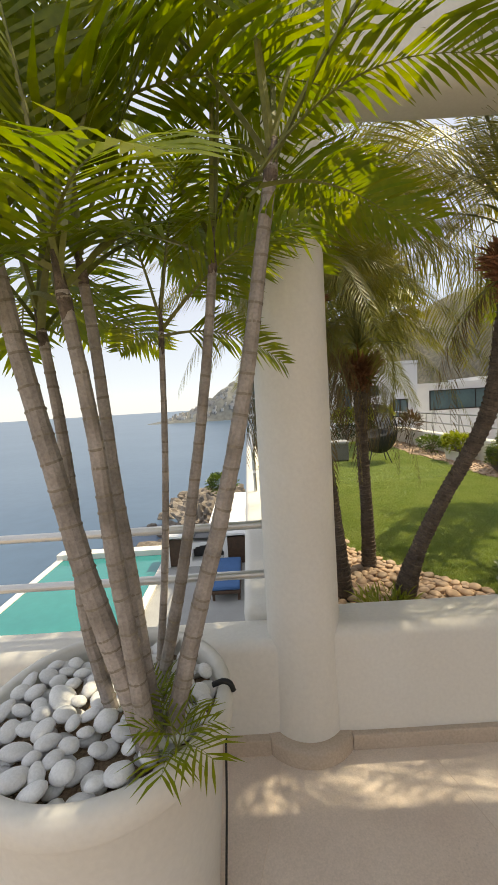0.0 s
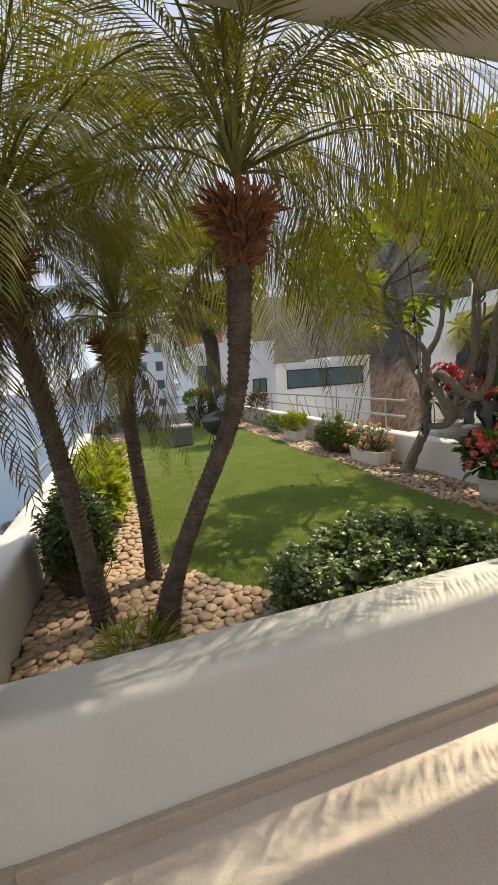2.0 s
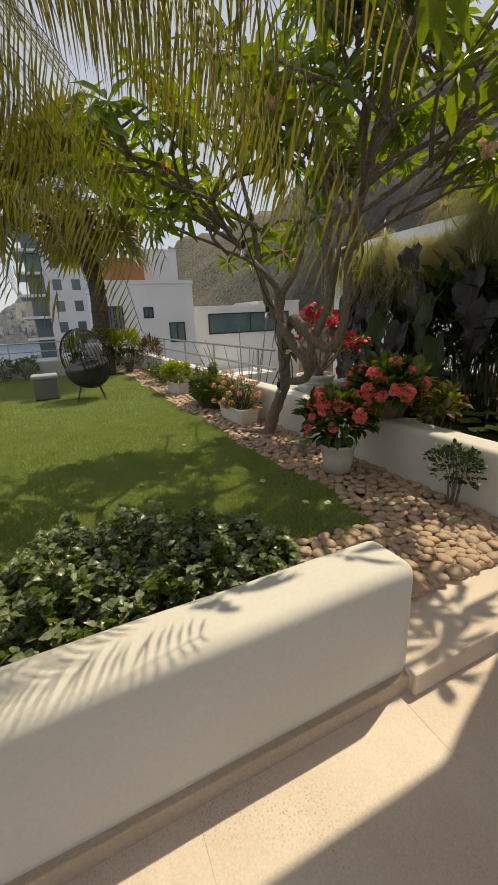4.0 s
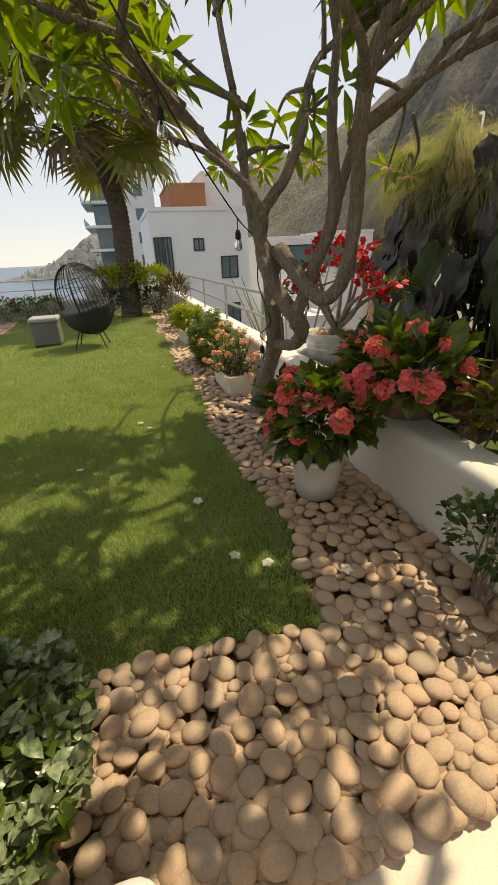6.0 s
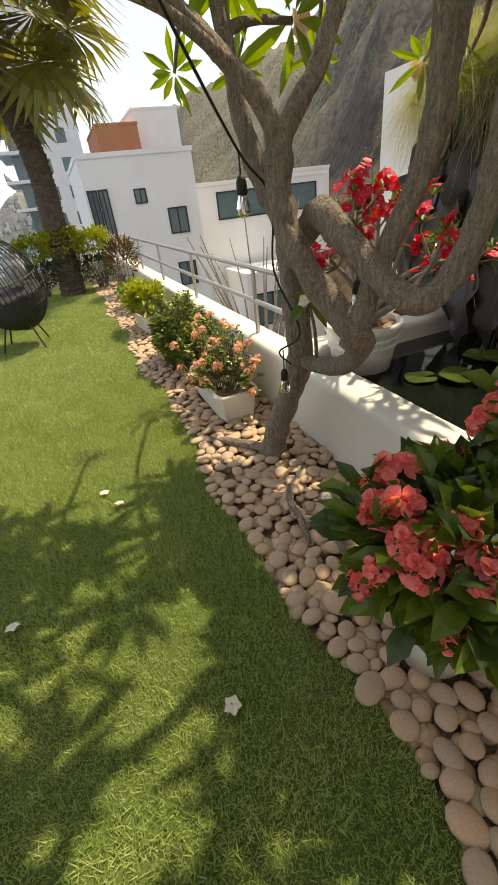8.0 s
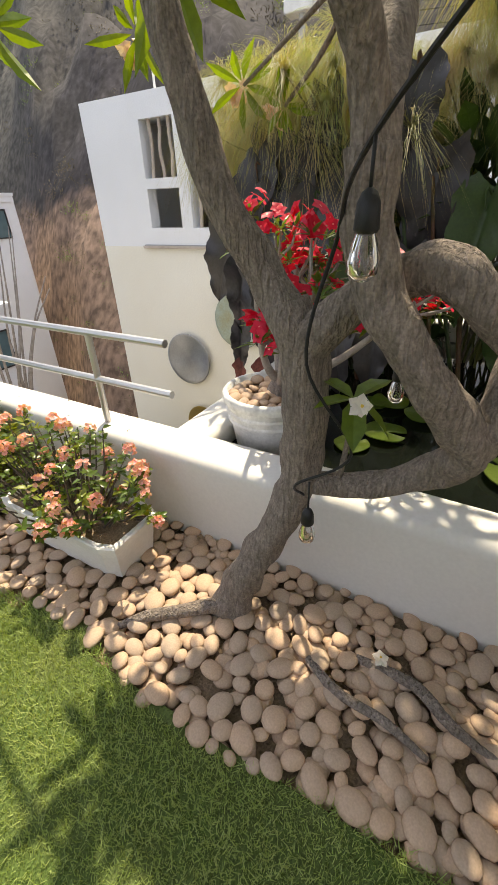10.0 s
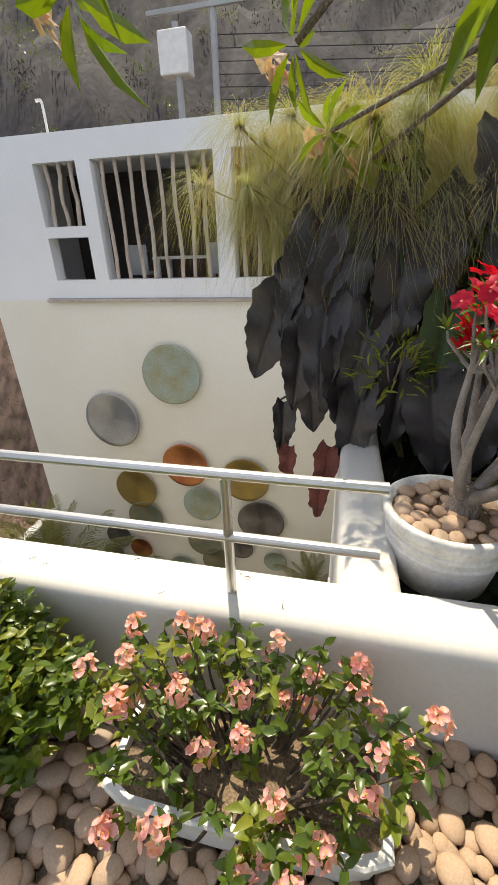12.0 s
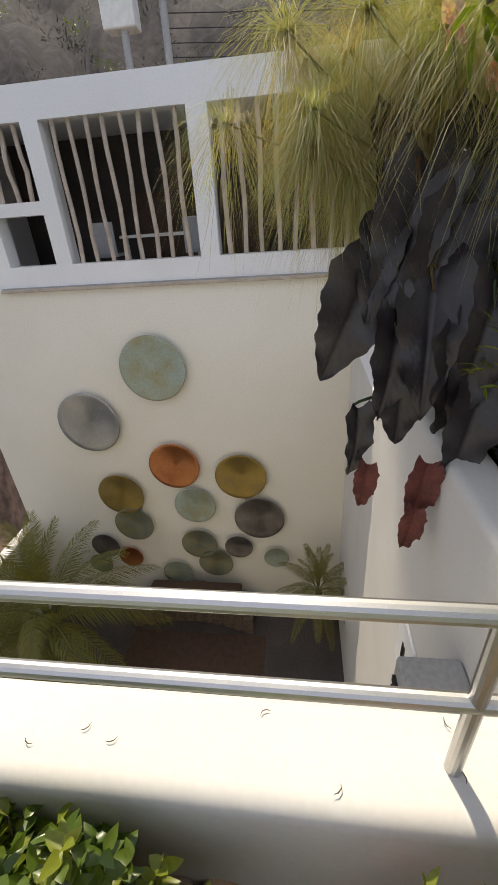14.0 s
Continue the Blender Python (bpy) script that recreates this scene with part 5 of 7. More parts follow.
# young shoot with one blossom beside the low limb
part("branch", tube(bmesh.new(), [Vector(q) - TREE for q in smooth_line([(4.72, 4.66, 0.72), (4.70, 4.64, 0.88), (4.66, 4.625, 1.03)], 4)], [0.010, 0.008, 0.006], 6), TREE_BARK, tree, "", True)
s = Soup()
for a, el, ln in ((200, -0.55, 0.15), (285, -0.75, 0.16), (75, 0.5, 0.12), (330, 0.35, 0.14), (140, 0.15, 0.12)):
    s.leaf(Vector((0, 0, 0)), Vector((math.cos(radians(a)), math.sin(radians(a)), el)), Vector((0, 0, 1)), ln, ln * 0.42, 0.2, 0.15, 0, (0.3, 0.95, 1.0))
part("young_leaves", s.mesh("young_leaves", LEAF), None, tree).location = Vector((4.66, 4.625, 1.035)) - TREE
bloom = part("blossom", frangipani("y", 1, 0.034).mesh("blossom", PETAL_WHITE, YELLOW), None, tree)
bloom.matrix_local = Matrix.Translation(Vector((4.63, 4.60, 1.03)) - TREE) @ pose(0, 0, 0, 60, 0, -60)

# fallen blossoms
FALLEN = frangipani("f", 1, 0.031).mesh("fallen_blossom", PETAL_WHITE, YELLOW)
for x, y, z, r in ((3.905, 3.181, 0.035, 10), (4.04, 3.081, 0.035, 60), (3.817, 3.718, 0.035, 120), (3.62, 5.0, 0.03, 30), (3.55, 5.15, 0.03, 80), (3.1, 4.4, 0.03, 0), (4.62, 4.42, 0.075, 20), (4.35, 2.9, 0.06, 40)):
    ob = part("fallen_blossom", FALLEN, None)
    ob.matrix_world = pose(x, y, z, rnd(-15, 15), rnd(-15, 15), r)
    tagged(ob, "fallen white frangipani blossom with a yellow heart", "flower", "blossoms fallen on the lawn")


# ---- string lights ----
def bulb_on(ob, p, drop):
    p = Vector(p)
    bm = bmesh.new()
    tube(bm, [p, p - Vector((0, 0, drop))], 0.003, 6)
    lathe(bm, [(0.004, 0.0), (0.012, -0.006), (0.018, -0.02), (0.02, -0.055), (0.017, -0.06), (0.0, -0.06)], 16, p - Vector((0, 0, drop - 0.005)))
    sock = part("lamp_socket", bm, RUBBER, ob, "", True)
    bm = bmesh.new()
    lathe(bm, [(0.014, -0.058), (0.020, -0.075), (0.026, -0.10), (0.024, -0.118), (0.012, -0.13), (0.0, -0.132)], 20, p - Vector((0, 0, drop - 0.005)))
    part("bulb", bm, BULB_GLASS, sock, "clear glass bulb", True)


lights = thing("string_lights", "black cable with clear bulbs slung through the tree", "string lights", (4.58, 4.72, 1.3))
L0 = lights.location.copy()
bm = bmesh.new()
cable = smooth_line([(3.35, 3.55, 2.75), (3.7, 3.85, 2.28), (4.05, 4.2, 1.86), (4.37, 4.56, 1.57), (4.53, 4.66, 1.42), (4.55, 4.72, 1.15), (4.60, 4.60, 0.90), (4.56, 4.74, 0.78), (4.62, 4.74, 0.70)], 8)
tube(bm, [p - L0 for p in cable], 0.0045, 6)
part("cable", bm, RUBBER, lights)
for p, drop in (((4.37, 4.56, 1.57), 0.07), ((3.88, 4.03, 2.06), 0.07), ((4.56, 4.70, 0.80), 0.10), ((4.86, 4.55, 1.17), 0.09)):
    bulb_on(lights, Vector(p) - L0, drop)

# ---- egg chair and side table ----
random.seed(51)
chair = thing("egg_chair", "round black wire egg chair with dark cushion on the lawn", "chair", (2.94, 9.2, 0.0))
AX, AZ = 0.44, 0.57
turn = Matrix.Rotation(radians(-150), 4, "Z") @ Matrix.Rotation(radians(14), 4, "Y")
CC = Vector((0, 0, 0.78))


def egg(u, v):
    """A point of the shell: u round the axis, v from foot to crown."""
    return turn @ Vector((AX * math.sin(v) * math.cos(u), AX * 0.98 * math.sin(v) * math.sin(u), -AZ * math.cos(v)))


for i in range(30):
    u = radians(48 + 264 * i / 29)
    bm = bmesh.new()
    tube(bm, [CC + egg(u, 0.15 + 2.85 * k / 16) for k in range(17)], 0.007, 5)
    part("rib", bm, BLACK_METAL, chair)
for v in (0.5, 0.8, 1.1, 1.4, 1.7, 2.0, 2.3, 2.6, 2.85):
    bm = bmesh.new()
    tube(bm, [CC + egg(radians(48 + 264 * k / 24), v) for k in range(25)], 0.005, 5)
    part("hoop", bm, BLACK_METAL, chair)
bm = bmesh.new()
shell = [[bm.verts.new(CC + egg(2 * math.pi * k / 36, 0.12 + 1.18 * j / 9) * f) for k in range(36)] for f in (1.0, 0.965) for j in range(10)]
for j in list(range(9)) + list(range(10, 19)):
    for k in range(36):
        bm.faces.new((shell[j][k], shell[j][(k + 1) % 36], shell[j + 1][(k + 1) % 36], shell[j + 1][k]))
part("basket", bm, FABRIC, chair, "dense black woven lower shell", True)
bm = bmesh.new()
rimpts = [CC + egg(radians(48), 0.1 + 2.9 * k / 20) for k in range(21)] + [CC + egg(radians(312), 3.0 - 2.9 * k / 20) for k in range(21)]
tube(bm, rimpts + [rimpts[0]], 0.016, 8)
part("rim", bm, BLACK_METAL, chair, "thick black front rim", True)
bm = bmesh.new()
bmesh.ops.create_uvsphere(bm, u_segments=28, v_segments=14, radius=1.0)
for v in bm.verts:
    v.co = Vector((v.co.x * AX * 0.94, v.co.y * AX * 0.92, max(-0.9, min(v.co.z, 0.10)) * 0.42))
bmesh.ops.transform(bm, matrix=Matrix.Translation(CC + Vector((0, 0, -0.13))) @ turn, verts=bm.verts)
part("cushion", bm, FABRIC, chair, "dark round seat cushion", True)
bm = bmesh.new()
bmesh.ops.create_cube(bm, size=1)
bmesh.ops.bevel(bm, geom=bm.edges[:], offset=0.2, segments=4, affect="EDGES")
bmesh.ops.transform(bm, matrix=Matrix.Translation(CC + turn @ Vector((-0.20, 0.05, 0.12))) @ turn @ pose(0, 0, 0, 0, -20, 0) @ Matrix.Diagonal((0.14, 0.42, 0.36, 1)), verts=bm.verts)
part("pillow", bm, FABRIC_GREY, chair, "grey back pillow", True)
for a in (40, 130, 220, 310):
    bm = bmesh.new()
    d = Vector((math.cos(radians(a)), math.sin(radians(a)), 0))
    tube(bm, [d * 0.16 + Vector((0, 0, 0.42)), d * 0.36 + Vector((0, 0, 0.005))], 0.012, 6)
    part("leg", bm, BLACK_METAL, chair)
side = thing("side_table", "low grey wicker table with a cushion top", "table", (2.16, 9.8, 0.0))
part("body", box(bmesh.new(), -0.22, 0.22, -0.2, 0.2, 0.03, 0.42, 0.02), RATTAN, side)
part("top", box(bmesh.new(), -0.24, 0.24, -0.22, 0.22, 0.42, 0.50, 0.03), FABRIC_GREY, side, "pale grey top cushion")
for x in (-0.19, 0.19):
    for y in (-0.17, 0.17):
        part("foot", box(bmesh.new(), x - 0.02, x + 0.02, y - 0.02, y + 0.02, 0.0, 0.03), BLACK_METAL, side)


# ---- steel rails ----
def rail(label, a, b, heights, posts, foot, end_over=0.0, r=0.019):
    a, b = Vector(a), Vector(b)
    ob = thing("railing", label, "railing", a)
    d = (b - a).normalized()
    for h in heights:
        bm = bmesh.new()
        tube(bm, [Vector((0, 0, h - a.z)) - d * end_over, b - a + Vector((0, 0, h - a.z))], r, 14)
        part("rail_tube", bm, STEEL, ob, smooth=False)
    for s in posts:
        p = d * s
        bm = bmesh.new()
        tube(bm, [p + Vector((0, 0, foot - a.z)), p + Vector((0, 0, max(heights) - a.z - 0.01))], r * 0.95, 14)
        part("post", bm, STEEL, ob)
    return ob


rail("brushed steel railing with two tubes on the garden wall", (5.02, 5.58, 0.46), (5.02, 14.2, 0.46), (0.968, 0.722), [0.497 + 1.75 * i for i in range(5)], 0.455)
rail("brushed steel railing with two tubes on the sea wall", (0.045, 4.6, 0.45), (0.045, 14.2, 0.45), (0.94, 0.70), [0.2 + 1.6 * i for i in range(6)], 0.44)
rail("brushed steel railing with two tubes at the garden end", (0.05, 14.22, 0.45), (5.02, 14.22, 0.45), (0.96, 0.72), [0.0, 1.25, 2.5, 3.75, 4.9], 0.44)
rail("brushed steel railing with two tubes on the terrace parapet", (-3.4, 1.95, 0.39), (0.05, 1.95, 0.39), (0.908, 0.655), [0.3, 1.9], 0.38, r=0.021)


# ---- pond, its plants, and the courtyard ----
random.seed(61)
bm = bmesh.new()
bmesh.ops.create_grid(bm, x_segments=20, y_segments=20, size=0.5, matrix=Matrix.Translation((6.48, 3.73, 0.33)) @ Matrix.Diagonal((2.72, 3.50, 1, 1)))
tagged(part("pond_water", bm, POND), "still dark pond water", "pond", kind="structure")
tagged(part("pond_ledge", box(bmesh.new(), 5.14, 5.85, 4.86, 5.47, -0.3, 0.30, 0.02), CONCRETE), "stone ledge under the pond pot", "ledge", kind="structure")


def lily(at, r):
    ob = thing("lily_pad", "round floating green lily pad", "lily pad", at, "lily pads on the pond")
    bm = bmesh.new()
    c = bm.verts.new((0, 0, 0.008))
    ring = [bm.verts.new((r * math.cos(a), r * math.sin(a), 0.012 + 0.006 * math.sin(3 * a))) for a in [0.2 + 5.9 * i / 22 for i in range(23)]]
    for a, b in zip(ring, ring[1:]):
        bm.faces.new((c, a, b))
    ex = bmesh.ops.extrude_face_region(bm, geom=bm.faces[:])
    bmesh.ops.translate(bm, verts=[v for v in ex["geom"] if isinstance(v, bmesh.types.BMVert)], vec=(0, 0, -0.006))
    part("pad", bm, LEAF, ob)
    ob.rotation_euler = (0, 0, rnd(0, 6))


for i in range(34):
    lily((rnd(5.3, 6.3), rnd(2.2, 4.9), 0.33 + 0.001 * i), rnd(0.07, 0.15))

# desert rose in a weathered pot
POT = (5.45, 5.27, 0.30)
pot = round_pot("weathered_pot", "round weathered white pot filled with pebbles", POT, 0.25, 0.19, 0.35, CERAMIC_OLD)
for h, r in ((0.255, 0.237), (0.205, 0.229)):
    bm = bmesh.new()
    lathe(bm, [(r - 0.01, h - 0.016), (r + 0.007, h - 0.006), (r + 0.007, h + 0.006), (r - 0.008, h + 0.016)], 36)
    part("ridge", bm, CERAMIC_OLD, pot, smooth=True)
stones = [pebble_mesh("pot_pebble", 10 + i, 0.6, 1.2, PEBBLE) for i in range(3)]
kept_stones = []
for i in range(500):
    r, a = 0.20 * math.sqrt(rnd(0, 1)), rnd(0, 6.28)
    x, y, d = r * math.cos(a), r * math.sin(a), rnd(0.05, 0.085)
    if all((x - q[0]) ** 2 + (y - q[1]) ** 2 > (0.42 * (d + q[2])) ** 2 for q in kept_stones):
        kept_stones.append((x, y, d))
        ob = part("pebble", random.choice(stones), None, pot)
        ob.matrix_local = pose(x, y, 0.325, rnd(-20, 20), rnd(-20, 20), rnd(0, 360)) @ Matrix.Scale(d, 4)
rose = thing("desert_rose", "desert rose with swollen grey stems and red flowers", "flowering plant", (5.47, 5.23, 0.61))
R0 = rose.location.copy()
part("stem", tube(bmesh.new(), smooth_line([(0, 0, -0.02), (0.0, -0.01, 0.06), (0.0, -0.02, 0.13)], 4), [0.075, 0.06, 0.04], 12, True, 0.2), TREE_BARK, rose, "swollen grey stem", True)
rose_tips = []
ROSE_HEADS = [frangipani("r", 3 + k, 0.035).mesh("red_flower", PETAL_RED, PETAL_CORAL, smooth=True) for k in range(3)]
for i in range(10):
    a = i * 2.4 + 0.4
    out = Vector((math.cos(a), math.sin(a), 0)) * rnd(0.22, 0.46) + Vector((-0.04, -0.20 - 0.16 * (i % 2), 0))
    tip = out + Vector((0, 0, rnd(0.40, 0.78)))
    mid = out * 0.5 + Vector((rnd(-0.05, 0.05), rnd(-0.05, 0.05), rnd(0.22, 0.38)))
    part("branch", tube(bmesh.new(), smooth_line([(0, -0.01, 0.05), tuple(mid), tuple(tip)], 5), [0.026, 0.018, 0.009], 8), CANE, rose, "", True)
    rose_tips.append(tip)
    for k in range(4):
        t2 = tip + Vector((rnd(-0.17, 0.17), rnd(-0.17, 0.17), rnd(-0.06, 0.15)))
        part("branch", tube(bmesh.new(), [mid.lerp(tip, 0.7), mid.lerp(t2, 0.9), t2], [0.008, 0.006, 0.004], 5), CANE, rose)
        rose_tips.append(t2)
s = Soup()
for t in rose_tips:
    for k in range(9):
        w = Vector((rnd(-1, 1), rnd(-1, 1), rnd(-0.2, 1)))
        s.leaf(t + w * 0.01, w, Vector((0, 0, 1)), rnd(0.05, 0.085), rnd(0.016, 0.026), 0.2, 0.15)
part("foliage", s.mesh("foliage", LEAF), None, rose)
for i, t in enumerate(rose_tips):
    for k in range(2 if i % 3 else 0):
        fl = part("flower_head", random.choice(ROSE_HEADS), None, rose, "bright red trumpet flowers" if i == 1 else "")
        fl.matrix_local = Matrix.Translation(t + Vector((rnd(-0.06, 0.06), rnd(-0.06, 0.06), rnd(-0.01, 0.05)))) @ Vector((rnd(-1, 0.4), rnd(-1, 1), 0.6)).to_track_quat("Z", "Y").to_matrix().to_4x4() @ Matrix.Scale(rnd(0.75, 1.1), 4)


def ear_leaf(name, material, wavy=0.035, seed=0):
    """A hanging heart-shaped leaf of unit length, stalk joined near its top."""
    bm = bmesh.new()
    grid = []
    for i in range(29):
        t = i / 28
        if t < 0.18:
            w = 0.20 + 0.12 * t / 0.18
        else:
            w = 0.335 * max(0.0005, 1 - ((t - 0.18) / 0.82) ** 1.7) ** 0.8
        row = []
        w *= 1 + 0.05 * math.sin(t * 44 + seed)
        for j in range(17):
            u = (j - 8) / 8
            x = t - 0.18 - 0.10 * (abs(u) ** 1.5) * (1 if t < 0.2 else max(0, 1 - (t - 0.2) * 5))
            edge = wavy * abs(u) ** 2 * math.sin(t * 17 + seed + (0 if u > 0 else 1.4))
            z = -0.30 * (x + 0.18) ** 2 + 0.10 * abs(u) * w * 3 + edge + 0.010 * math.cos((t * 1.0 - abs(u) * 0.28) * 56) * (1 - abs(u) ** 3) * min(1, abs(u) * 4) - 0.012 * max(0, 1 - abs(u) * 7)
            row.append(bm.verts.new((x, u * w, z)))
        grid.append(row)
    for a, b in zip(grid, grid[1:]):
        for j in range(16):
            bm.faces.new((a[j], a[j + 1], b[j + 1], b[j]))
    return mesh_of(name, bm, material, True)


EARS = [ear_leaf("black_leaf", BLACK_LEAF, 0.045, i * 2.1) for i in range(4)]
EAR_GREEN = ear_leaf("green_leaf", LEAF_DARK, 0.03, 4)
EAR_RED = ear_leaf("withered_leaf", LEAF_DRIED, 0.05, 5)
ears = thing("elephant_ear", "black-leaved elephant ear plant hanging over the pond wall", "plant", (6.5, 5.1, 0.30))
E0 = ears.location.copy()
SPOTS = [(6.55, 5.92, 1.50, 0.62), (6.6, 5.66, 1.62, 0.70), (6.5, 6.12, 1.15, 0.58), (6.45, 5.84, 1.12, 0.66), (6.4, 5.60, 1.05, 0.62), (6.35, 5.60, 0.62, 0.60), (6.5, 5.90, 0.78, 0.55), (6.6, 5.36, 1.55, 0.66),
         (6.7, 5.15, 1.66, 0.60), (6.45, 5.18, 1.10, 0.68), (6.3, 5.22, 0.72, 0.62), (6.55, 6.10, 0.45, 0.42), (6.7, 4.8, 1.5, 0.7), (6.6, 4.5, 1.3, 0.72), (6.45, 4.85, 1.0, 0.66), (6.3, 4.95, 0.75, 0.6),
         (6.75, 4.1, 1.55, 0.7), (6.6, 3.8, 1.2, 0.68), (6.8, 3.4, 1.45, 0.7), (6.5, 4.3, 0.85, 0.6), (6.7, 5.5, 1.9, 0.5), (6.75, 5.0, 1.95, 0.5), (6.85, 6.0, 1.75, 0.5), (6.5, 3.2, 0.9, 0.6), (6.5, 5.78, 1.35, 0.55), (6.42, 5.98, 0.95, 0.5), (6.45, 5.45, 1.32, 0.6), (6.38, 5.72, 0.88, 0.5), (6.36, 5.40, 0.85, 0.62), (6.55, 6.05, 1.35, 0.45), (6.6, 5.5, 1.78, 0.5)]
for i, (x, y, z, k) in enumerate(SPOTS):
    p = Vector((x, y, z + 0.12))
    root = Vector((6.6 + 0.15 * math.sin(i * 2.0), min(5.3, max(3.2, y - 0.4)), 0.32))
    st = tube(bmesh.new(), [q - E0 for q in smooth_line([root, root.lerp(p, 0.55) + Vector((0.08, -0.02, 0.22)), p + Vector((0.04, 0, 0.10)), p], 5)], [0.016, 0.012, 0.008, 0.006], 6)
    part("stalk", st, LEAF_DARK if i % 3 else LEAF_RED, ears)
    ob = part("leaf", EAR_GREEN if i in (9, 13, 19) else EARS[i % 4], None, ears)
    d = Vector((-0.38 + rnd(-0.25, 0.2), rnd(-0.25, 0.3) + (0.15 if y > 5.5 else -0.05), -1.0))
    face = Vector((-1, rnd(-0.5, 0.3), 0.35))
    xx = d.normalized()
    zz = (face - xx * face.dot(xx)).normalized()
    ob.matrix_local = Matrix.Translation(p - E0) @ Matrix((xx, zz.cross(xx), zz)).transposed().to_4x4() @ Matrix.Diagonal((k, k * rnd(0.6, 1.0), k, 1))
for p, k in (((6.35, 5.78, 0.35), 0.34), ((6.3, 5.82, 0.12), 0.26), ((6.45, 6.05, 0.30), 0.26)):
    ob = part("withered_leaf", EAR_RED, None, ears, "shrivelled reddish-brown leaf")
    ob.matrix_local = Matrix.Translation(Vector(p) - E0) @ Matrix(((-0.1, 0.2, -0.97), (0.1, 0.97, 0.2), (-0.99, 0.1, 0.1))).to_4x4() @ Matrix.Diagonal((k * 1.3, k * 0.75, k * 1.6, 1))
# dark growth behind the pond
for x, y, z, k in ((7.2, 2.6, 0.3, 1.1), (7.25, 3.5, 0.3, 1.2), (7.2, 4.5, 0.3, 1.1), (6.6, 2.3, 0.3, 0.9), (7.3, 5.05, 0.3, 0.85)):
    bush("pond_shrub", "dense dark leafy growth behind the pond", "shrub", (x, y, z), (0.55 * k, 0.6 * k, 0.75 * k), 420, (0.24, 0.11), LEAF_DARK, 18, 0.8 * k, "dark shrubs behind the pond")
bush("pond_fern", "bright fern fronds hanging among black leaves", "fern", (6.35, 5.45, 0.85), (0.16, 0.20, 0.22), 150, (0.10, 0.018), LEAF_LIGHT, 6, 0.1)


def umbel_mesh(n):
    """A mop of fine threads that spread and hang."""
    s = Soup()
    for k in range(n):
        d = Vector((rnd(-1, 1), rnd(-1, 1), rnd(-0.5, 1.1))).normalized()
        ln = rnd(0.25, 0.48)
        pts = [Vector((0, 0, 0)) + d * ln * t + Vector((rnd(-0.02, 0.02), rnd(-0.02, 0.02), -ln * 0.75 * t ** 2.0)) for t in (0, 0.4, 0.75, 1.05)]
        g = Vector((-d.y, d.x, 0)).normalized() * 0.0009
        s.add([pts[0] + g, pts[0] - g, pts[1] + g, pts[1] - g, pts[2] + g, pts[2] - g, pts[3]], [(0, 2, 3, 1), (2, 4, 5, 3), (4, 6, 5)])
    return s.mesh("umbel", PAPYRUS)


UMBELS = [umbel_mesh(400) for k in range(5)]


def papyrus_clump(at, n, height, spread, seed, label, extra=Vector((0, 0, 0))):
    random.seed(seed)
    ob = thing("papyrus", label, "papyrus", at)
    for i in range(n):
        a = rnd(0, 6.28)
        top = Vector((math.cos(a), math.sin(a), 0)) * spread * rnd(0.1, 1) + extra * rnd(0.2, 1.2) + Vector((0, 0, height * rnd(0.72, 1.08)))
        foot = Vector((rnd(-0.2, 0.2), rnd(-0.2, 0.2), 0))
        mid = foot.lerp(top, 0.55) + Vector((0, 0, 0.35))
        part("stem", tube(bmesh.new(), smooth_line([foot, mid, top], 4), [0.009, 0.007, 0.005], 5), RACHIS, ob)
        axis = (top - mid).normalized()
        um = part("umbel", random.choice(UMBELS), None, ob, "fine drooping green and straw threads" if i == 0 else "")
        um.matrix_local = Matrix.Translation(top) @ pose(0, 0, 0, rnd(-12, 12), rnd(-12, 12), rnd(0, 360)) @ Matrix.Scale(rnd(0.85, 1.25), 4)
    return ob


papyrus_clump((7.35, 5.15, 0.3), 74, 1.9, 0.85, 71, "tall papyrus clump with drooping thread-like heads", Vector((-0.15, 0.75, 0)))
papyrus_clump((7.35, 4.3, 0.3), 44, 2.5, 0.8, 72, "tall papyrus clump behind the dark leaves")
papyrus_clump((7.4, 3.4, 0.3), 26, 2.5, 0.8, 73, "tall papyrus clump at the pond's back")

# ---- wall discs ----
random.seed(81)


def disc_metal(name, a, b, rough, scale, metal=0.85):
    m = mat(name, a, rough, b, 1.0, scale, 30, 0.12, 0.08, 12, metal=metal)
    bsdf = m.node_tree.nodes["Principled BSDF"]
    tan = m.node_tree.nodes.new("ShaderNodeTangent")
    tan.direction_type, tan.axis = "RADIAL", "X"
    bsdf.inputs["Anisotropic"].default_value = 0.8
    m.node_tree.links.new(tan.outputs[0], bsdf.inputs["Tangent"])
    return m


VERDI = disc_metal("verdigris", (0.38, 0.46, 0.40), (0.36, 0.34, 0.20), 0.6, 3.0, 0.3)
ZINC = disc_metal("brushed_zinc", (0.46, 0.46, 0.46), (0.30, 0.30, 0.30), 0.38, 1.6)
COPPER = disc_metal("copper", (0.62, 0.26, 0.11), (0.45, 0.16, 0.07), 0.45, 2.0)
BRASS = disc_metal("aged_brass", (0.42, 0.29, 0.08), (0.30, 0.22, 0.09), 0.5, 2.0, 0.7)
OLIVE = disc_metal("olive_patina", (0.30, 0.28, 0.16), (0.20, 0.22, 0.18), 0.55, 3.5, 0.5)
DARKM = disc_metal("dark_bronze", (0.16, 0.14, 0.13), (0.26, 0.24, 0.21), 0.45, 2.5, 0.7)
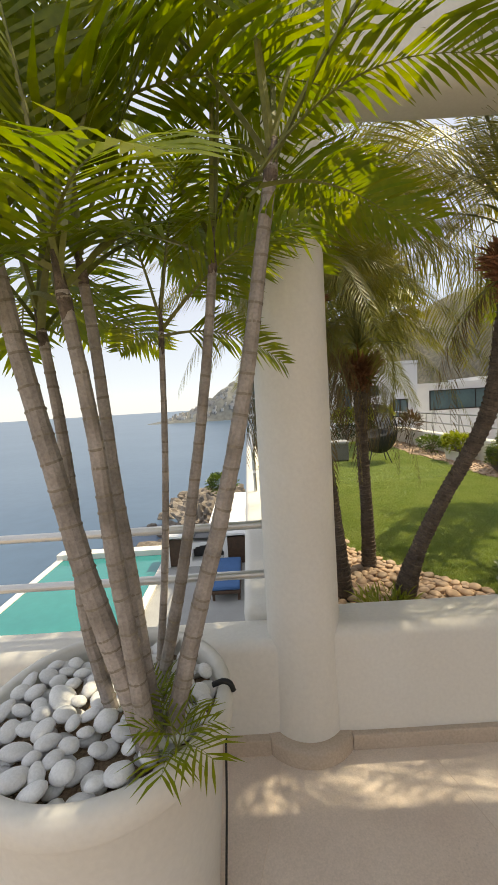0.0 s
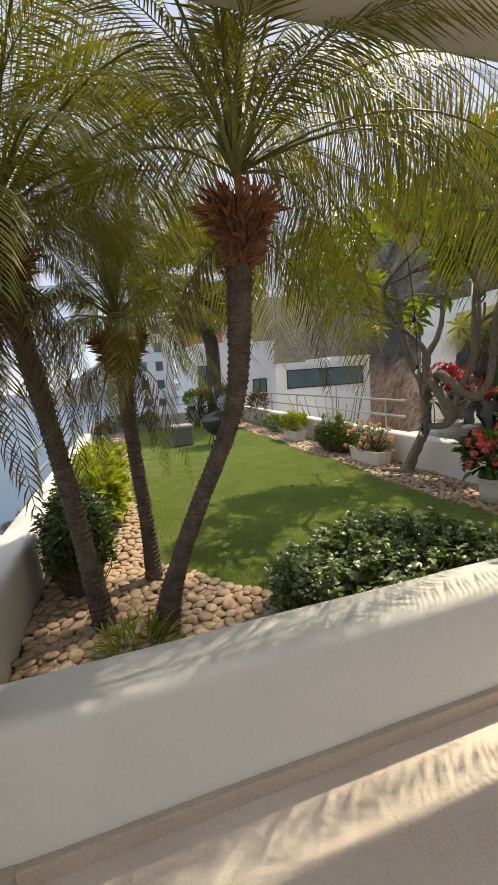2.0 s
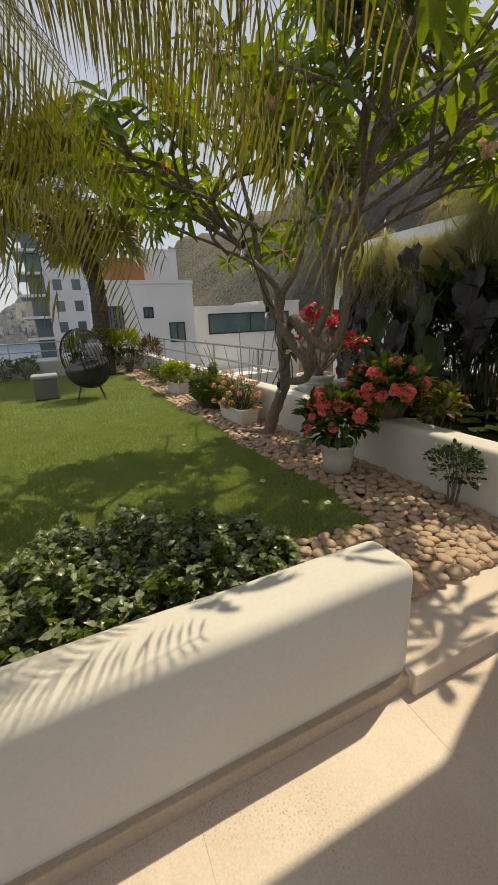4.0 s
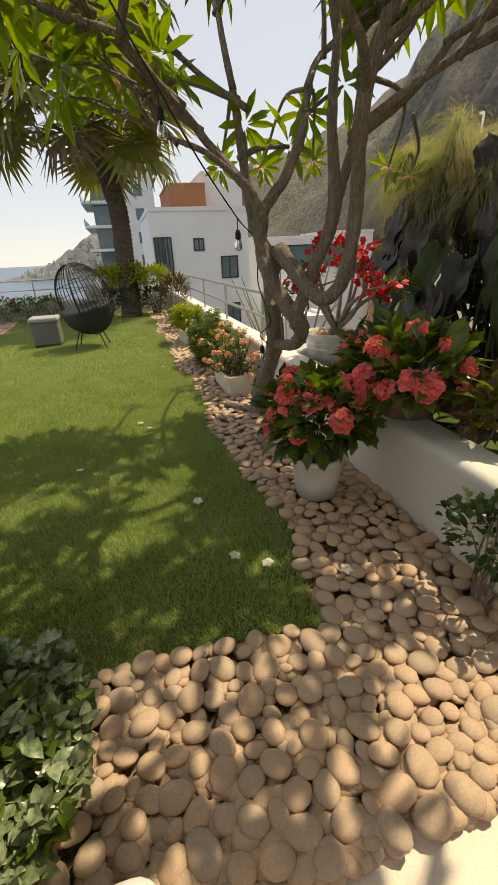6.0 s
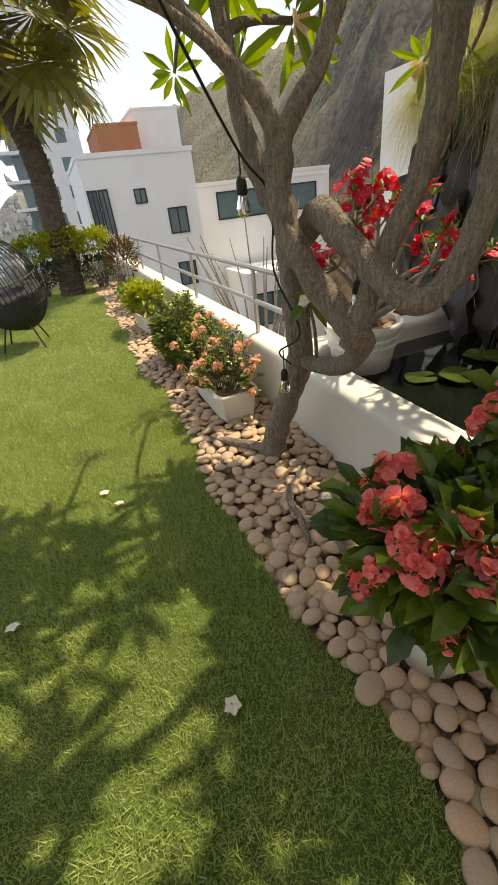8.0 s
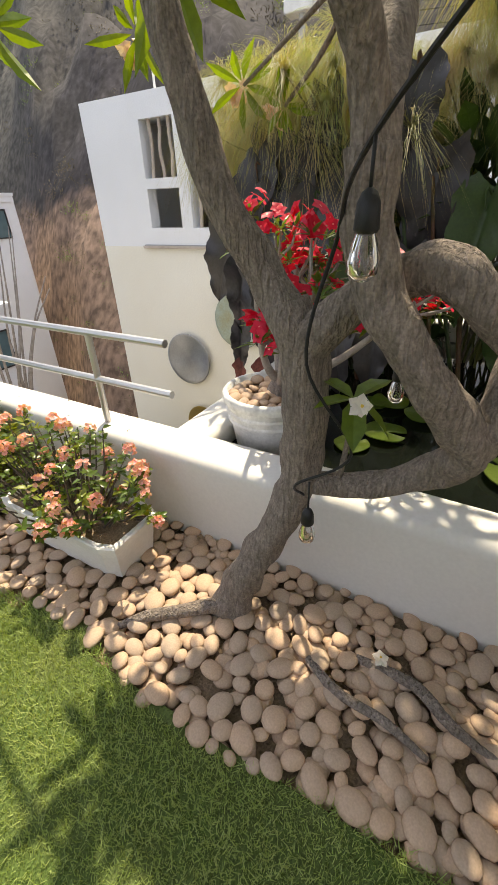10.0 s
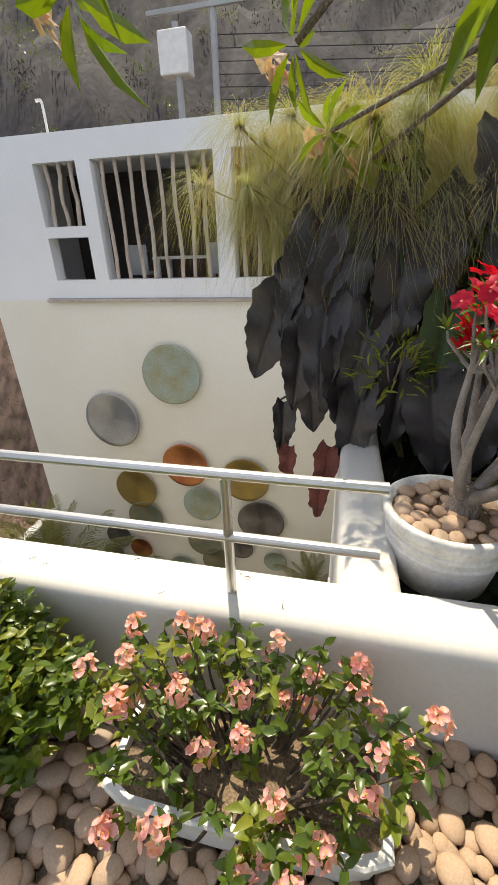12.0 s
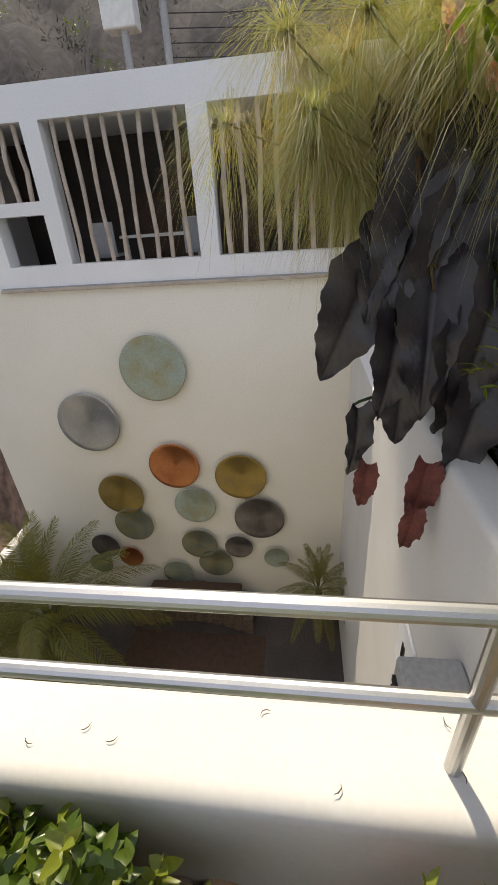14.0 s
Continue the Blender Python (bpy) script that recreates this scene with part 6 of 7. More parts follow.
DISCS = [
    (9.165, -0.758, 0.64, VERDI, "verdigris green"), (10.731, -1.873, 0.66, ZINC, "brushed zinc grey"), (9.078, -2.907, 0.55, COPPER, "glowing copper"), (7.665, -3.165, 0.55, BRASS, "mottled brass"),
    (10.431, -3.674, 0.53, BRASS, "aged golden brass"), (8.75, -3.939, 0.47, VERDI, "pale verdigris"), (10.297, -4.526, 0.47, OLIVE, "olive patina"), (7.32, -4.269, 0.56, DARKM, "dark polished bronze"),
    (11.177, -5.237, 0.36, DARKM, "dark bronze"), (8.786, -5.083, 0.43, OLIVE, "mottled olive"), (7.847, -5.133, 0.33, DARKM, "small dark bronze"), (10.585, -5.568, 0.31, COPPER, "small copper"),
    (11.431, -5.842, 0.30, OLIVE, "small olive"), (8.447, -5.673, 0.42, OLIVE, "pale olive"), (6.973, -5.435, 0.29, VERDI, "small verdigris"), (9.445, -6.053, 0.38, VERDI, "green verdigris"), (9.03, -6.593, 0.30, DARKM, "small dark")]
for y, z, r, m, txt in DISCS:
    ob = thing("wall_disc_ornament", txt + " metal disc hung on the cream wall", "wall disc", (XF, y, z), "metal discs on the wall")
    bm = bmesh.new()
    prof = [(0.0, 0.075), (r * 0.3, 0.082), (r * 0.6, 0.100), (r * 0.85, 0.12), (r * 0.97, 0.135), (r, 0.130), (r * 0.97, 0.115), (r * 0.6, 0.085), (0.0, 0.06)]
    lathe(bm, prof, 48)
    bmesh.ops.transform(bm, matrix=Matrix.Rotation(radians(-90), 4, "Y"), verts=bm.verts)
    part("dish", bm, m, ob, smooth=True)
    bm = bmesh.new()
    tube(bm, [(-0.0, 0, 0), (-0.07, 0, 0)], r * 0.12, 10)
    part("mount", bm, BLACK_METAL, ob)

# ---- barred openings ----
random.seed(82)
bars = thing("window_bars", "row of pale crooked wooden poles in the openings", "window bars", (XF + 0.10, 9.16, 1.10))
B0 = bars.location.copy()
for ys, z0, z1 in (([10.29 - 0.27 * (i + 0.6) for i in range(8)], 1.10, 3.07), ([7.72 - 0.27 * (i + 0.6) for i in range(8)], 1.10, 3.07), ([11.45 - 0.26 * (i + 0.7) for i in range(3)], 2.05, 3.07)):
    for y in ys:
        pts = [Vector((rnd(-0.02, 0.02), y + 0.02 * math.sin(k * 1.3 + y * 9), z0 - 0.01 + (z1 - z0 + 0.02) * k / 5)) - Vector((0, B0.y, B0.z)) for k in range(6)]
        part("pole", tube(bmesh.new(), pts, [rnd(0.034, 0.042), 0.036, rnd(0.033, 0.04)], 8, True, 0.15), BAMBOO, bars)
tagged(part("ledge", box(bmesh.new(), XF - 0.10, XF, 5.3, 11.72, 0.69, 0.745, 0.01), BAMBOO), "narrow tiled ledge below the openings", "ledge", kind="structure")
bm = box(bmesh.new(), XF - 0.06, XF, 5.3, 11.70, 0.745, 0.765)
tagged(part("flashing", bm, CONCRETE), "grey flashing on the ledge", "trim", kind="structure")
cab = thing("room_cabinet", "dark wooden cabinet in the room behind bars", "cabinet", (XF + 2.85, 8.6, 0.72))
part("body", box(bmesh.new(), -0.3, 0.3, -1.3, 1.3, 0, 1.5, 0.01), DARK_WOOD, cab)
for y in (-0.65, 0.65):
    part("door", box(bmesh.new(), -0.325, -0.3, y - 0.6, y + 0.6, 0.1, 1.4, 0.005), DARK_WOOD, cab)
tab = thing("room_table", "white table in the room behind bars", "table", (XF + 1.2, 9.0, 0.72))
part("top", box(bmesh.new(), -0.4, 0.4, -0.7, 0.7, 0.70, 0.75, 0.01), CERAMIC, tab)
for x in (-0.33, 0.33):
    for y in (-0.6, 0.6):
        part("leg", box(bmesh.new(), x - 0.03, x + 0.03, y - 0.03, y + 0.03, 0, 0.70), CERAMIC, tab)
for y in (8.2, 9.9):
    ch = thing("room_chair", "pale chair in the room behind bars", "chair", (XF + 0.75, y, 0.72), "chairs in the barred room")
    part("seat", box(bmesh.new(), -0.22, 0.22, -0.22, 0.22, 0.42, 0.47, 0.01), FABRIC_GREY, ch)
    part("backrest", box(bmesh.new(), -0.22, -0.18, -0.22, 0.22, 0.47, 0.98, 0.01), FABRIC_GREY, ch)
    for x in (-0.19, 0.19):
        for q in (-0.19, 0.19):
            part("leg", box(bmesh.new(), x - 0.02, x + 0.02, q - 0.02, q + 0.02, 0, 0.42), DARK_WOOD, ch)

# ---- sunken courtyard ----
random.seed(83)


def court_palm(at, height, n, size, label):
    ob = thing("court_palm", label, "palm", at, "palms in the courtyard")
    part("trunk", ringed_trunk([Vector((0, 0, 0)), Vector((0.05, 0, height * 0.5)), Vector((0.0, 0.05, height))], [0.09, 0.07, 0.07], 30, 10, 0.08, 0.07), BARK, ob)
    for i in range(n):
        q = i / n
        f = part("frond", DATE[min(4, 1 + int(q * 4))], None, ob)
        f.matrix_local = Matrix.Translation((0, 0.05, height)) @ Matrix.Rotation(i * 2.4, 4, "Z") @ Matrix.Rotation(-radians(60 - 60 * q), 4, "Y") @ Matrix.Scale(size, 4)


court_palm((9.4, 11.3, -7.0), 1.7, 34, 2.1, "feathery palm rising from the sunken courtyard")
court_palm((8.6, 12.2, -7.0), 1.5, 30, 2.0, "feathery palm rising from the sunken courtyard")
court_palm((10.7, 5.98, -7.0), 1.5, 26, 1.0, "dark feathery palm in the courtyard corner")
ben = thing("woven_bench", "curved brown woven bench against the wall", "bench", (11.1, 9.0, -7.0))
for k in range(12):
    t = k / 11
    part("back_panel", box(bmesh.new(), -0.45 + 0.25 * math.sin(t * 3.1), 0.35, -1.5 + 2.7 * t, -1.5 + 2.7 * t + 0.243, 0.0, 0.5 + 0.35 * math.sin(t * 3.1), 0.03, 2), BARK, ben)
part("cushion", box(bmesh.new(), -0.5, 0.2, -1.2, 1.0, 0.86, 1.0, 0.05), DARK_WOOD, ben)
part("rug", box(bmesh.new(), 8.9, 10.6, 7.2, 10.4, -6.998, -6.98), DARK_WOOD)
tagged(bpy.data.objects["rug"], "dark brown rug on the courtyard floor", "rug")
unit = thing("air_unit", "grey metal ventilation box on the side wall", "air unit", (5.44, 5.70, -0.82))
part("body", box(bmesh.new(), -0.30, 0.30, 0.0, 0.28, 0.0, 0.62, 0.02), CONCRETE, unit)
for k in range(7):
    part("slat", box(bmesh.new(), -0.26, 0.26, 0.28, 0.295, 0.07 + 0.07 * k, 0.11 + 0.07 * k), BLACK_METAL, unit)
hatch = thing("wall_hatch", "small square white hatch with a dark slot in the court wall", "hatch", (6.35, 5.70, -1.3))
part("frame", box(bmesh.new(), -0.17, 0.17, 0.0, 0.02, 0.0, 0.46, 0.006), PLASTER_COOL, hatch)
part("slot", box(bmesh.new(), -0.03, 0.03, 0.02, 0.026, 0.16, 0.30), BLACK_METAL, hatch, "dark slot")
# small litter on the wall top
for i in range(9):
    y = rnd(5.8, 7.2)
    ob = part("fallen_twig", tube(bmesh.new(), [Vector((0, -0.014, 0.002)), Vector((0.006, -0.006, 0.004)), Vector((0.007, 0.005, 0.004)), Vector((0, 0.014, 0.002))], [0.0006, 0.0014, 0.0013, 0.0005], 5), LEAF_RED if i % 3 == 0 else BARK)
    ob.matrix_world = pose(rnd(4.95, 5.12), y, 0.476, 0, 0, rnd(0, 360))
    tagged(ob, "tiny dry curled twig on the wall top", "twig", "twigs on the wall")
# power pole behind the building
pol = thing("utility_pole", "concrete utility pole with a grey transformer box and wires", "utility pole", (20.0, 11.45, -3.0))
part("pole", tube(bmesh.new(), [(0, 0, 0), (0, 0, 10.9)], [0.16, 0.10], 12), CONCRETE, pol)
part("pole", tube(bmesh.new(), [(0.3, -1.15, 0), (0.3, -1.15, 13.0)], [0.14, 0.10], 12), CONCRETE, pol)
part("transformer", box(bmesh.new(), -0.25, 0.35, -0.42, 0.55, 9.6, 10.7, 0.05), CERAMIC, pol, "pale grey transformer box")
part("crossarm", box(bmesh.new(), 0.15, 0.27, -2.2, 1.0, 11.2, 11.32), CONCRETE, pol)
for k in range(6):
    bm = bmesh.new()
    z = 9.0 + 0.32 * k
    tube(bm, [(0.3, -1.1, z), (1.0, -8, z - 0.35), (2.0, -18, z + 0.3)], 0.014, 4)
    part("wire", bm, RUBBER, pol)
# chimney pipe on the roof
pp = thing("roof_pipe", "thin white bent pipe on the flat roof", "pipe", (XF + 0.6, 11.4, 3.5))
part("tube", tube(bmesh.new(), smooth_line([(0, 0, 0), (0, 0, 0.55), (0, 0.04, 0.62), (0, 0.12, 0.62)], 4), 0.025, 8), CERAMIC, pp)


# ---- neighbouring buildings and the coast ----
random.seed(91)


def building(label, at, size, windows, material=None, name="house", roof=True, turn=0):
    """A plain block with a parapet roof and window openings on its south face: (x, z, w, h)."""
    ob = thing(name, label, "building", at)
    ob.rotation_euler = (0, 0, radians(turn))
    w, d, h = size
    part("wall", box(bmesh.new(), 0, w, 0, d, 0, h), material or PLASTER_COOL, ob)
    if roof:
        bm = bmesh.new()
        box(bm, -0.05, w + 0.05, -0.05, 0.2, h, h + 0.18)
        box(bm, -0.05, w + 0.05, d - 0.2, d + 0.05, h, h + 0.18)
        box(bm, -0.05, 0.2, 0.2, d - 0.2, h, h + 0.18)
        box(bm, w - 0.2, w + 0.05, 0.2, d - 0.2, h, h + 0.18)
        part("roof", bm, material or PLASTER_COOL, ob)
    for x, z, ww, hh in windows:
        win = part("window", box(bmesh.new(), x, x + ww, -0.012, 0.0, z, z + hh), BLUE_GLASS, ob)
        bm = bmesh.new()
        for a, b, c, e in ((x - 0.06, x, z - 0.06, z + hh + 0.06), (x + ww, x + ww + 0.06, z - 0.06, z + hh + 0.06), (x, x + ww, z - 0.06, z), (x, x + ww, z + hh, z + hh + 0.06), (x + ww / 2 - 0.025, x + ww / 2 + 0.025, z, z + hh)):
            box(bm, a, b, -0.05, -0.0, c, e)
        part("frame", bm, BLACK_METAL, win)
    return ob


building("white cubic house with small dark-framed windows", (5.25, 24.0, -14.0), (4.9, 8, 17.35), [(2.1, 15.65, 0.42, 0.45), (3.45, 14.3, 0.78, 0.95), (3.5, 12.0, 0.75, 0.95), (0.15, 14.6, 0.3, 1.6), (0.6, 14.6, 0.3, 1.6)])
building("low white house with a dark long window band", (10.6, 26.0, -14.0), (7.6, 8, 16.0), [(1.2, 14.5, 5.8, 1.15)])
building("white terraced house below the slope", (11.6, 22.5, -14.0), (2.8, 3, 12.0), [(0.4, 9.6, 1.8, 1.5)])
building("orange rendered block behind white houses", (8.9, 45.0, -14.0), (3.4, 8, 21.3), [(0.6, 17, 0.8, 1.2), (2.0, 17, 0.8, 1.2)], ORANGE)
building("white block behind the orange house", (12.4, 47.0, -14.0), (4.0, 8, 22.5), [(1, 18, 1.0, 1.2)])
# tower with balconies
tw = thing("apartment_tower", "tall white apartment tower with stacked balconies", "building", (0.4, 70.0, -19.5))
part("wall", box(bmesh.new(), 3.0, 9.4, 0, 12, 0, 46), PLASTER_COOL, tw)
part("core", box(bmesh.new(), 0.8, 3.0, 0.8, 11, 0, 46), BLUE_GLASS, tw, "teal glazed front")
for k in range(15):
    z = 1.0 + 3.0 * k
    bal = part("balcony", box(bmesh.new(), -0.6, 3.0, -0.7, 11.2, z, z + 0.35), PLASTER_COOL, tw)
    part("parapet", box(bmesh.new(), -0.6, -0.5, -0.7, 11.2, z + 0.35, z + 1.2), BLUE_GLASS, bal)
    part("window", box(bmesh.new(), 4.0, 5.2, -0.02, 0.0, z + 0.9, z + 2.4), BLUE_GLASS, tw)
    part("window", box(bmesh.new(), 6.6, 7.8, -0.02, 0.0, z + 0.9, z + 2.4), BLUE_GLASS, tw)
# neighbour on the slope, beyond the railing
building("small white house high on the slope", (19.0, 33.0, -6.0), (4.0, 5, 8.5), [(1.0, 6.2, 1.2, 1.1)])

# headlands over the bay
# base colours paled towards grey to stand in for haze over the bay
HEAD = mat("far_headland", (0.13, 0.14, 0.14), 0.95, (0.19, 0.19, 0.175), 0.8, 0.04, 0.2, 0.3, 0.6, 0.15)
FAR_HOUSE = mat("far_pale_render", (0.55, 0.54, 0.52), 0.9, (0.36, 0.33, 0.30), 0.8, 0.08)


def land_height(x0, x1, peak, seed, x, v, y, wide):
    """Height of a headland over the sea; v runs from its near to its far shore."""
    u = (x - x0) / (x1 - x0)
    h = peak * (max(0.0, math.sin(math.pi * v)) ** 0.6) * min(1, max(0.0, u) * 1.7) ** 1.4 * (0.65 + 0.5 * u)
    q = Vector((x, y, 0)) * (9.0 / abs(wide)) + Vector((seed, 0, 0))
    return max(0.0, h * (0.88 + 0.22 * noise.fractal(q, 1.0, 2.0, 3)) + 0.02 * peak * noise.noise(q * 9) * min(1, h / 10))


def headland(x0, x1, y, depth, peak, seed, label):
    bm = bmesh.new()
    grid = []
    for i in range(121):
        row = []
        for j in range(25):
            u, v = i / 120, j / 24
            x, yy = x0 + (x1 - x0) * u, y + depth * v
            row.append(bm.verts.new((x, yy, -20.5 + land_height(x0, x1, peak, seed, x, v, yy, x1 - x0))))
        grid.append(row)
    for a, b in zip(grid, grid[1:]):
        for j in range(24):
            bm.faces.new((a[j], b[j], b[j + 1], a[j + 1]))
    return tagged(part("headland", bm, HEAD, smooth=True), label, "headland", kind="structure")


headland(-170, 70, 620, 260, 72, 2.0, "distant wooded headland over the bay")
headland(60, 420, 900, 400, 55, 5.0, "far hazy hills beyond the bay")
town = Soup()
for i in range(150):
    x, v = rnd(-125, 65), rnd(0.03, 0.20)
    y = 620 + 260 * v
    w, h = rnd(2.5, 6), rnd(2.5, 6)
    z = -21.5 + land_height(-170, 70, 72, 2.0, x, v, y, 240)
    h += 1.5
    town.add([Vector((x, y, z)), Vector((x + w, y, z)), Vector((x + w, y, z + h)), Vector((x, y, z + h)), Vector((x, y + w, z)), Vector((x + w, y + w, z)), Vector((x + w, y + w, z + h)), Vector((x, y + w, z + h))],
             [(0, 1, 2, 3), (3, 2, 6, 7), (1, 5, 6, 2), (4, 0, 3, 7), (5, 4, 7, 6)])
tagged(part("far_houses", town.mesh("far_houses", FAR_HOUSE), None), "scatter of pale houses on the distant headland", "houses", kind="stuff")

# lower terrace with pool, rocks on the shore
ZP = -3.0
tagged(part("pool_terrace", box(bmesh.new(), -2.6, -0.08, 3.2, 12.4, ZP - 2.0, ZP - 0.05), CONCRETE), "grey paved lower terrace beside the pool", "terrace", kind="structure")
bm = bmesh.new()
box(bm, -6.3, -2.6, 6.5, 6.9, ZP - 3, ZP + 0.05)
box(bm, -6.3, -2.6, 12.4, 12.8, ZP - 3, ZP + 0.12)
box(bm, -6.3, -6.1, 6.9, 12.4, ZP - 3, ZP - 0.03)
box(bm, -2.8, -2.6, 6.9, 12.4, ZP - 3, ZP + 0.02)
box(bm, -6.1, -2.8, 6.9, 12.4, ZP - 3, ZP - 1.4)
tagged(part("pool_basin", bm, PLASTER), "white edge of the infinity pool", "pool", kind="structure")
tagged(part("pool_water", box(bmesh.new(), -6.1, -2.8, 6.9, 12.4, ZP - 1.4, ZP - 0.05), POOL), "turquoise pool water", "water", kind="structure")
tagged(part("sea_deck", box(bmesh.new(), -1.75, -0.08, 12.4, 20.5, ZP - 2.0, ZP + 0.05, 0.02), PLASTER_COOL), "white painted deck leading to the rocks", "deck", kind="structure")
bbq = thing("outdoor_kitchen", "white masonry barbecue with an arched black opening and brown doors", "barbecue", (-2.58, 11.3, ZP - 0.05))
bm = bmesh.new()
for x0, x1 in ((0.0, 0.10), (0.62, 0.74), (1.66, 1.78), (2.40, 2.50)):
    box(bm, x0, x1, 0.0, 0.62, 0.0, 0.86)
box(bm, 0.74, 1.66, 0.0, 0.62, 0.62, 0.70)
box(bm, 0.74, 1.66, 0.0, 0.62, 0.0, 0.14)
box(bm, 0.10, 2.40, 0.56, 0.62, 0.0, 0.86)
for k in range(9):
    a0, a1 = math.pi * k / 9, math.pi * (k + 1) / 9
    top = 0.40 + 0.22 * min(math.sin(a0), math.sin(a1)) ** 0.6
    box(bm, 1.2 + 0.46 * math.cos(a1), 1.2 + 0.46 * math.cos(a0), 0.01, 0.08, top, 0.62)
part("masonry", bm, PLASTER_COOL, bbq)
for x0, x1 in ((0.10, 0.62), (1.78, 2.40)):
    part("door", box(bmesh.new(), x0, x1, 0.03, 0.07, 0.02, 0.80, 0.006), DARK_WOOD, bbq, "brown slatted door")
part("firebox", box(bmesh.new(), 0.74, 1.66, 0.40, 0.55, 0.14, 0.62), BLACK_METAL, bbq)
for x0, x1 in ((-0.05, 0.78), (1.62, 2.55)):
    part("worktop", box(bmesh.new(), x0, x1, -0.05, 0.66, 0.86, 0.93, 0.012), PLASTER_COOL, bbq)
part("grill", box(bmesh.new(), 0.80, 1.60, 0.04, 0.58, 0.78, 0.82, 0.008), BLACK_METAL, bbq, "black grill plate")
lounge = thing("sun_lounger", "blue cushioned lounger on the lower terrace", "lounger", (-0.75, 10.0, ZP - 0.05))
part("frame", box(bmesh.new(), -0.35, 0.35, -0.95, 0.95, 0.18, 0.26, 0.02), DARK_WOOD, lounge)
part("cushion", box(bmesh.new(), -0.33, 0.33, -0.93, 0.93, 0.26, 0.36, 0.04), mat("blue_cushion", (0.05, 0.14, 0.32), 0.85, None, 0.4), lounge)
for x in (-0.3, 0.3):
    for y in (-0.85, 0.85):
        part("leg", box(bmesh.new(), x - 0.03, x + 0.03, y - 0.03, y + 0.03, 0, 0.18), DARK_WOOD, lounge)
SHORE = mat("shore_rock", (0.26, 0.22, 0.18), 0.9, (0.12, 0.10, 0.085), 0.9, 0.5, 3, 0.35, 0.8, 2.0)
for i in range(80):
    t = rnd(0, 1)
    y = 56 + 46 * t
    x = y * (rnd(-0.30, -0.03) * (1 - 0.55 * t) - 0.02)
    bm = bmesh.new()
    bmesh.ops.create_icosphere(bm, subdivisions=3, radius=1)
    o = Vector((i * 2.3, 1, 0))
    for v in bm.verts:
        v.co *= 1 + 0.5 * noise.noise(v.co * 1.3 + o) + 0.2 * noise.noise(v.co * 4 + o)
    k = rnd(0.8, 2.6)
    ob = part("shore_rock", bm, SHORE, smooth=False)
    ob.matrix_world = pose(x, y, -20.2, rnd(0, 40), rnd(0, 40), rnd(0, 360)) @ Matrix.Diagonal((k, k * 0.8, k * 0.7, 1))
    tagged(ob, "weathered brown boulder on the shore", "rock", "boulders along the shore")

# rocky point below the deck, its bush and the surf round it
bm = bmesh.new()
bmesh.ops.create_icosphere(bm, subdivisions=6, radius=1)
for v in bm.verts:
    n_ = v.co.normalized()
    k = 1 + 0.30 * noise.noise(n_ * 2.1) + 0.22 * noise.noise(n_ * 5.0) + 0.12 * noise.noise(n_ * 11) + 0.06 * noise.noise(n_ * 24)
    v.co = Vector((n_.x * 2.2 * k, n_.y * 3.0 * k, n_.z * 16.0 * k if n_.z < 0 else n_.z * 1.9 * k))
rock = part("rocky_point", bm, SHORE)
rock.location = (-2.3, 23.4, -5.7)
tagged(rock, "weathered brown rocky point beside the white deck", "rock", kind="structure")
bush("shore_bush", "dark green bush on the rocky point", "bush", (-1.75, 24.0, -4.4), (0.95, 0.9, 0.62), 900, (0.20, 0.09), LEAF, 16, 1.3, more=(300, LEAF_DARK))
FOAM = mat("sea_foam", (0.80, 0.83, 0.85), 0.8, (0.5, 0.58, 0.62), 0.8, 0.7, 5, 0.2, 0.4)
foam = Soup()
for i in range(150):
    t = rnd(0, 1)
    y = 50 + 45 * t
    x = y * rnd(-0.34, -0.05)
    c, n_, big = Vector((x, y, -20.44)), 9, rnd(0.5, 2.0)
    ring = [c + Vector((math.cos(6.283 * k / n_) * big * 1.8 * rnd(0.5, 1.2), math.sin(6.283 * k / n_) * big * rnd(0.5, 1.2), -0.03)) for k in range(n_)]
    foam.add([c + Vector((0, 0, 0.08))] + ring, [(0, 1 + k, 1 + (k + 1) % n_) for k in range(n_)])
tagged(part("sea_foam", foam.mesh("sea_foam", FOAM, smooth=True), None), "white surf breaking round the boulders", "foam", kind="stuff")

# scrub on the dry slope
random.seed(92)
s = Soup()
for i in range(900):
    a = rnd(16, 120)
    r = 14 + 70 * rnd(0, 1) ** 1.4
    z = terrain_z(a, r)
    p = Vector((4 + r * math.sin(radians(a)), 6 + r * math.cos(radians(a)), 0))
    z += (2.2 * noise.fractal(p * 0.10, 1.0, 2.0, 4) + 0.8 * noise.fractal(p * 0.45, 1.0, 2.0, 3)) * min(3.0, r / 40 + 0.6) * float(np.interp(a, [24, 40], [0.4, 1.0])) * min(1, max(0, (r - 9) / 12))
    p.z = z
    if XF - 0.5 < p.x < XF + 4 and 2 < p.y < 14:
        continue
    k = rnd(0.3, 0.9) * (1 + r / 90)
    for j in range(60):
        d = Vector((rnd(-1, 1), rnd(-1, 1), rnd(0, 1))).normalized()
        s.leaf(p + d * k * rnd(0.3, 1), d + Vector((rnd(-1, 1), rnd(-1, 1), 0.4)), Vector((0, 0, 1)), k * rnd(0.10, 0.24), k * rnd(0.03, 0.07), 0.2, 0.2, 0 if i % 3 else 1)
SCRUB = mat("dry_scrub", (0.11, 0.10, 0.045), 0.9, (0.17, 0.13, 0.08), 0.6, 0.5, 5, 0.3, 0, island=0.4)
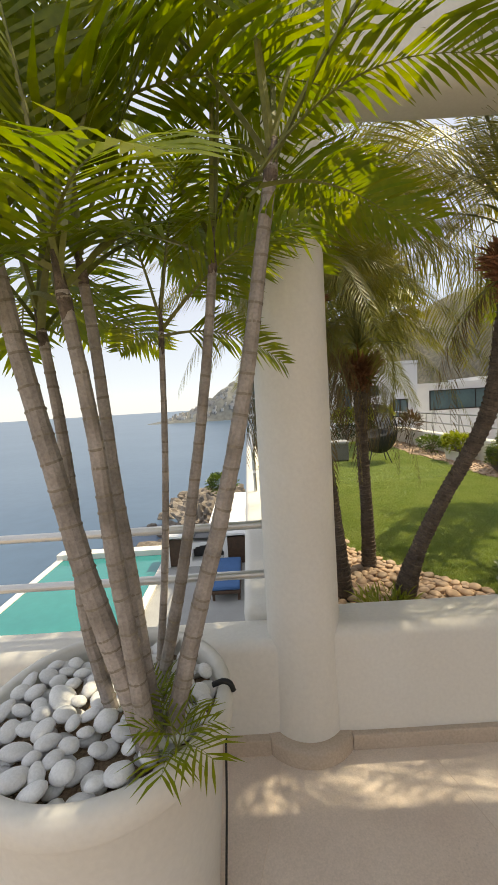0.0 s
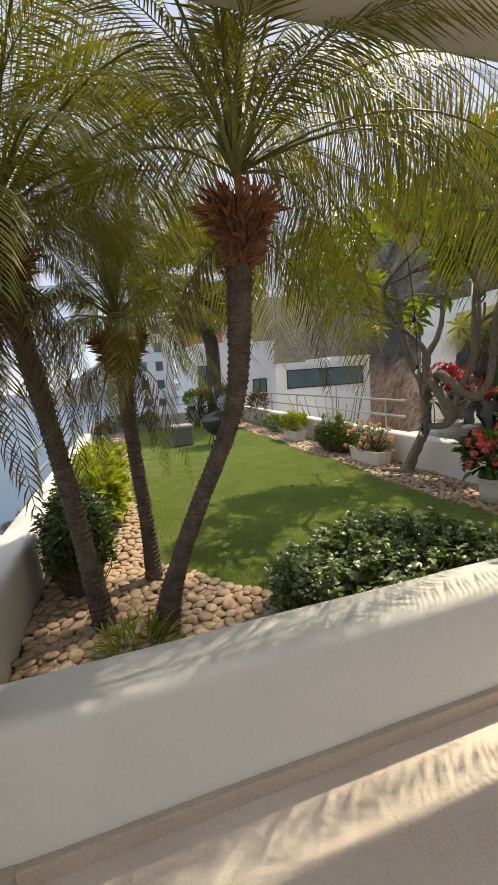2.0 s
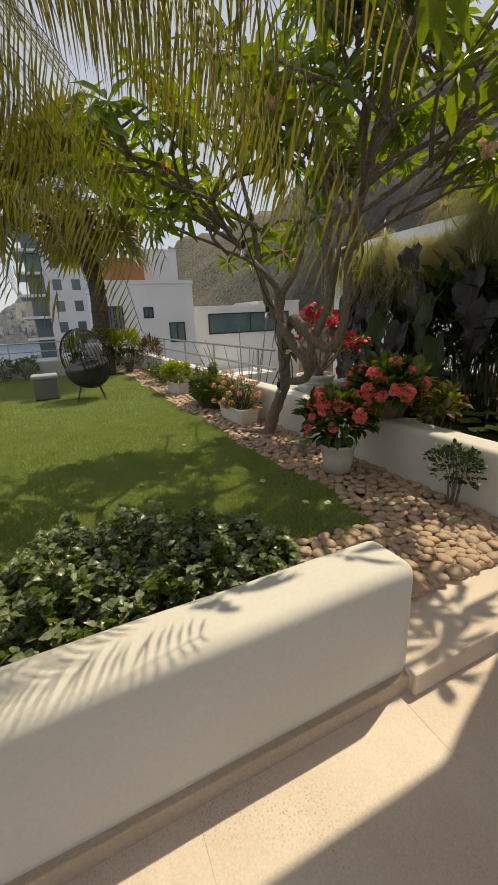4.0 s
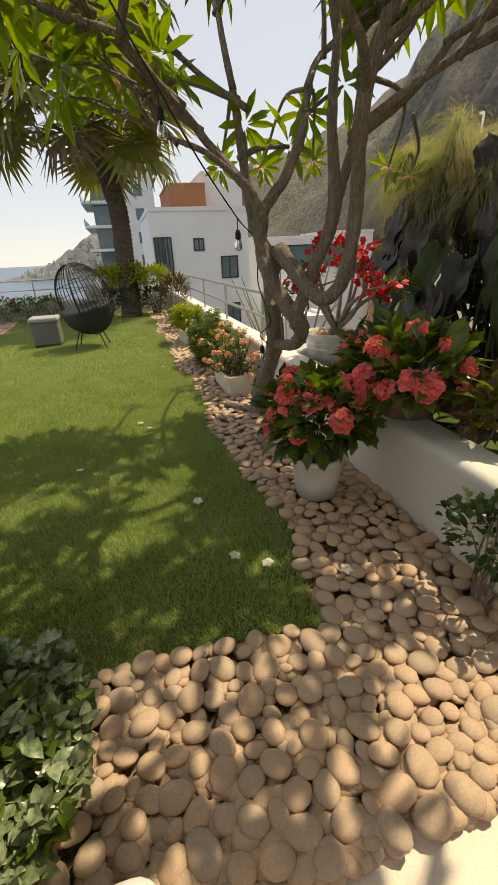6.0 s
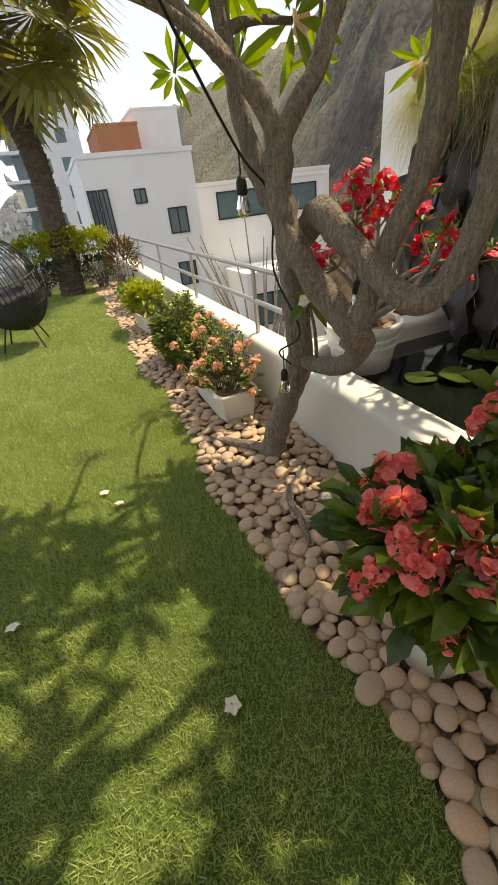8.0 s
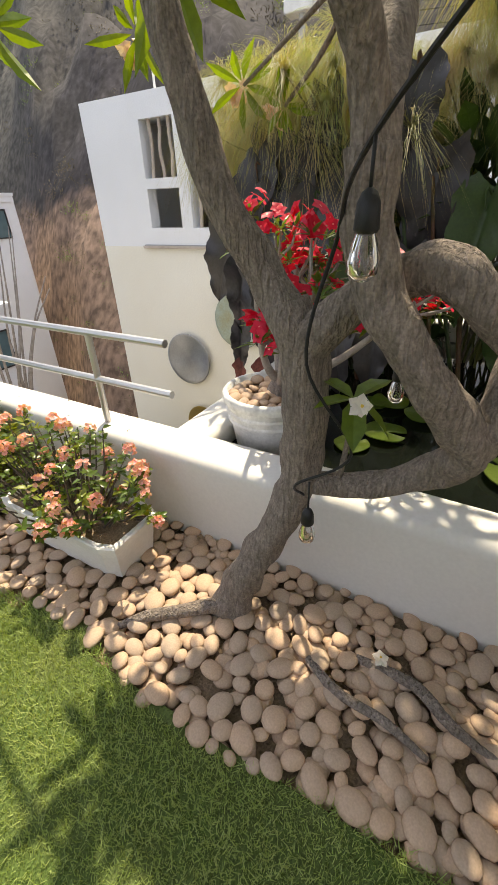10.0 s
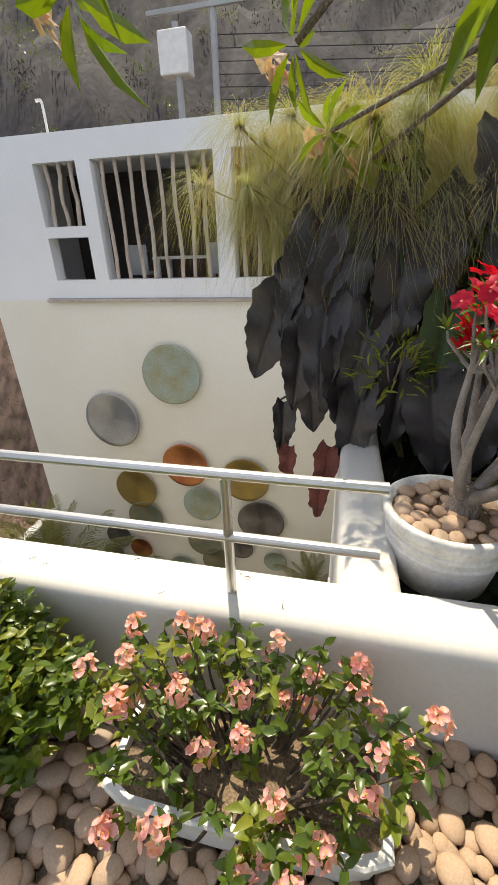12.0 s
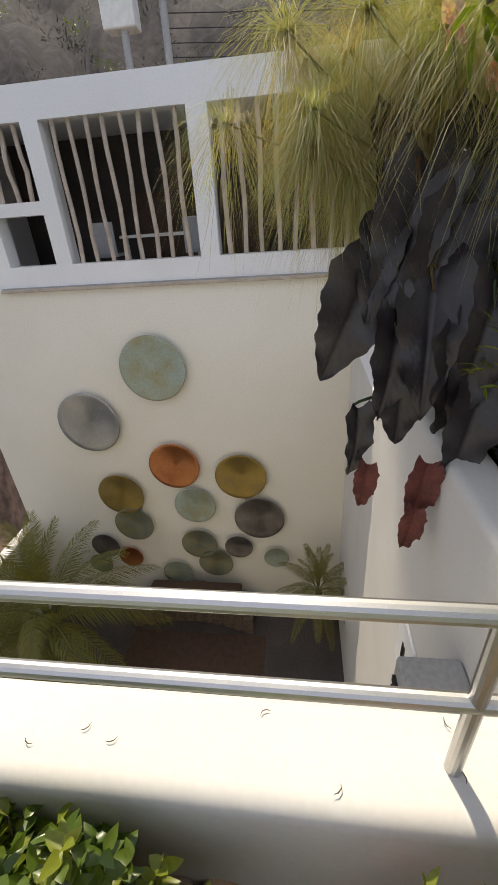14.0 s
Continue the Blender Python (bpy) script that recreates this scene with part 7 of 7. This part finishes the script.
tagged(part("scrub", s.mesh("scrub", SCRUB, LEAF), None), "sparse dry scrub on the brown slope", "scrub", kind="stuff")
# bare shrub beyond the railing
bare = thing("bare_shrub", "leafless grey shrub on the slope beyond the railing", "shrub", (8.2, 13.4, -6.0))
for i in range(16):
    a, q = i * 2.4, rnd(0.4, 1)
    pts = [Vector((0, 0, 0)), Vector((math.cos(a) * 0.5, math.sin(a) * 0.5, 3.6)), Vector((math.cos(a) * 1.4 * q, math.sin(a) * 1.4 * q, 5.2)), Vector((math.cos(a) * 2.2 * q, math.sin(a) * 2.2 * q, 6.6 + rnd(-0.6, 0.8)))]
    part("branch", tube(bmesh.new(), smooth_line(pts, 4), [0.05, 0.04, 0.025, 0.01], 5), CANE, bare)


# ---- lawn and pebbles ----
def in_lawn(x, y):
    left = 0.92 + 0.05 * math.sin(y * 1.7)
    right = 4.18 + 0.05 * math.sin(y * 2.3) + 0.03 * math.sin(y * 6)
    near = 2.72 + 0.04 * math.sin(x * 4) + max(0.0, (1.75 - x) * 1.25)
    if x < 1.75 and y < 4.1:
        near = max(near, 2.85 + (1.75 - x) * 1.3)
    return left < x < right and near < y < 13.9


bm = bmesh.new()
step = 0.1
cells = {}
for i in range(34):
    for j in range(115):
        x, y = 0.85 + step * i, 2.65 + step * j
        if in_lawn(x + step / 2, y + step / 2):
            for dx in (0, 1):
                for dy in (0, 1):
                    key = (i + dx, j + dy)
                    if key not in cells:
                        cells[key] = bm.verts.new((0.85 + step * key[0], 2.65 + step * key[1], 0.004 + 0.006 * noise.noise(Vector((key[0] * 0.3, key[1] * 0.3, 0)))))
            bm.faces.new((cells[(i, j)], cells[(i + 1, j)], cells[(i + 1, j + 1)], cells[(i, j + 1)]))
tagged(part("lawn", bm, TURF), "clipped green lawn", "lawn", kind="structure")

rs = np.random.RandomState(5)
verts, faces = [], []


def sow(count, y0, y1, h, w):
    xs, ys = rs.uniform(0.8, 4.35, count), rs.uniform(y0, y1, count)
    ang, lean, hh = rs.uniform(0, 6.283, count), rs.normal(0, 0.55, (count, 2)), h * rs.uniform(0.55, 1.25, count)
    for x, y, a, (lx, ly), z in zip(xs, ys, ang, lean, hh):
        if not in_lawn(x, y):
            continue
        c, s_ = math.cos(a) * w, math.sin(a) * w
        o = len(verts)
        verts.extend(((x - c, y - s_, 0.0), (x + c, y + s_, 0.0), (x + lx * z, y + ly * z, z)))
        faces.append((o, o + 1, o + 2))


sow(420000, 2.6, 7.0, 0.027, 0.0022)
sow(170000, 7.0, 14.0, 0.030, 0.0034)
me = bpy.data.meshes.new("grass")
me.from_pydata(verts, [], faces)
me.materials.append(GRASS)
tagged(new("grass", me), "short green grass blades of the lawn", "grass", kind="stuff")

rng = random.Random(77)
STONES = [pebble_mesh("pebble", 20 + i, 0.44 + 0.04 * (i % 3), 1.05 + 0.08 * i, PEBBLE) for i in range(6)]


def in_bed(x, y):
    if in_lawn(x, y) or not (0.2 < x < 4.9 and 2.06 < y < 13.8):
        return False
    if (x - 4.58) ** 2 + (y - 5.05) ** 2 < 0.07 ** 2 or (abs(x - 4.6) < 0.15 and abs(y - 5.93) < 0.38) or (x - 4.53) ** 2 + (y - 3.60) ** 2 < 0.13 ** 2:
        return False
    if 1.75 < x < 3.25 and y < 2.62 and rng.random() < 0.8:
        return False
    return True


cell_of = {}
found = []
for n_try in range(90000):
    big = rng.random()
    x, y = rng.uniform(0.2, 4.9), 2.06 + 11.7 * rng.random() ** 1.5
    d = rng.uniform(0.064, 0.094) if n_try < 40000 else rng.uniform(0.04, 0.07)
    if not in_bed(x, y):
        continue
    cx, cy = int(x / 0.15), int(y / 0.15)
    if any((x - q[0]) ** 2 + (y - q[1]) ** 2 < (0.45 * (d + q[2])) ** 2 for i in (-1, 0, 1) for j in (-1, 0, 1) for q in cell_of.get((cx + i, cy + j), ())):
        continue
    q = (x, y, d)
    cell_of.setdefault((cx, cy), []).append(q)
    found.append(q)
near_bed = sorted((q for q in found if q[0] > 3.4 and q[1] < 6.6 and q[2] > 0.05), key=lambda q: (q[0] - 4.3) ** 2 * 2 + min((q[1] - 2.6) ** 2, (q[1] - 5.0) ** 2))[:300]
near_set = set(near_bed)
mass = Soup()
shapes = [([v.co.copy() for v in m.vertices], [tuple(p.vertices) for p in m.polygons]) for m in STONES]
bed = tagged(new("pebble_bed"), "bed of smooth tan river pebbles beside the lawn", "pebble bed", kind="structure")
for q in found:
    k = rng.randrange(6)
    m = pose(q[0], q[1], 0.005 + q[2] * rng.uniform(0.08, 0.2), rng.uniform(-11, 11), rng.uniform(-11, 11), rng.uniform(0, 360)) @ Matrix.Scale(q[2] * 0.97, 4)
    if q in near_set:
        ob = part("pebble", STONES[k], None, bed)
        ob.matrix_local = m
    else:
        vs, fs = shapes[k]
        mass.add([m @ v for v in vs], fs)
# smaller stones that fill the gaps below
def small_stone(seed):
    bm = bmesh.new()
    bmesh.ops.create_uvsphere(bm, u_segments=9, v_segments=5, radius=0.5)
    for v in bm.verts:
        k = 1 + 0.18 * noise.noise(v.co * 1.6 + Vector((seed * 3.1, 0, 0)))
        v.co = Vector((v.co.x * 1.2 * k, v.co.y * k, v.co.z * 0.5 * k))
    bm.verts.index_update()
    got = [v.co.copy() for v in bm.verts], [tuple(v.index for v in f.verts) for f in bm.faces]
    bm.free()
    return got


fillers = [small_stone(i) for i in range(4)]
for n_try in range(17000):
    x, y = rng.uniform(0.2, 4.9), 2.06 + 11.7 * rng.random() ** 1.5
    if in_bed(x, y):
        vs, fs = fillers[rng.randrange(4)]
        m = pose(x, y, rng.uniform(-0.018, 0.002), rng.uniform(-20, 20), rng.uniform(-20, 20), rng.uniform(0, 360)) @ Matrix.Scale(rng.uniform(0.05, 0.08), 4)
        mass.add([m @ v for v in vs], fs)
ob = part("pebbles", mass.mesh("pebbles", PEBBLE_MASS, smooth=True), None, bed)
ob["kind"] = "stuff"

# honed stone slabs of the terrace, laid a little unevenly
rng = random.Random(19)
COLS, ROWS_Y = [-2.6 + 0.86 * i for i in range(11)], [-1.5, -0.62, 0.26, 0.98, 1.79]
corner = {}
for i, x in enumerate(COLS):
    for j, y in enumerate(ROWS_Y):
        corner[(i, j)] = Vector((x + rng.uniform(-0.16, 0.16), y + (rng.uniform(-0.14, 0.14) if 0 < j < 4 else 0), 0))
for i in range(10):
    for j in range(4):
        quad = [corner[(i, j)], corner[(i + 1, j)], corner[(i + 1, j + 1)], corner[(i, j + 1)]]
        mid = sum(quad, Vector()) / 4
        rim = []
        for k in range(4):
            a, b = quad[k], quad[(k + 1) % 4]
            for t in (0.0, 0.33, 0.67):
                p = a.lerp(b, t)
                rim.append(mid + (p - mid) * (1 - 0.0009 / (p - mid).length) - mid)
        bm = bmesh.new()
        low = [bm.verts.new((p.x, p.y, -0.001)) for p in rim]
        top = [bm.verts.new((p.x * 0.9988, p.y * 0.9988, 0.0)) for p in rim]
        bm.faces.new(top)
        for k in range(12):
            bm.faces.new((low[k], low[(k + 1) % 12], top[(k + 1) % 12], top[k]))
        slab = part("slab", bm, TERRACE, floor)
        slab.location = (mid.x, mid.y, ZT)
